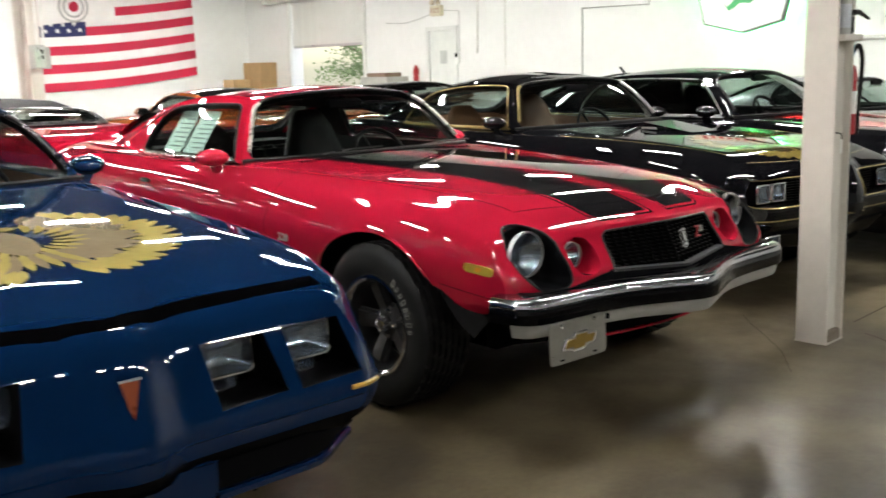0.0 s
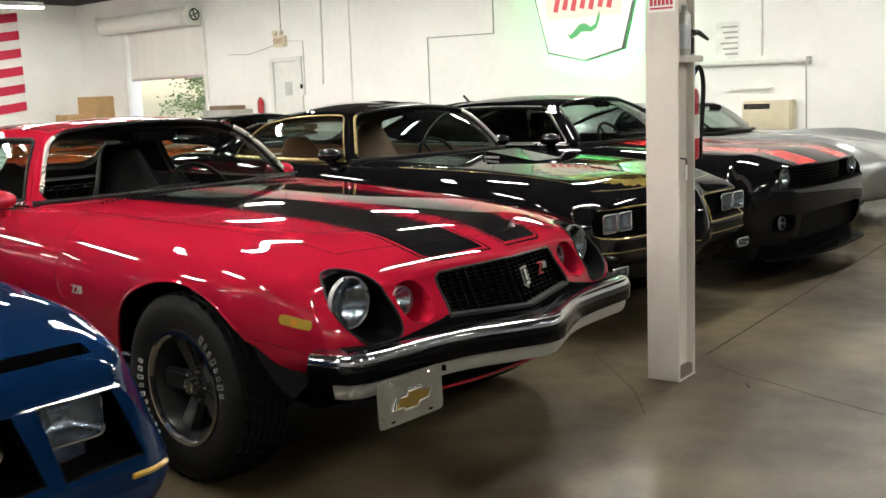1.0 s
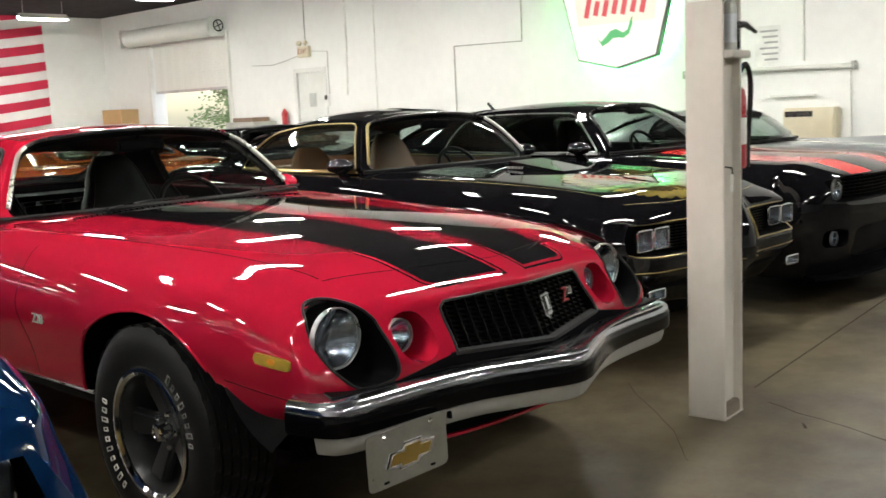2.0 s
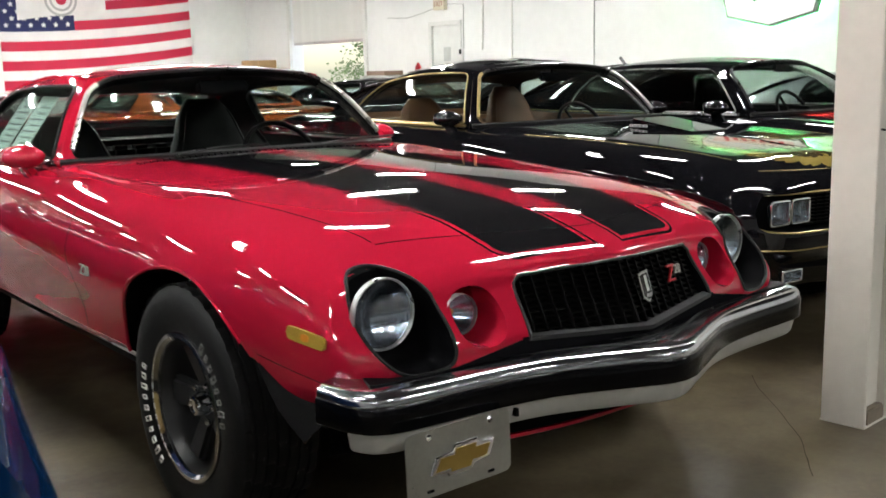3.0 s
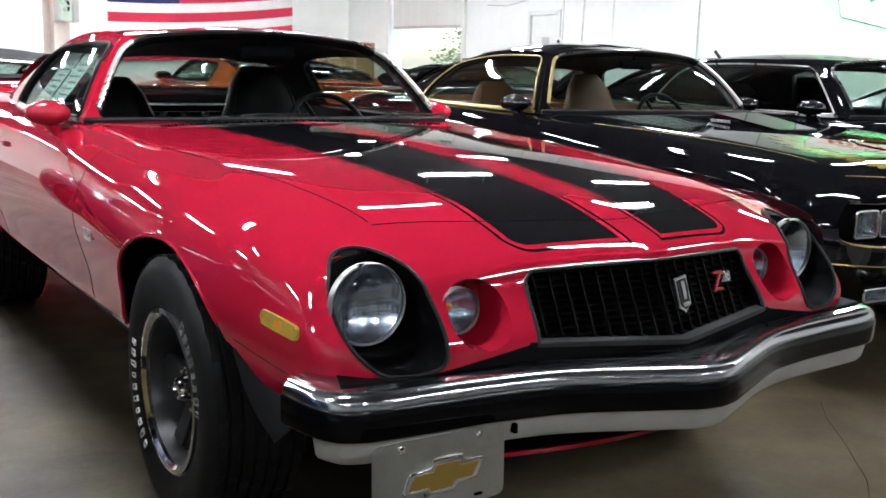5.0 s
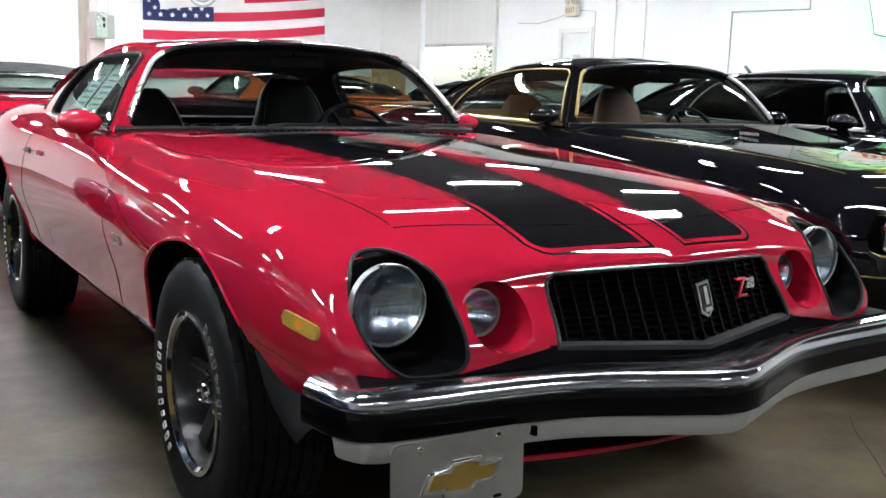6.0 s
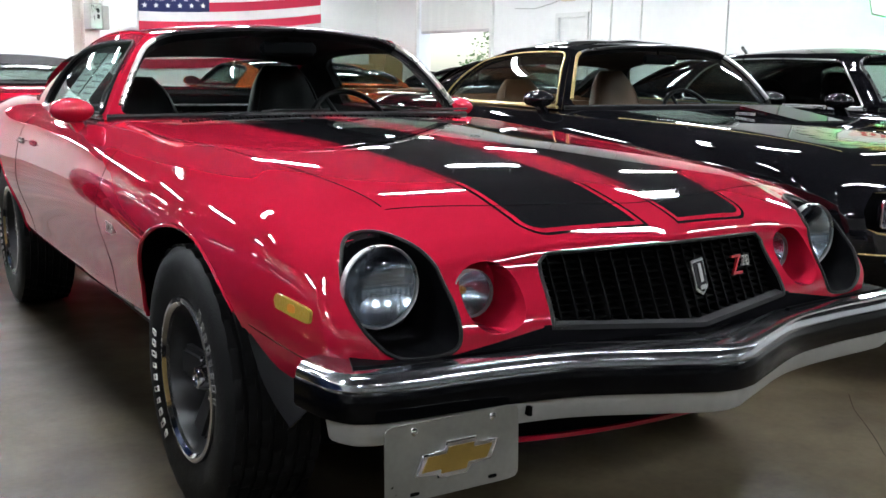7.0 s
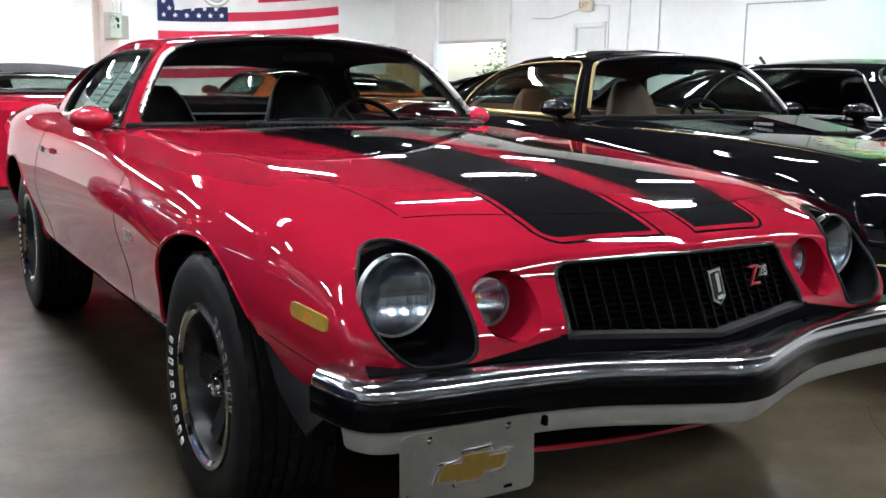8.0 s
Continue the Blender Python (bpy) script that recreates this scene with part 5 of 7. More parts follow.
def bezel_outline(s, grow=0.0):
    """The lamp pod: round over the lamp, squared towards the grille and the bumper."""
    pts = closed_curve([(-0.095, 0.014), (-0.081, 0.068), (-0.041, 0.104), (0.026, 0.111), (0.076, 0.080), (0.097, 0.020), (0.105, -0.042), (0.094, -0.097), (0.044, -0.112), (-0.022, -0.110), (-0.068, -0.078), (-0.091, -0.034)])
    pts = [(-s * x * (1 + grow), z * (1 + grow)) for x, z in pts]
    return pts[::-1] if s < 0 else pts


POD = {-1: -0.666, 1: 0.632}
POD_Z = {-1: 0.697, 1: 0.708}
for s in (-1, 1):
    prism(cut, bezel_outline(s), 0.40, facing(POD[s], -0.714, POD_Z[s]), mi=3)
    prism(cut, egg(0.070, 0.068, 2.3), 0.40, facing(-0.470 if s < 0 else 0.448, -0.795, POD_Z[s] - 0.010), mi=0)
for s in (-1, 1):                                  # the fender ends on a slant ahead of the wheel
    slant = [(-0.38, 0.57), (-0.475, 0.57), (-0.56, 0.513), (-0.65, 0.463), (-0.74, 0.415), (-0.80, 0.385), (-0.80, 0.15), (-0.38, 0.15)]
    prism(cut, slant, 0.45, pose(0.55 if s > 0 else -1.0, 0, 0) @ SIDEWAYS, mi=1)
GRILLE = [(-0.350, 0.622), (0, 0.602), (0.350, 0.622), (0.347, 0.660), (0.338, 0.745), (0.318, 0.762), (0, 0.773), (-0.318, 0.762), (-0.338, 0.745), (-0.347, 0.660)]
prism(cut, GRILLE, 0.40, facing(0, -0.80, 0), mi=3)
carve("body", body, (RED, UNDERCOAT, BLACK_VINYL, BLACK_MATT), cut, red)
greenhouse(red, dict(F_GLASS, screen_trim=BRIGHT_TRIM, screen_trim_far=BRIGHT_TRIM), RED_PLAIN, GLASS, CHROME, BLACK_VINYL)
cabin(red, BLACK_VINYL)
RIM_GREY = mat("rim_grey", (0.016, 0.016, 0.017), 0.35, 0.0, vary=0.2, spec=0.45)
for y in (-0.09, 2.65):
    for s in (-1, 1):
        wheel(red, s * 0.878, y, 0.35, 0.35, 0.25, 0.207, "rally", RIM_GREY, True)
        bm = bmesh.new()                                # rolled lip of the wheel opening
        arc = arch_line(*ARCHES[0 if y < 0 else 1], 0.62 if y < 0 else 0.10, 3.08)
        tube(bm, [(RED_SIDE(q[0], q[1] + 0.006, s) - s * 0.003, q[0], q[1]) for q in arc], 0.0065, 8)
        part("arch_lip", bm, RED_PLAIN, red)
# unseen underside; the low middle box is added to block light underneath
bm = bmesh.new()
box(bm, -0.76, 0.76, 0.34, 2.22, 0.36, 0.43, 0.02)
box(bm, -0.56, 0.56, -0.50, 3.5, 0.24, 0.45, 0.06)
part("underbody_light_block", bm, UNDERCOAT, red)
for s in (-1, 1):
    bm = bmesh.new()                                    # rocker tucked in below the doors, black to read as the shadow there
    way = [(s * 0.82, yy, 0.30) for yy in np.linspace(0.31, 2.25, 10)][::s]
    sweep(bm, way, [(0.0, 0.115), (-0.006, 0.085), (-0.03, 0.055), (-0.12, 0.05), (-0.12, 0.115)])
    part("rocker_shade_panel", bm, BLACK_MATT, red, "rocker panel below the door, blacked to read as shadow")
for s in (-1, 1):
    door_mirror(red, s * 0.842, 1.26 if s < 0 else 1.36, 0.980, RED_PLAIN)

BADGE_METAL = mat("badge_metal", (0.30, 0.30, 0.30), 0.3, 0.8)
# shut lines
bm = bmesh.new()
hood_edge = [(0.742, 0.72), (0.705, 0.45), (0.66, 0.10), (0.62, -0.25), (0.597, -0.50), (0.585, -0.64)]
fine = [tuple(np.array(a) + (np.array(b) - np.array(a)) * k / 10) for a, b in zip(hood_edge, hood_edge[1:]) for k in range(10)]
for s in (-1, 1):
    groove(bm, RED_TOP, [(s * x, y) for x, y in fine], 0.007)
groove(bm, RED_TOP, [(x, -0.79 + 0.27 * abs(x) ** 1.1) for x in np.linspace(-0.585, 0.585, 60)], 0.006)
part("hood_gap", bm, DARK, red)
for s in (-1, 1):
    bm = bmesh.new()
    side_line(bm, RED_SIDE, [(0.66, 0.90), (0.68, 0.78), (0.71, 0.68), (0.68, 0.56), (0.67, 0.43)], 0.007, s)
    part("door_gap", bm, DARK, red)
    bm = bmesh.new()
    side_line(bm, RED_SIDE, [(2.10, 0.93), (2.12, 0.82), (2.13, 0.70), (2.10, 0.56), (2.02, 0.43)], 0.007, s)
    part("door_gap", bm, DARK, red)
    bm = bmesh.new()
    side_line(bm, RED_SIDE, [(-0.50 - 0.03 * k, 0.585 - 0.004 * k) for k in range(9)], 0.005, s)
    part("fender_joint", bm, DARK, red)
    bm = bmesh.new()
    box(bm, min(s * 0.895, s * 0.925), max(s * 0.895, s * 0.925), 1.89, 1.99, 0.818, 0.842, 0.010)
    part("door_handle", bm, BLACK_TRIM, red)
    bm = bmesh.new()                                # bright sill moulding
    tube(bm, [(s * 0.836, y, 0.416) for y in np.linspace(0.28, 2.24, 12)], 0.006, 8)
    part("sill_moulding", bm, ALU, red, "narrow bright sill moulding")
    x = RED_SIDE(0.545, 0.657, s)
    words("Z28", 0.048, 0.002, ARGENT, red, pose(x + s * 0.003, 0.545, 0.657) @ pose(0, 0, 0, 0, 0, 90 * s) @ pose(0, 0, 0, 90, 0, 0), "fender_badge")

# amber side markers
for s in (-1, 1):
    xa, xb = RED_SIDE(-0.64, 0.665, s), RED_SIDE(-0.76, 0.655, s)
    T = pose((xa + xb) / 2, -0.70, 0.662, 0, 0, 90 + (math.degrees(math.atan2(0.12, (xa - xb))) - 90) * 1.0)
    bm = bmesh.new()
    prism(bm, egg(0.066, 0.0165, 6), 0.007, T @ pose(0, 0, 0, 90 * s, 0, 0) @ pose(0, 0, 0, 0, 0, 6 * s), bevel=0.003)
    mk = part("side_marker", bm, AMBER, red, "yellowed amber side marker lamp")
    bm = bmesh.new()
    prism(bm, egg(0.014, 0.009, 3), 0.0078, T @ pose(0, 0, 0, 90 * s, 0, 0))
    part("bulb_spot", bm, mat("amber_bulb", (0.55, 0.20, 0.02), 0.3), mk)


def round_lamp(car, x, y, z, r, name="headlight", yaw=0.0):
    """A sealed-beam lamp: fluted glass, bowl, steel ring."""
    h = new(name)
    h.parent = car
    h.matrix_basis = facing(x, y, z, yaw)
    bm = bmesh.new()
    lathe(bm, [(r * 0.99, -0.01), (r * 1.01, 0.004), (r * 0.99, 0.010), (r * 0.96, 0.008), (r * 0.96, -0.01)], 48, close=True)
    part("ring", bm, BADGE_METAL, h, "steel retaining ring")
    bm = bmesh.new()
    lathe(bm, [(r * 0.96, 0.004), (r * 0.80, 0.016), (r * 0.55, 0.024), (r * 0.25, 0.029), (r * 0.01, 0.030)], 48, caps=False)
    part("lens", bm, LENS, h, "clear fluted lamp glass").visible_shadow = False
    bm = bmesh.new()
    prof = [(r * 0.95 * k / 12, -0.034 + 0.033 * (k / 12) ** 2) for k in range(12, 0, -1)] + [(r * 0.01, -0.034)]
    lathe(bm, prof, 48, caps=False)
    part("bowl", bm, FLUTED, h)
    bm = bmesh.new()
    for k in range(13):                             # moulded ribs in the glass
        a = -r * 0.78 + r * 1.56 * k / 12
        q = math.sqrt(max(0.0, 0.8 - (a / r) ** 2)) * r
        box(bm, a - 0.0009, a + 0.0009, -q, -r * 0.06, 0.004, 0.007)
        box(bm, a - 0.0007, a + 0.0007, r * 0.08, q, 0.004, 0.006)
    box(bm, -r * 0.75, r * 0.75, -r * 0.03, r * 0.03, 0.004, 0.008, 0.001)
    part("flutes", bm, LENS, h).visible_shadow = False
    return h


for s in (-1, 1):
    bm = bmesh.new()                                # black pod liner, a bowl that falls back round the lamp
    o1, o2 = bezel_outline(s, -0.015), bezel_outline(s, -0.10)
    a = []
    for (px, pz) in o1:
        a.append(bm.verts.new((POD[s] + px, RED_FACE(POD[s] + px, POD_Z[s] + pz * 0.97) + 0.004, POD_Z[s] + pz)))
    b = [bm.verts.new((POD[s] + px, -0.721, POD_Z[s] + pz)) for px, pz in o2]
    n = len(a)
    for k in range(n):
        bm.faces.new((a[k], a[(k + 1) % n], b[(k + 1) % n], b[k]))
    bm.faces.new(b)
    part("lamp_pod", bm, BLACK_MATT, red, "matt black headlight surround")
    bm = bmesh.new()
    tube(bm, [(POD[s] + px, RED_FACE(POD[s] + px, POD_Z[s] + pz * 0.97) - 0.001, POD_Z[s] + pz) for px, pz in bezel_outline(s, 0.0)], 0.0045, 6, closed=True)
    part("pod_seal", bm, BLACK_RUBBER, red)
    round_lamp(red, -0.681 if s < 0 else 0.629, -0.800 if s < 0 else -0.785, POD_Z[s] + 0.014, 0.086)
    sg = round_lamp(red, -0.500 if s < 0 else 0.426, -0.858 if s < 0 else -0.835, POD_Z[s] - 0.006, 0.050, "turn_signal")
    bm = bmesh.new()
    lathe(bm, [(0.008, -0.06), (0.008, -0.03), (0.003, -0.025)], 12)
    part("amber_bulb", bm, mat("amber_bulb_glass", (0.4, 0.18, 0.05), 0.2), sg)

# grille: a crate of thin black bars that follows the V of the nose
def gy(x, z):
    return RED_FACE(0, 0.70) + 0.014 + 0.20 * abs(x) - 0.5 * (0.69 - z)


GRILLE_BLACK = mat("grille_black", (0.0025, 0.0025, 0.0025), 0.5, vary=0.2, spec=0.05)
bars = bmesh.new()
for s in (-1, 1):
    for k in range(1, 9):
        x = s * 0.345 * k / 9
        slab(bars, lambda u, v, x=x: (x, gy(x, 0.60 + 0.17 * v) + 0.05 * u, 0.60 + 0.17 * v), 1, 4, 0.004)
    for k in range(1, 11):
        z = 0.612 + 0.155 * k / 11
        slab(bars, lambda u, v, z=z, s=s: (s * 0.345 * v, gy(0.345 * v, z) + 0.008 + 0.05 * u, z), 1, 3, 0.0035)
slab(bars, lambda u, v: (0, gy(0, 0.60 + 0.17 * v) - 0.002 + 0.06 * u, 0.60 + 0.17 * v), 1, 4, 0.007)
grille = part("grille", bars, GRILLE_BLACK, red, "black crate grille with a pointed middle")
# near-black sheet behind the bars, coloured as the dark of the cavity
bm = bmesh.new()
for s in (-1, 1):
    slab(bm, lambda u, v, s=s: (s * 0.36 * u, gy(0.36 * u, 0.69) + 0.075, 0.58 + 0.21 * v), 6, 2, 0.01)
part("grille_dark_backing", bm, DARK, red)
bm = bmesh.new()
ring = []
for a, b in zip(GRILLE, GRILLE[1:] + GRILLE[:1]):
    for k in range(6):
        ring.append((a[0] + (b[0] - a[0]) * k / 6, a[1] + (b[1] - a[1]) * k / 6))
tube(bm, [(x, RED_FACE(x * 1.02, 0.69 + (z - 0.69) * 1.05) - 0.002, z) for x, z in ring], 0.0045, 6, closed=True)
part("grille_surround", bm, mat("grey_bead", (0.03, 0.03, 0.03), 0.35, 0.3, spec=0.2), red, "thin dark grey bead round the grille")
low = [(x, -1.018 + 0.245 * abs(x), 0.607 + 0.045 * abs(x)) for x in np.linspace(-0.35, 0.35, 29)]
part("grille_sill", sweep(bmesh.new(), low, [(-0.01, -0.008), (0.014, -0.008), (0.014, 0.003), (-0.01, 0.006)]), mat("grille_sill_grey", (0.025, 0.025, 0.026), 0.4, 0.2, spec=0.2), red)
# shield emblem and badge
em = new("grille_emblem")
em.parent = red
em.matrix_basis = facing(0.010, -0.992, 0.703, 4, -12) @ pose(0, 0, 0, 0, 0, 9)
shield = [(-0.021, 0.040), (0.021, 0.040), (0.021, -0.026), (0, -0.042), (-0.021, -0.026)]
part("shield", prism(bmesh.new(), shield, 0.008, bevel=0.002), CHROME, em)
part("shield_field", prism(bmesh.new(), [(x * 0.72, y * 0.84) for x, y in shield], 0.0095), BLACK_TRIM, em)
part("shield_bar", boxed(-0.006, 0.006, -0.012, 0.030, 0.008, 0.012, 0.001), CHROME, em)
part("shield_mark", boxed(-0.011, 0.011, -0.028, -0.018, 0.008, 0.012, 0.001), CHROME, em)


BADGE_RED = mat("badge_red", (0.45, 0.02, 0.03), 0.35, vary=0.1)
words("Z", 0.068, 0.003, BADGE_RED, red, facing(0.210, gy(0.208, 0.698) - 0.012, 0.698, 11, -12), "badge_letter")
words("28", 0.036, 0.003, ARGENT, red, facing(0.250, gy(0.250, 0.705) - 0.012, 0.705, 11, -12), "badge_number")

# front bumper: bright face bar, black impact strip, silver lower valance
BUMP_Z = 0.517
plan = smooth_curve([0, 0.05, 0.12, 0.37, 0.52, 0.75, 0.81, 0.845, 0.862], [-1.142, -1.133, -1.103, -1.006, -0.985, -0.968, -0.945, -0.89, -0.79])
xs = list(np.linspace(0, 0.06, 5)) + list(np.linspace(0.1, 0.76, 24)) + list(np.linspace(0.775, 0.862, 14))
path = [(-x, plan(x), BUMP_Z) for x in xs[::-1]] + [(x, plan(x), BUMP_Z) for x in xs[1:]]
bumper = new("front_bumper")
bumper.parent = red
face = [(0.0, 0.030), (-0.001, 0.042), (-0.006, 0.052), (-0.015, 0.0585), (-0.03, 0.062), (-0.06, 0.0655), (-0.10, 0.069), (-0.10, 0.050), (-0.02, 0.030)]
part("face_bar", sweep(bmesh.new(), path, face), BUMPER_METAL, bumper, "bright polished upper face bar", smooth=50)
strip = [(0.0, 0.032), (0.004, 0.026), (0.004, -0.024), (0.0, -0.030), (-0.03, -0.030), (-0.03, 0.032)]
part("impact_strip", sweep(bmesh.new(), path, strip), STRIP_BLACK, bumper, "glossy black rubber impact strip", smooth=50)
lower = [(-0.012, -0.029), (-0.022, -0.075), (-0.030, -0.084), (-0.06, -0.084), (-0.06, -0.029)]
part("lower_bar", sweep(bmesh.new(), path[2:-2], lower), ARGENT, bumper, "silver painted lower bumper valance")
fill = [(-0.05, 0.028), (-0.06, 0.066), (-0.20, 0.070), (-0.20, 0.0)]
part("filler_panel", sweep(bmesh.new(), path[8:-8], fill), BLACK_RUBBER, bumper)
for s in (-1, 1):
    way = [(s * x, plan(x) + 0.062, 0.574) for x in np.linspace(0.36, 0.79, 18)][::s]
    part("bumper_pad", sweep(bmesh.new(), way, [(-0.08, -0.025), (0.014, -0.025), (0.016, 0.004), (0.008, 0.012), (-0.08, 0.014)]), BLACK_MATT, bumper)
    if s < 0:
        part("bumper_slot", boxed(s * 0.435 - 0.004, s * 0.435 + 0.004, plan(0.435) + 0.004, plan(0.435) + 0.03, 0.455, 0.475), DARK, bumper)

# chin: black lower panel with a red lip, and wheel deflectors
bm = bmesh.new()
chin = [(x, -0.905 + 0.34 * x * x, 0.394) for x in np.linspace(-0.44, 0.22, 25)]
sweep(bm, chin, [(0.0, 0.10), (-0.02, -0.045), (-0.05, -0.045), (-0.05, 0.10)])
part("chin_panel", bm, BLACK_MATT, red)
part("chin_lip", sweep(bmesh.new(), chin, [(-0.010, -0.045), (-0.012, -0.056), (-0.045, -0.056), (-0.045, -0.045)]), RED_PLAIN, red, "red painted lower chin lip")
for s in (-1, 1):
    bm = bmesh.new()
    way = through_points([(0.845, -0.49, 0.555), (0.84, -0.56, 0.475), (0.83, -0.605, 0.43), (0.815, -0.655, 0.39)], 4)
    slab(bm, lambda u, v, s=s: (s * (way[round(12 * u)][0] - (0.02 + 0.05 * u) * v), way[round(12 * u)][1] - 0.03 * u * v, way[round(12 * u)][2] + (0.015 + 0.055 * u) * v), 12, 4, 0.008 * s)
    part("wheel_deflector", bm, mat("deflector_black", (0.006, 0.006, 0.0065), 0.16, 0.0, spec=0.5, coat=0.6), red, "shiny black wheel deflector")
    bm = bmesh.new()
    slab(bm, lambda u, v, s=s: (s * (0.50 + 0.24 * u), -0.64 - 0.12 * (1 - u), 0.34 + 0.17 * v), 6, 4, 0.01)
    part("inner_fender", bm, UNDERCOAT, red)

# front plate with a plain gold cross shape, two bolts and two slots
plate = new("front_plate")
plate.parent = red
plate.matrix_basis = facing(-0.632, -1.012, 0.420, 1.0, -2)
PLATE = mat("plate_steel", (0.36, 0.36, 0.33), 0.32, 0.85, vary=0.12, scale=10)
part("sheet", prism(bmesh.new(), egg(0.152, 0.076, 14, 64), 0.003, bevel=0.001), PLATE, plate, "brushed steel novelty plate")
bow = [(-0.092, -0.024), (-0.040, -0.024), (-0.040, -0.036), (0.026, -0.036), (0.032, -0.018), (0.082, -0.018), (0.098, 0.020), (0.046, 0.020), (0.048, 0.034), (-0.020, 0.034), (-0.026, 0.016), (-0.074, 0.016)]
part("emblem_edge", prism(bmesh.new(), bow, 0.008, pose(0, -0.004, 0.003), bevel=0.003), CHROME, plate, "bright raised emblem edge")
part("emblem_field", prism(bmesh.new(), [(x * 0.84, y * 0.70) for x, y in bow], 0.0095, pose(0, -0.004, 0.003)), mat("emblem_gold", (0.27, 0.175, 0.04), 0.35, 0.5), plate, "plain gold emblem field")
for x in (-0.089, 0.089):
    bm = bmesh.new()
    lathe(bm, [(0.008, 0.002), (0.008, 0.006), (0.004, 0.009)], 12, pose(x, 0.060, 0))
    part("bolt", bm, CHROME, plate)
    part("slot", prism(bmesh.new(), egg(0.010, 0.0035, 4, 16), 0.0045, pose(x, -0.062, 0)), DARK, plate)

# papers behind the door glass, cowl grille, wipers, tail
PAPER = mat("paper_green", (0.50, 0.66, 0.60), 0.8, vary=0.06)
INK = mat("printed_grey", (0.16, 0.20, 0.20), 0.8, vary=0.2)
for k, (y0, w) in enumerate(((1.62, 0.20), (1.86, 0.20))):
    sheet = new("window_paper")
    sheet.parent = red
    T = Matrix.Translation((-0.735, y0, 0.985)) @ pose(0, 0, 0, 0, 0, 0)
    bm = bmesh.new()
    slab(bm, lambda u, v: (-0.728 + 0.175 * v, y0 + w * u + 0.05 * v, 0.975 + 0.215 * v), 2, 2, 0.002)
    part("sheet", bm, PAPER, sheet)
    for r in range(7):
        bm = bmesh.new()
        v0 = 0.12 + 0.11 * r
        ln = 0.55 + 0.35 * ((r * 7 + k * 3) % 5) / 5
        slab(bm, lambda u, v: (-0.732 + 0.175 * (v0 + 0.03 * v), y0 + w * (0.05 + ln * u) + 0.05 * v0, 0.975 + 0.215 * (v0 + 0.03 * v)), 1, 1, 0.001)
        part("print_bar", bm, INK, sheet)
bm = bmesh.new()
for k in range(40):
    x = -0.55 + 1.1 * k / 39
    z, _ = RED_TOP(x, 0.95)
    box(bm, x - 0.009, x + 0.009, 0.945 - 0.25 * x * x, 0.965 - 0.25 * x * x, z - 0.002, z + 0.003)
part("cowl_vents", bm, DARK, red)
for x0 in (-0.35, 0.28):
    bm = bmesh.new()
    tube(bm, [(x0, 1.0, 0.972), (x0 + 0.2, 1.03, 0.985), (x0 + 0.42, 1.045, 0.985)], 0.005, 6)
    part("wiper", bm, BLACK_TRIM, red)
bm = bmesh.new()
slab(bm, lambda u, v: (-0.78 + 1.56 * u, 3.60 + 0.22 * v - 0.10 * (2 * u - 1) ** 2, 0.935 + 0.05 * v * v - 0.07 * (2 * u - 1) ** 4), 20, 5, 0.03)
part("rear_spoiler", bm, RED_PLAIN, red)


# ---- black coupe with gold trim, next in the row ----
def beak_warp(x, y, z):
    """A beaked nose: the middle stands forward, the lamp wings sweep back."""
    w = step(-0.40, -0.93, y)
    lean = smooth_curve([0.28, 0.42, 0.52, 0.62, 0.74, 0.80], [0.16, 0.02, -0.06, -0.05, 0.0, 0.04])(z)
    ax = abs(x)
    v = 0.24 * step(0.0, 0.22, ax) * 0.35 + 0.07 * ax + 0.10 * step(0.6, 0.8, ax)
    if y < 0:
        y += w * (v + lean - 0.06)
    if y > 3.4:
        y -= 0.12 * step(3.4, 3.85, y) * (x / 0.8) ** 2
    return y


B_C = dict(F_C)
B_C["zb"] = [0.30, 0.28, 0.27, 0.25, 0.24, 0.24, 0.24, 0.24, 0.26, 0.30, 0.34, 0.38]
B_C["zl"] = [0.46, 0.44, 0.43, 0.42, 0.41, 0.38, 0.36, 0.36, 0.40, 0.44, 0.48, 0.50]
B_C["zc"] = [0.775, 0.810, 0.836, 0.868, 0.920, 0.950, 0.962, 0.960, 0.980, 0.985, 0.945, 0.90]
FEATHER_GOLD = mat("decal_gold", (0.29, 0.23, 0.075), 0.4, vary=0.15, coat=0.9, spec=0.0)
FEATHER_PALE = mat("decal_pale", (0.19, 0.15, 0.095), 0.4, vary=0.15, coat=0.9, spec=0.0)
FEATHER_DARK = mat("decal_dark", (0.16, 0.12, 0.035), 0.4, vary=0.15, coat=0.9, spec=0.0)
FEATHER_DIM = mat("decal_dim", (0.05, 0.035, 0.012), 0.4, vary=0.15, coat=0.9, spec=0.0)



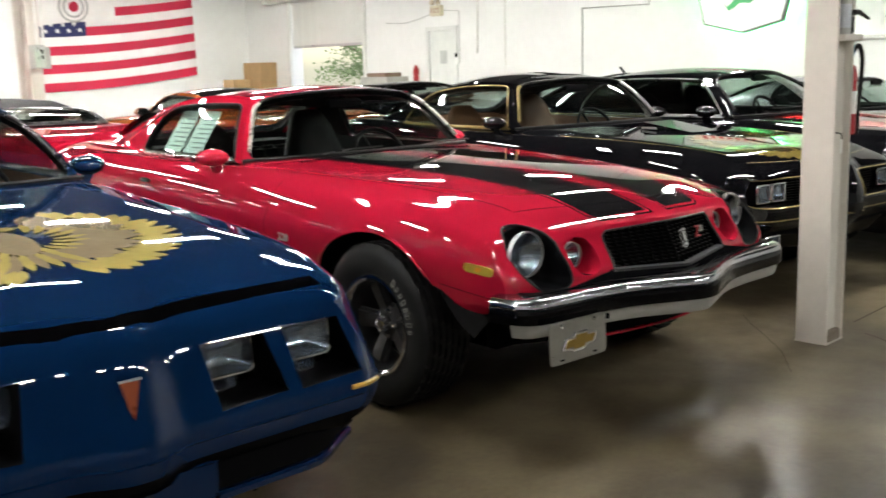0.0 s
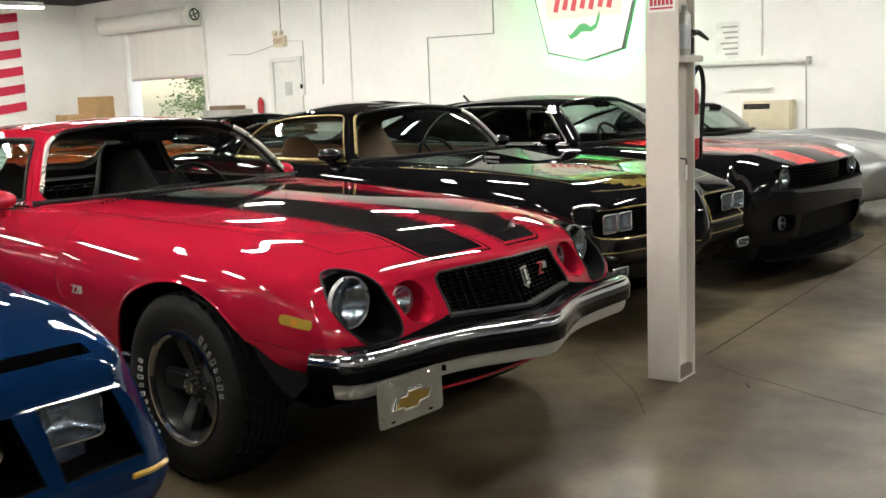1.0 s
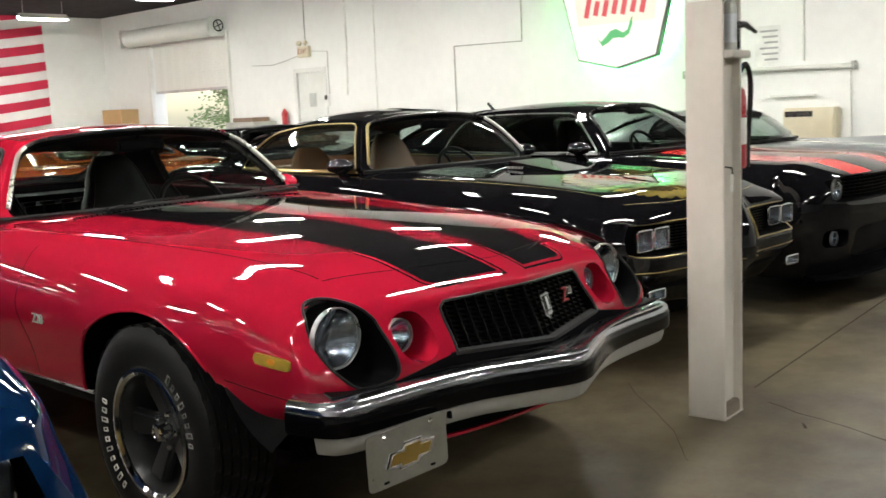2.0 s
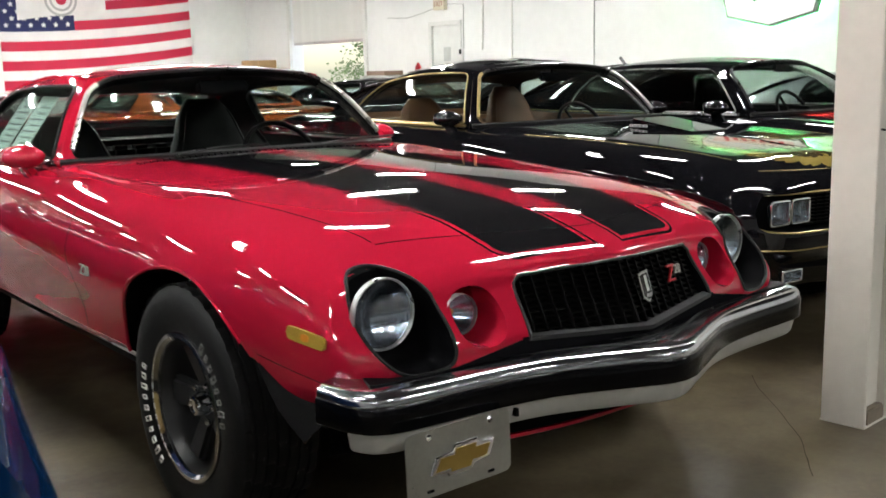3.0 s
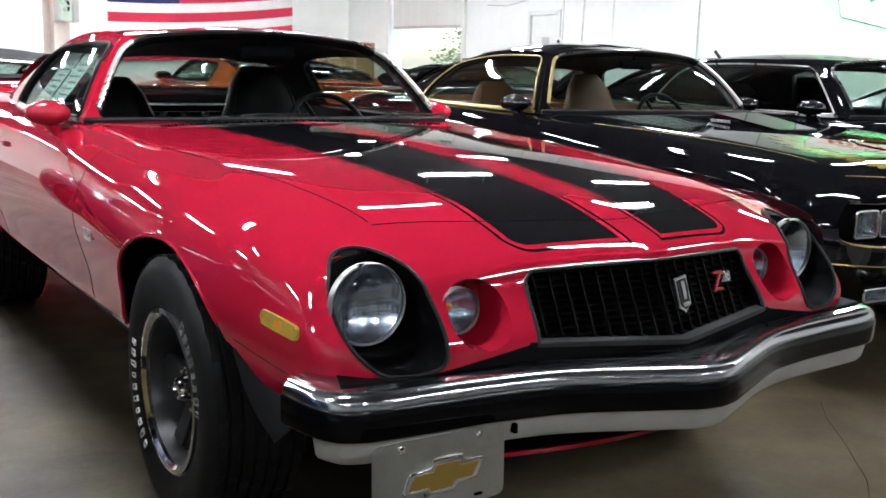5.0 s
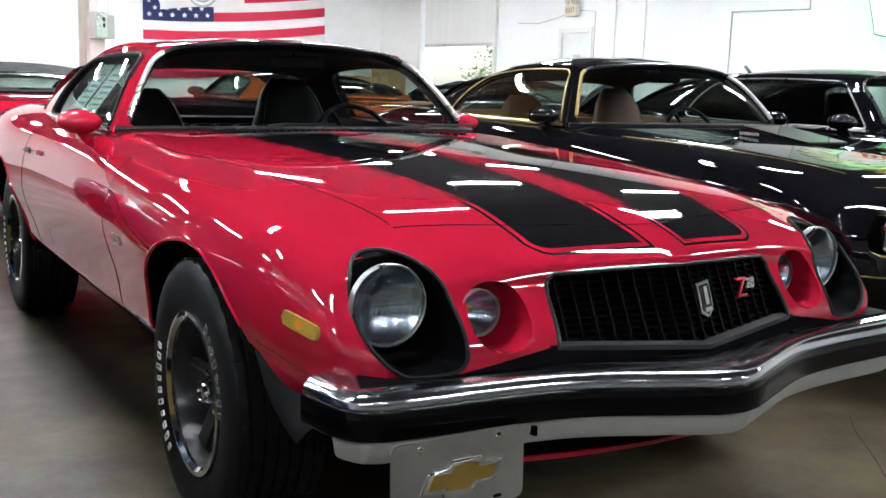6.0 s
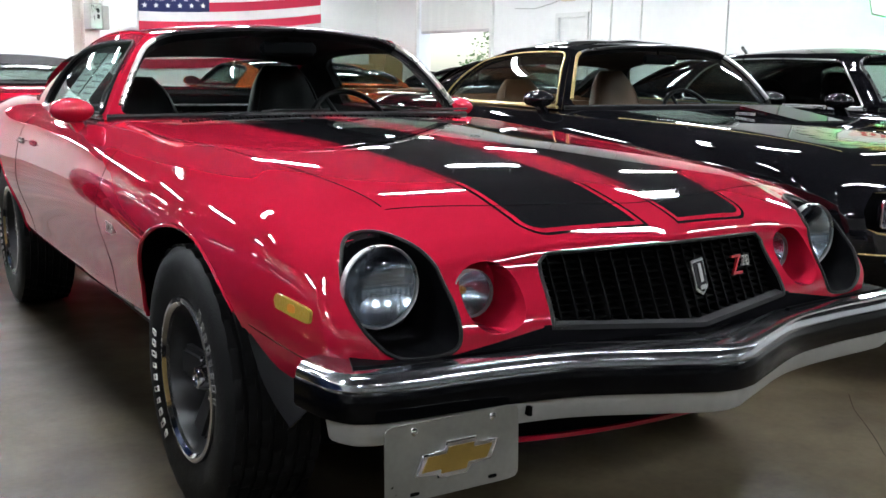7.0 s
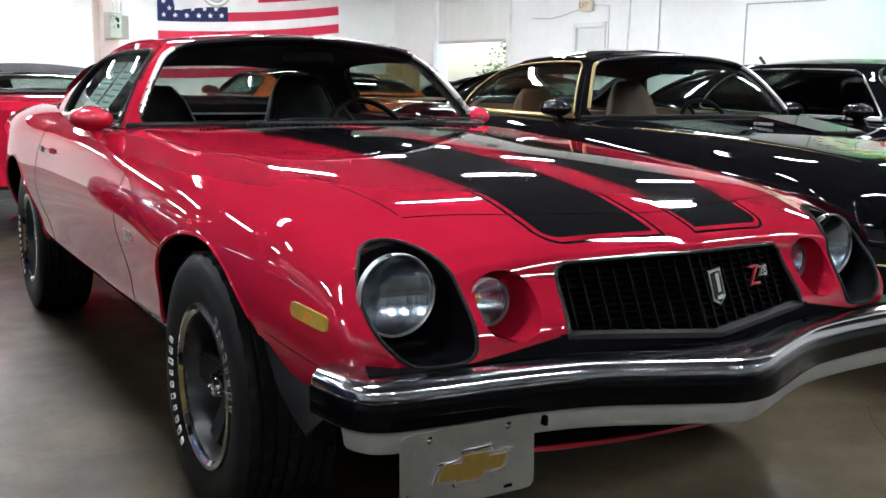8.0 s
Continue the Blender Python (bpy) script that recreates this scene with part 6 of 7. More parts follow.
def wing_decal(car, zf, size, yb, mats):
    """The spread-wing hood decal: a body, a head and two fans of plain curved feathers, each painted shape by itself."""
    decal = new("hood_decal")
    decal.parent = car
    decal["label"] = "gold spread-wing hood decal"

    def feather(x0, y0, a, ln, wd, mi, lift, bend):
        pts = []
        for k in range(18):
            t = 2 * math.pi * k / 18
            u = 0.5 + 0.5 * math.cos(t)
            v = math.sin(t) * wd * (0.30 + 0.70 * math.sin(math.pi * min(1, 0.10 + 0.72 * u)))
            py = v + bend * ln * u * u
            pts.append((x0 + u * ln * math.cos(a) - py * math.sin(a), y0 + u * ln * math.sin(a) + py * math.cos(a)))
        bm = bmesh.new()
        leaf(bm, zf, pts, lift, 0)
        part("feather", bm, mats[mi], decal)
    for s in (-1, 1):
        for n, r0, ln, wd, mi, lift in ((19, 0.32, 0.22, 0.042, 0, 0.0014), (13, 0.15, 0.27, 0.060, 1, 0.0022), (9, 0.09, 0.14, 0.020, 0, 0.0030)):
            for k in range(n):
                f = k / (n - 1)
                a = radians(-80 + 128 * f)
                rr = r0 * (1.0 + 0.25 * math.sin(math.pi * f))
                x, y = s * size * (0.05 + rr * math.cos(a)), yb + size * (rr * math.sin(a) * 1.05 + 0.10 * f)
                aa = a + radians(22 * (f - 0.2))
                feather(x, y, math.pi - aa if s < 0 else aa, size * ln * (0.85 + 0.3 * f), size * wd, mi, lift, (0.34 if k % 2 else 0.22) * s)
    bm = bmesh.new()
    leaf(bm, zf, [(size * 0.09 * math.cos(t), yb + size * (0.02 + 0.22 * math.sin(t))) for t in np.linspace(0, 2 * math.pi, 25)[:-1]], 0.0040, 0)
    part("breast", bm, mats[1], decal)
    for k in range(7):
        feather(size * (-0.07 + 0.023 * k), yb - size * 0.16, radians(-112 + 7.3 * k), size * 0.24, size * 0.022, k % 2, 0.0036, 0.0)
    bm = bmesh.new()
    leaf(bm, zf, [(size * (0.045 + 0.055 * math.cos(t)), yb + size * (0.27 + 0.04 * math.sin(t))) for t in np.linspace(0, 2 * math.pi, 17)[:-1]], 0.0046, 0)
    part("head", bm, mats[0], decal)
    feather(size * 0.08, yb + size * 0.28, radians(-15), size * 0.09, size * 0.012, 0, 0.0050, 0.1)
    return decal


def rect_lamp(car, x, y, z, w, h, yaw=0.0, name="headlight"):
    """A rectangular sealed beam with a fluted glass."""
    t = new(name)
    t.parent = car
    t.matrix_basis = facing(x, y, z, yaw)
    part("lens", prism(bmesh.new(), egg(w / 2 * 0.94, h / 2 * 0.92, 9, 40), 0.008, pose(0, 0, 0.012), bevel=0.003), LENS, t, "clear fluted lamp glass").visible_shadow = False
    bm = bmesh.new()
    pts = egg(w / 2 * 0.92, h / 2 * 0.9, 8, 40)
    a = [bm.verts.new((px, pz, 0.010)) for px, pz in pts]
    b = [bm.verts.new((px * 0.72, pz * 0.72, -0.02)) for px, pz in pts]
    c = [bm.verts.new((px * 0.25, pz * 0.25, -0.035)) for px, pz in pts]
    for p, q in ((a, b), (b, c)):
        for k in range(40):
            bm.faces.new((p[k], p[(k + 1) % 40], q[(k + 1) % 40], q[k]))
    bm.faces.new(c)
    part("bowl", bm, FLUTED, t)
    bm = bmesh.new()
    tube(bm, [(px * 1.05, pz * 1.05, 0.014) for px, pz in pts], 0.005, 6, closed=True)
    part("ring", bm, CHROME, t)
    bm = bmesh.new()
    for k in range(9):
        xx = -w * 0.4 + w * 0.8 * k / 8
        box(bm, xx - 0.0015, xx + 0.0015, -h * 0.4, h * 0.4, 0.006, 0.010)
    part("flutes", bm, LENS, t).visible_shadow = False
    return t


gold = thing("coupe", "glossy black seventies coupe with gold pinstripes and tan seats", "car", pose(2.395, 0.51, 0, 0, 0, -3.7))
body = hull(F_Y, B_C, beak_warp)
G_TOP, G_SIDE, G_FACE = top_of(body), side_of(body), front_of(body)
cut = bmesh.new()
wells(cut)
box(cut, -0.67, 0.67, 1.06, 2.95, 0.42, 1.3, mi=2)
NOSTRIL = egg(0.325, 0.078, 7, 48)
for s in (-1, 1):
    prism(cut, NOSTRIL, 0.5, facing(s * 0.425, -0.80, 0.655), mi=3)
    prism(cut, egg(0.28, 0.035, 6, 40), 0.5, facing(s * 0.43, -0.84, 0.40), mi=3)
carve("body", body, (BLACK_PAINT, UNDERCOAT, TAN_VINYL, BLACK_MATT), cut, gold)
g = dict(F_GLASS, frame=GOLD, belt_trim=GOLD, screen_trim=GOLD, screen_trim_far=ALU, door=(1.17, 2.50, 2.28), glass_top=0.92, rear_bend=(0.07, 0.16), bend=(0.055, 0.17), seal=0.0045)
greenhouse(gold, g, BLACK_PAINT, GLASS, BLACK_TRIM, TAN_VINYL)
cabin(gold, TAN_VINYL)
for y in (-0.035, 2.755):
    for s in (-1, 1):
        wheel(gold, s * 0.845, y, 0.33, 0.33, 0.23, 0.19, "plain", GOLD)
for s in (-1, 1):
    door_mirror(gold, s * 0.83, 1.25, 1.0, BLACK_PAINT)
    bm = bmesh.new()
    tube(bm, [(s * 0.425 + px, G_FACE(s * 0.425 + px * 1.03, 0.655 + pz * 1.12) - 0.002, 0.655 + pz) for px, pz in NOSTRIL], 0.0045, 6, closed=True)
    part("nostril_trim", bm, GOLD, gold, "gold trim round the lamp opening")
    for x in (0.53, 0.665):
        rect_lamp(gold, s * x, -0.845, 0.657, 0.125, 0.105)
    bm = bmesh.new()
    for k in range(9):
        slab(bm, lambda u, v, k=k, s=s: (s * (0.12 + 0.34 * u), -0.885 + 0.05 * u + 0.03 * v, 0.592 + 0.015 * k), 4, 1, 0.003)
    for k in range(8):
        slab(bm, lambda u, v, k=k, s=s: (s * (0.12 + 0.045 * k), -0.88 + 0.007 * k + 0.03 * v, 0.585 + 0.14 * u), 2, 1, 0.003)
    part("grille", bm, GRILLE_BLACK, gold)
    bm = bmesh.new()
    tube(bm, [(x * s, G_FACE(x * s, 0.50) - 0.003, 0.505) for x in np.linspace(0.05, 0.76, 20)], 0.003, 6)
    part("bumper_line", bm, GOLD, gold, "gold pinstripe along the bumper")
    bm = bmesh.new()
    tube(bm, [(G_SIDE(y, 0.60, s) + s * 0.001, y, 0.60 + 0.012 * y) for y in np.linspace(-0.55, 3.2, 30)], 0.003, 5)
    part("side_pinstripe", bm, GOLD, gold)
    rect_lamp(gold, s * 0.64, -0.895, 0.40, 0.13, 0.05, name="turn_signal")
wing_decal(gold, G_TOP, 0.74, -0.42, (FEATHER_DARK, FEATHER_DIM))
bm = bmesh.new()                                    # shaker scoop: a low box, open to the rear, falling to the front
vs = box(bm, -0.18, 0.18, 0.06, 0.52, 0.82, 0.992, 0.03, seg=3)
for v in vs:
    f = (0.52 - v.co.y) / 0.46
    if v.co.z > 0.9:
        v.co.z -= 0.065 * f * f
    v.co.x *= 1 - 0.14 * f
part("hood_scoop", bm, BLACK_PAINT, gold, "low black box-shaped hood scoop")
part("scoop_mouth", boxed(-0.15, 0.15, 0.515, 0.523, 0.925, 0.978, 0.003), BLACK_MATT, gold)
for k in range(5):
    part("scoop_letter", boxed(-0.1805, -0.170, 0.36 + 0.026 * k, 0.377 + 0.026 * k, 0.948, 0.961), BADGE_METAL, gold)
bm = bmesh.new()
he = [(0.60, -0.55), (0.62, -0.25), (0.66, 0.10), (0.705, 0.45), (0.742, 0.72)]
for s in (-1, 1):
    groove(bm, G_TOP, [(s * (a[0] + (b[0] - a[0]) * k / 10), a[1] + (b[1] - a[1]) * k / 10) for a, b in zip(he, he[1:]) for k in range(10)], 0.006)
groove(bm, G_TOP, [(x, -0.80 + 0.30 * x * x) for x in np.linspace(-0.6, 0.6, 40)], 0.007)
part("hood_gap", bm, GOLD, gold)
ROOF_GLASS = mat("dark_roof_glass", (0.01, 0.011, 0.012), 0.08, vary=0, coat=1.0)
for s in (-1, 1):                                    # lift-out roof panels
    bm = bmesh.new()
    slab(bm, lambda u, v, s=s: (s * (0.07 + 0.44 * u), 1.53 + 0.62 * v, 1.337 - 0.055 * u * u - 0.06 * (v - 0.45) ** 2 * 1.2), 8, 8, 0.006 * s)
    part("roof_panel", bm, ROOF_GLASS, gold, "dark lift-out roof glass")

# ---- blue coupe with the covered nose ----
def blue_warp(x, y, z):
    w = step(-0.35, -0.93, y)
    lean = smooth_curve([0.22, 0.34, 0.40, 0.46, 0.52, 0.72, 0.78], [0.04, -0.06, -0.09, -0.095, -0.075, 0.0, 0.05])(z)
    ax = abs(x)
    v = 0.05 * step(0.03, 0.16, ax) + 0.05 * ax + 0.07 * step(0.74, 0.92, ax)
    if y < 0:
        y += w * (v + lean - 0.05)
    if y > 3.4:
        y -= 0.12 * step(3.4, 3.85, y) * (x / 0.8) ** 2
    return y


def two_tone(name, base, low, z0):
    """Gloss paint above a height; near-black below, part black chin, part painted-in shade."""
    m = bpy.data.materials.new(name)
    m.use_nodes = True
    nt = m.node_tree
    b = nt.nodes["Principled BSDF"]
    b.inputs["Roughness"].default_value, b.inputs["Coat Roughness"].default_value, b.inputs["Specular IOR Level"].default_value = 0.3, 0.03, 0.0
    op = tool(nt)
    tc, sp = nt.nodes.new("ShaderNodeTexCoord"), nt.nodes.new("ShaderNodeSeparateXYZ")
    nt.links.new(tc.outputs["Object"], sp.inputs[0])
    k = op("MULTIPLY", op("LESS_THAN", sp.outputs[2], z0), op("LESS_THAN", sp.outputs[1], -0.45))
    mix = nt.nodes.new("ShaderNodeMix")
    mix.data_type = "RGBA"
    nt.links.new(k, mix.inputs[0])
    mix.inputs[6].default_value, mix.inputs[7].default_value = (*base, 1), (*low, 1)
    nt.links.new(mix.outputs[2], b.inputs["Base Color"])
    nt.links.new(op("MULTIPLY_ADD", k, -0.6, 0.78), b.inputs["Coat Weight"])
    return m


blue = thing("coupe", "dark blue coupe with gold hood decal and square lamps", "car", pose(-2.33, -0.02, 0, 0, 0, 0))
U_C = dict(B_C)
U_C["xm"] = [0.73, 0.815, 0.850, 0.878, 0.89] + F_C["xm"][5:]
U_C["xs"] = [0.70, 0.785, 0.815, 0.838, 0.845] + F_C["xs"][5:]
U_C["xl"] = [0.83, 0.868, 0.880, 0.885, 0.880] + F_C["xl"][5:]
U_C["xf"] = [0.62, 0.66, 0.67, 0.675, 0.68] + F_C["xf"][5:]
U_C["zb"] = [z + 0.045 * (k < 4) for k, z in enumerate(B_C["zb"])]
U_C["zc"] = [0.765, 0.795, 0.822, 0.862, 0.920, 0.950] + B_C["zc"][6:]
body = hull(F_Y, U_C, blue_warp)
U_TOP, U_SIDE, U_FACE = top_of(body), side_of(body), front_of(body)
cut = bmesh.new()
wells(cut)
box(cut, -0.67, 0.67, 1.06, 2.95, 0.42, 1.3, mi=2)
for s in (-1, 1):
    for x in (0.36, 0.625):
        prism(cut, [(s * px, pz) for px, pz in ((-0.122, 0.088), (0.080, 0.082), (0.125, -0.085), (-0.095, -0.092))][::s], 0.5, facing(s * x, -0.80, 0.592), mi=3)
sweep(cut, [(x, -0.865 + 0.10 * abs(x) ** 2.2 - 0.05 * math.exp(-(x / 0.12) ** 2), 0.725) for x in np.linspace(-0.70, 0.70, 41)], [(-0.022, 0.0), (0.022, 0.0), (0.022, 0.3), (-0.022, 0.3)], mi=3)
carve("body", body, (two_tone("blue_paint_dark_chin", (0.001, 0.012, 0.044), (0.0025, 0.0025, 0.003), 0.392), UNDERCOAT, TAN_VINYL, BLACK_MATT, BLUE_PAINT), cut, blue)
greenhouse(blue, dict(F_GLASS), BLUE_PAINT, GLASS, BLACK_TRIM, TAN_VINYL)
cabin(blue, TAN_VINYL)
for y in (-0.035, 2.755):
    for s in (-1, 1):
        wheel(blue, s * 0.845, y, 0.33, 0.33, 0.23, 0.19, "plain", GOLD)
for s in (-1, 1):
    door_mirror(blue, s * 0.83, 1.25, 1.0, BLUE_PAINT)
    for x in (0.36, 0.625):
        part("lamp_bucket", prism(bmesh.new(), egg(0.115, 0.085, 8, 40), 0.004, facing(s * x, -0.803, 0.592)), BLACK_MATT, blue)
        rect_lamp(blue, s * (x - 0.022), -0.872, 0.615, 0.185, 0.118)
        rect_lamp(blue, s * (x - 0.03), -0.85, 0.535, 0.11, 0.045, name="turn_signal")
    bm = bmesh.new()
    tube(bm, [(s * (0.70 + 0.115 * k), U_FACE(s * (0.70 + 0.115 * k), 0.466) - 0.003, 0.466) for k in np.linspace(0, 1, 8)], 0.008, 6)
    part("side_marker", bm, AMBER, blue)
wing_decal(blue, U_TOP, 0.80, -0.22, (FEATHER_GOLD, FEATHER_PALE))
bm = bmesh.new()
prism(bm, [(-0.026, 0.050), (0.026, 0.050), (0.0, -0.058)], 0.006, facing(0, U_FACE(0, 0.60) - 0.003, 0.60, 0, -8), bevel=0.002)
part("nose_emblem", bm, mat("emblem_orange", (0.30, 0.07, 0.03), 0.3, 0.3), blue, "orange-red arrow shaped nose emblem")
bm = bmesh.new()
prism(bm, [(-0.030, 0.057), (0.030, 0.057), (0.030, 0.050), (-0.030, 0.050)], 0.007, facing(0, U_FACE(0, 0.60) - 0.003, 0.60, 0, -8))
part("emblem_cap", bm, CHROME, blue)
bm = bmesh.new()                                    # black panel under the nose, painted for the dark inside the intakes
sweep(bm, [(x, -0.985 + 0.05 * abs(x) + 0.16 * step(0.55, 0.85, abs(x)), 0.28) for x in np.linspace(-0.82, 0.82, 33)], [(0.004, 0.095), (0.014, 0.085), (0.014, 0.0), (-0.02, -0.035), (-0.06, -0.035), (-0.06, 0.095)])
part("chin_panel", bm, BLACK_MATT, blue)
bm = bmesh.new()                                    # body-coloured block between the two intakes
box(bm, -0.24, 0.24, -1.012, -0.93, 0.255, 0.385, 0.018, seg=3)
part("chin_block", bm, BLUE_PAINT, blue, "dark blue block between the chin intakes")
for s in (-1, 1):
    way = [(s * x, -1.0 + 0.05 * x + 0.16 * step(0.55, 0.85, x), 0.25) for x in np.linspace(0.24, 0.80, 16)][::s]
    part("chin_lip", sweep(bmesh.new(), way, [(0.004, 0.022), (0.012, 0.016), (0.010, 0.0), (-0.05, -0.004), (-0.05, 0.022)]), BLUE_PAINT, blue, "dark blue lower chin lip")
for z, x0, nm in ((0.440, 0.74, "bumper_crease"),):
    bm = bmesh.new()
    tube(bm, [(x, U_FACE(x, z) - 0.001, z) for x in np.linspace(-x0, x0, 40)], 0.0045, 6)
    part(nm, bm, BLUE_PAINT, blue)


# ---- newer black coupe with a red hood band ----
def banded_paint(name, base, band, x0, x1, y1):
    """Gloss paint with a lengthwise band on the hood."""
    m = bpy.data.materials.new(name)
    m.use_nodes = True
    nt = m.node_tree
    b = nt.nodes["Principled BSDF"]
    b.inputs["Roughness"].default_value, b.inputs["Coat Weight"].default_value, b.inputs["Coat Roughness"].default_value = 0.3, 0.75, 0.03
    b.inputs["Specular IOR Level"].default_value = 0.0
    op = tool(nt)
    tc, sp = nt.nodes.new("ShaderNodeTexCoord"), nt.nodes.new("ShaderNodeSeparateXYZ")
    nt.links.new(tc.outputs["Object"], sp.inputs[0])
    X = op("ABSOLUTE", sp.outputs[0])
    k = op("MULTIPLY", op("GREATER_THAN", X, x0), op("LESS_THAN", X, x1))
    k = op("MULTIPLY", k, op("MULTIPLY", op("LESS_THAN", sp.outputs[1], y1), op("GREATER_THAN", sp.outputs[2], 0.80)))
    mix = nt.nodes.new("ShaderNodeMix")
    mix.data_type = "RGBA"
    nt.links.new(k, mix.inputs[0])
    mix.inputs[6].default_value, mix.inputs[7].default_value = (*base, 1), (*band, 1)
    nt.links.new(mix.outputs[2], b.inputs["Base Color"])
    return m


def soft_nose(depth, round_x, lean):
    def warp(x, y, z, y0=-0.93):
        w = step(-0.35, -0.93, y)
        if y < 0:
            y += w * (depth * (abs(x) / 0.85) ** 2 + round_x * step(0.62, 0.9, abs(x)) + smooth_curve([0.2, 0.4, 0.6, 0.9], lean)(z))
        if y > 3.4:
            y -= 0.12 * step(3.4, 3.85, y) * (x / 0.8) ** 2
        return y
    return warp


N_C = dict(
    zc=[0.78, 0.83, 0.87, 0.915, 0.985, 1.03, 1.04, 1.03, 1.08, 1.11, 1.07, 1.00],
    xf=[0.60, 0.64, 0.67, 0.70, 0.71, 0.73, 0.75, 0.78, 0.78, 0.76, 0.70, 0.62],
    zf=[0.77, 0.82, 0.865, 0.91, 0.975, 1.01, 1.02, 1.02, 1.06, 1.08, 1.04, 0.98],
    xh=[0.36, 0.38, 0.42, 0.45, 0.47, 0.48, 0.50, 0.50, 0.50, 0.50, 0.45, 0.40],
    zh=[0.775, 0.825, 0.862, 0.905, 0.97, 1.015, 1.03, 1.025, 1.075, 1.10, 1.06, 0.99],
    xs=[0.74, 0.80, 0.83, 0.86, 0.88, 0.88, 0.88, 0.89, 0.92, 0.90, 0.84, 0.76],
    zs=[0.74, 0.78, 0.82, 0.86, 0.92, 0.95, 0.96, 0.97, 1.0, 1.01, 0.98, 0.92],
    xm=[0.80, 0.86, 0.89, 0.92, 0.95, 0.94, 0.93, 0.93, 0.96, 0.93, 0.88, 0.82],
    zm=[0.60, 0.60, 0.60, 0.62, 0.68, 0.68, 0.66, 0.66, 0.70, 0.70, 0.70, 0.70],
    xl=[0.78, 0.84, 0.87, 0.90, 0.92, 0.91, 0.90, 0.90, 0.92, 0.90, 0.86, 0.80],
    zl=[0.38, 0.36, 0.35, 0.35, 0.36, 0.36, 0.36, 0.36, 0.38, 0.42, 0.46, 0.48],
    xb=[0.74, 0.80, 0.83, 0.85, 0.86, 0.86, 0.86, 0.86, 0.86, 0.84, 0.80, 0.74],
    zb=[0.18, 0.17, 0.17, 0.17, 0.18, 0.18, 0.18, 0.18, 0.20, 0.24, 0.30, 0.34])
for k in ("zc", "zf", "zh", "zs"):                  # a low beltline
    N_C[k] = [z - 0.03 for z in N_C[k][:4]] + [z - 0.075 for z in N_C[k][4:]]
N_GLASS = dict(wl=(0.77, 0.50, 0.74, 0.955, 0.945), wu=(0.52, 1.05, 1.16, 1.300, 1.252), ru=(0.53, 2.36, 2.38, 1.285, 1.235),
               rl=(0.62, 3.15, 3.08, 1.035, 1.025), belt=(0.82, 0.945), door=(0.80, 2.32, 2.18), dome=0.035, side_pane=SMOKED, far_pane=GLASS, glass_top=0.90, frame=ALU, seal=0.005)
NEW_BLACK = banded_paint("black_paint_banded", (0.004, 0.004, 0.005), (0.50, 0.03, 0.03), 0.20, 0.46, 1.2)
late = thing("coupe", "modern black coupe with a broad red hood stripe", "car", pose(4.42, 0.48, 0))
body = hull(F_Y, N_C, soft_nose(0.09, 0.10, [0.06, -0.02, -0.03, 0.0]))
L_TOP, L_SIDE, L_FACE = top_of(body), side_of(body), front_of(body)
cut = bmesh.new()
wells(cut, 0.40, 0.36, 0.0, 2.85)
box(cut, -0.67, 0.67, 0.72, 2.95, 0.42, 1.5, mi=2)
prism(cut, egg(0.74, 0.075, 9, 48), 0.5, facing(0, -0.78, 0.715), mi=3)
prism(cut, egg(0.55, 0.10, 6, 48), 0.5, facing(0, -0.86, 0.38), mi=3)
for s in (-1, 1):
    prism(cut, egg(0.085, 0.06, 3, 32), 0.5, facing(s * 0.70, -0.80, 0.42), mi=3)
carve("body", body, (NEW_BLACK, UNDERCOAT, BLACK_VINYL, BLACK_MATT), cut, late)
greenhouse(late, N_GLASS, BLACK_PAINT, GLASS, BLACK_TRIM, BLACK_VINYL)
cabin(late, BLACK_VINYL, y=1.25, z=0.44, dash_y=0.78)
for y in (0.0, 2.85):
    for s in (-1, 1):
        wheel(late, s * 0.93, y, 0.36, 0.36, 0.25, 0.25, "plain", RIM_GREY)
for s in (-1, 1):
    door_mirror(late, s * 1.0, 0.83, 1.0, BLACK_PAINT)
    round_lamp(late, s * 0.615, -0.825, 0.715, 0.066)
    round_lamp(late, s * 0.70, -0.845, 0.42, 0.045, "fog_lamp")
    bm = bmesh.new()
    tube(bm, [(L_SIDE(y, 0.62, s) + s * 0.002, y, 0.62) for y in np.linspace(-0.62, -0.45, 5)], 0.012, 6)
    part("side_marker", bm, mat("marker_orange", (0.6, 0.10, 0.02), 0.3), late, "orange side marker lamp")
    bm = bmesh.new()
    tube(bm, [(s * 0.835, y, 0.950) for y in np.linspace(0.80, 2.35, 14)], 0.006, 6)
    part("belt_line", bm, ALU, late)
bm = bmesh.new()
for k in range(6):
    slab(bm, lambda u, v, k=k: (-0.50 + 1.0 * u, -0.86 + 0.03 * v + 0.08 * (2 * u - 1) ** 2, 0.66 + 0.022 * k), 10, 1, 0.004)
for k in range(19):
    slab(bm, lambda u, v, k=k: (-0.49 + 0.0544 * k, -0.855 + 0.03 * v + 0.08 * (k / 9 - 1) ** 2, 0.645 + 0.14 * u), 2, 1, 0.004)
part("grille", bm, GRILLE_BLACK, late, "black mesh grille")
bm = bmesh.new()
tube(bm, [(0.0, 2.45, 1.28), (0.0, 2.52, 1.345)], 0.012, 6)
part("antenna", bm, BLACK_TRIM, late)
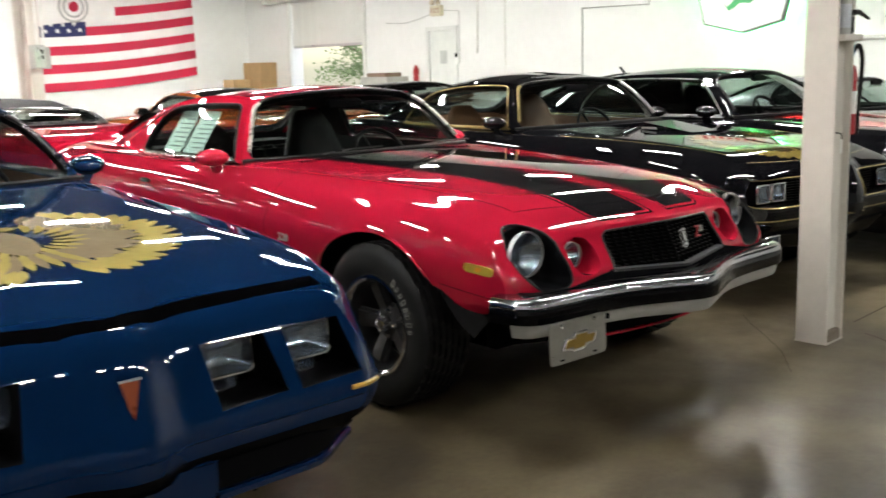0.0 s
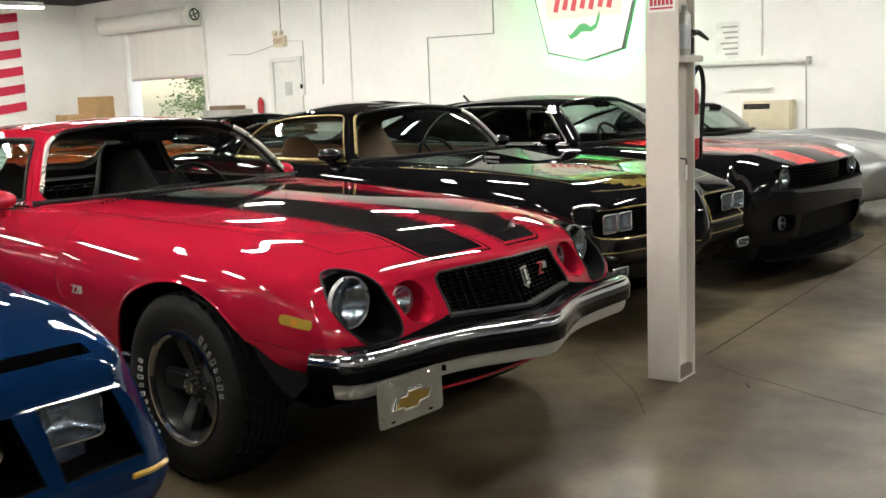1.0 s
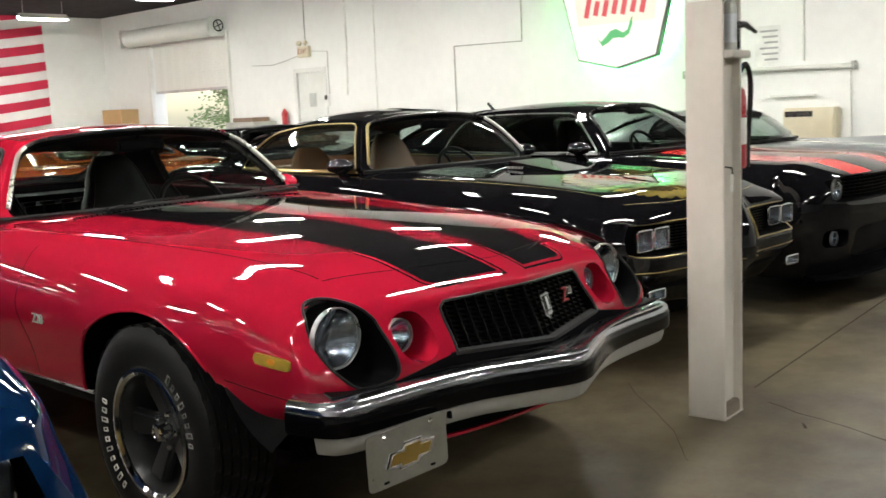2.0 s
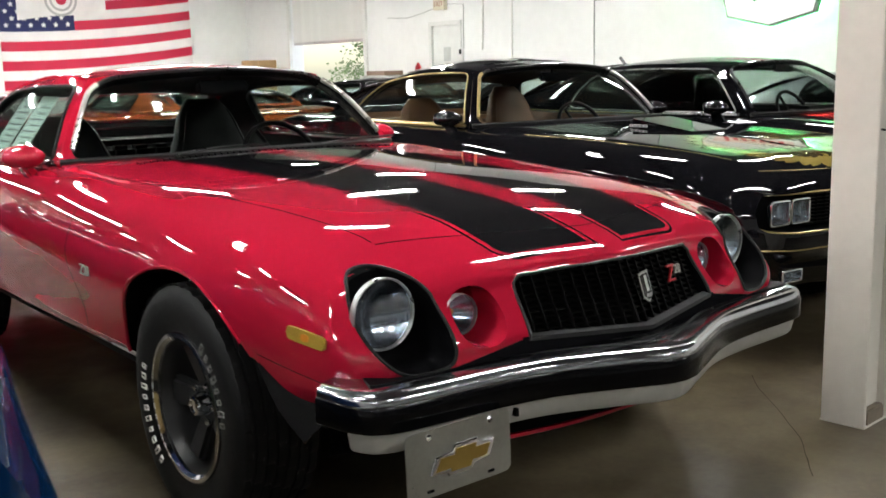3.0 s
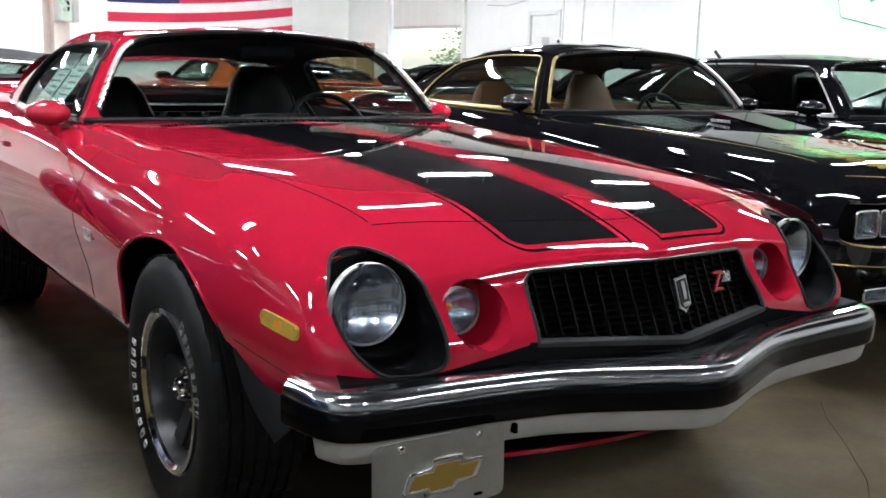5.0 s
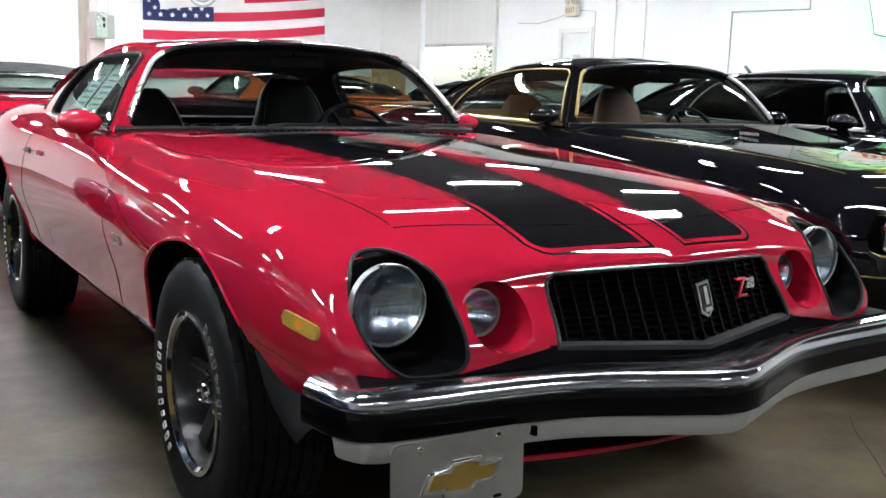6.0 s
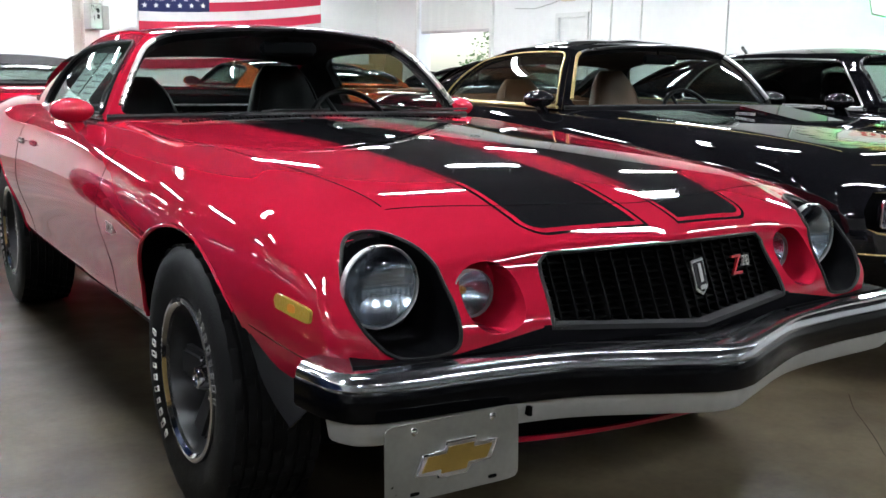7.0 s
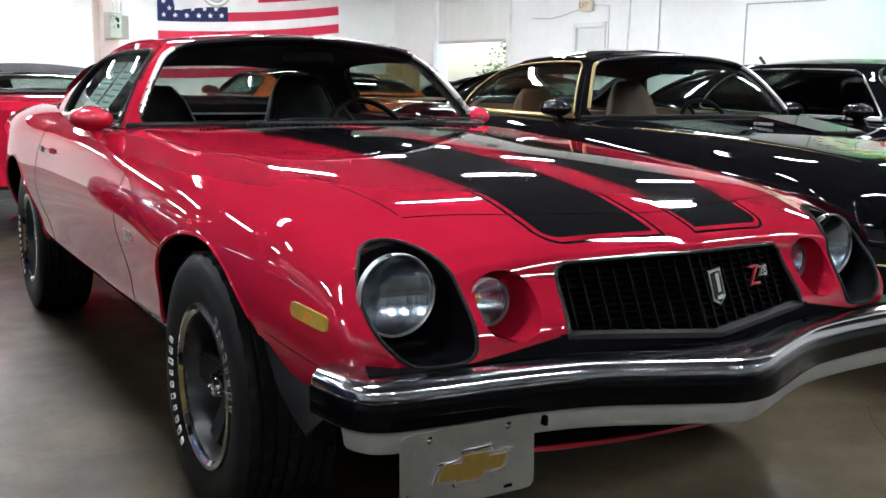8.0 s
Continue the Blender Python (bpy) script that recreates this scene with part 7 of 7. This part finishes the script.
part("splitter", sweep(bmesh.new(), [(x, -0.95 + 0.09 * (abs(x) / 0.85) ** 2 + 0.1 * step(0.62, 0.9, abs(x)), 0.17) for x in np.linspace(-0.84, 0.84, 31)], [(0.03, 0.0), (0.03, 0.015), (-0.1, 0.02), (-0.1, 0.0)]), BLACK_MATT, late)

# ---- silver sports car by the wall ----
V_C = dict(
    zc=[0.56, 0.62, 0.68, 0.74, 0.815, 0.855, 0.87, 0.86, 0.86, 0.86, 0.82, 0.78],
    xf=[0.52, 0.58, 0.61, 0.64, 0.66, 0.66, 0.66, 0.70, 0.70, 0.66, 0.60, 0.54],
    zf=[0.57, 0.65, 0.72, 0.79, 0.868, 0.85, 0.85, 0.84, 0.93, 0.90, 0.84, 0.78],
    xh=[0.32, 0.36, 0.40, 0.42, 0.44, 0.46, 0.48, 0.50, 0.48, 0.45, 0.42, 0.38],
    zh=[0.555, 0.615, 0.67, 0.725, 0.79, 0.825, 0.85, 0.85, 0.87, 0.86, 0.82, 0.78],
    xs=[0.66, 0.74, 0.78, 0.81, 0.83, 0.80, 0.79, 0.79, 0.84, 0.80, 0.74, 0.66],
    zs=[0.53, 0.57, 0.62, 0.68, 0.76, 0.76, 0.76, 0.76, 0.80, 0.79, 0.76, 0.72],
    xm=[0.70, 0.79, 0.83, 0.86, 0.88, 0.84, 0.83, 0.83, 0.89, 0.85, 0.78, 0.70],
    zm=[0.47, 0.48, 0.49, 0.51, 0.56, 0.56, 0.56, 0.56, 0.60, 0.60, 0.60, 0.60],
    xl=[0.66, 0.75, 0.79, 0.82, 0.84, 0.80, 0.79, 0.79, 0.84, 0.80, 0.74, 0.66],
    zl=[0.36, 0.34, 0.33, 0.32, 0.32, 0.32, 0.32, 0.32, 0.34, 0.36, 0.40, 0.42],
    xb=[0.60, 0.70, 0.74, 0.77, 0.78, 0.75, 0.74, 0.74, 0.78, 0.74, 0.68, 0.60],
    zb=[0.28, 0.25, 0.23, 0.21, 0.20, 0.19, 0.19, 0.19, 0.21, 0.24, 0.28, 0.32])
V_GLASS = dict(wl=(0.66, 0.72, 0.98, 0.875, 0.86), wu=(0.50, 1.22, 1.32, 1.165, 1.14), ru=(0.48, 1.90, 1.90, 1.18, 1.15),
               rl=(0.52, 2.70, 2.64, 0.93, 0.92), belt=(0.70, 0.855), door=(1.02, 1.86, 1.78), dome=0.03)
sports = thing("sports_car", "silver seventies sports car with a long low pointed nose", "car", pose(7.15, 0.78, 0))
body = hull(F_Y, V_C, soft_nose(0.28, 0.05, [0.10, 0.0, -0.06, -0.02]))
cut = bmesh.new()
wells(cut, 0.38, 0.34, 0.0, 2.49)
box(cut, -0.60, 0.60, 1.0, 2.2, 0.40, 1.5, mi=2)
carve("body", body, (SILVER_PAINT, UNDERCOAT, BLACK_VINYL, BLACK_MATT), cut, sports)
greenhouse(sports, V_GLASS, SILVER_PAINT, GLASS, ALU, BLACK_VINYL)
cabin(sports, BLACK_VINYL, y=1.30, z=0.32, dash_y=0.98)
for y in (0.0, 2.49):
    for s in (-1, 1):
        wheel(sports, s * 0.85, y, 0.33, 0.33, 0.24, 0.20, "rally", ALU)
for s in (-1, 1):
    bm = bmesh.new()
    box(bm, s * 0.825 - 0.02, s * 0.825 + 0.02, -0.72, -0.58, 0.455, 0.495, 0.008)
    part("side_marker", bm, mat("marker_amber", (0.6, 0.16, 0.02), 0.3), sports, "amber side marker lamp")
    door_mirror(sports, s * 0.80, 1.15, 0.90, SILVER_PAINT)
bm = bmesh.new()
box(bm, -0.42, 0.42, -1.05, -0.8, 0.33, 0.42, 0.02)
part("mouth", bm, BLACK_MATT, sports)


# ---- second row ----
def plain_coupe(label, at, paint, roof, seats, low=0.10, posts=None):
    t = thing("coupe", label, "car", at)
    hullm = hull(F_Y, F_C, soft_nose(0.12, 0.08, [0.10, 0.0, -0.03, 0.0]), rows=60)
    face = front_of(hullm)
    c = bmesh.new()
    wells(c)
    box(c, -0.67, 0.67, 1.06, 2.95, 0.42, 1.5, mi=2)
    prism(c, egg(0.50, 0.06, 8, 40), 0.5, facing(0, -0.80, 0.66), mi=3)
    carve("body", hullm, (paint, UNDERCOAT, seats, BLACK_MATT), c, t)
    g = dict(F_GLASS)
    for k in ("wl", "wu", "ru", "rl"):
        a = g[k]
        g[k] = (a[0], a[1], a[2], a[3] - (low if k in ("wu", "ru") else 0.0), a[4] - (low if k in ("wu", "ru") else 0.0))
    greenhouse(t, g, roof, GLASS, BLACK_TRIM, BLACK_VINYL, pillar=posts or roof)
    cabin(t, seats, drop=low)
    for y in (-0.035, 2.755):
        for s in (-1, 1):
            wheel(t, s * 0.845, y, 0.33, 0.33, 0.23, 0.19, "rally", ALU)
    for s in (-1, 1):
        round_lamp(t, s * 0.66, face(s * 0.66, 0.68) - 0.004, 0.68, 0.085)
        door_mirror(t, s * 0.83, 1.25, 1.0, paint)
    bar = [(x, -1.0 + 0.13 * (abs(x) / 0.85) ** 2, 0.50) for x in np.linspace(-0.85, 0.85, 21)]
    part("front_bumper", sweep(bmesh.new(), bar, [(0, -0.05), (0.02, -0.02), (0.02, 0.03), (0, 0.05), (-0.05, 0.05), (-0.05, -0.05)]), CHROME, t, "chrome front bumper")
    return t


TOP_CLOTH = mat("soft_top_cloth", (0.030, 0.029, 0.030), 0.85, vary=0.2, bump=0.3, bump_scale=300, spec=0.2)
plain_coupe("red convertible with a raised black fabric top", pose(-0.20, 8.60, 0, 0, 0, 180), RED_PLAIN, TOP_CLOTH, BLACK_VINYL)
plain_coupe("orange coupe parked tail to tail behind the front row", pose(2.36, 8.60, 0, 0, 0, 180), ORANGE_PAINT, BLACK_PAINT, BLACK_VINYL, 0.085, ORANGE_PAINT)
plain_coupe("dark blue-black coupe parked behind the front row", pose(5.45, 6.0, 0), BLACK_PAINT, BLACK_PAINT, BLACK_VINYL)
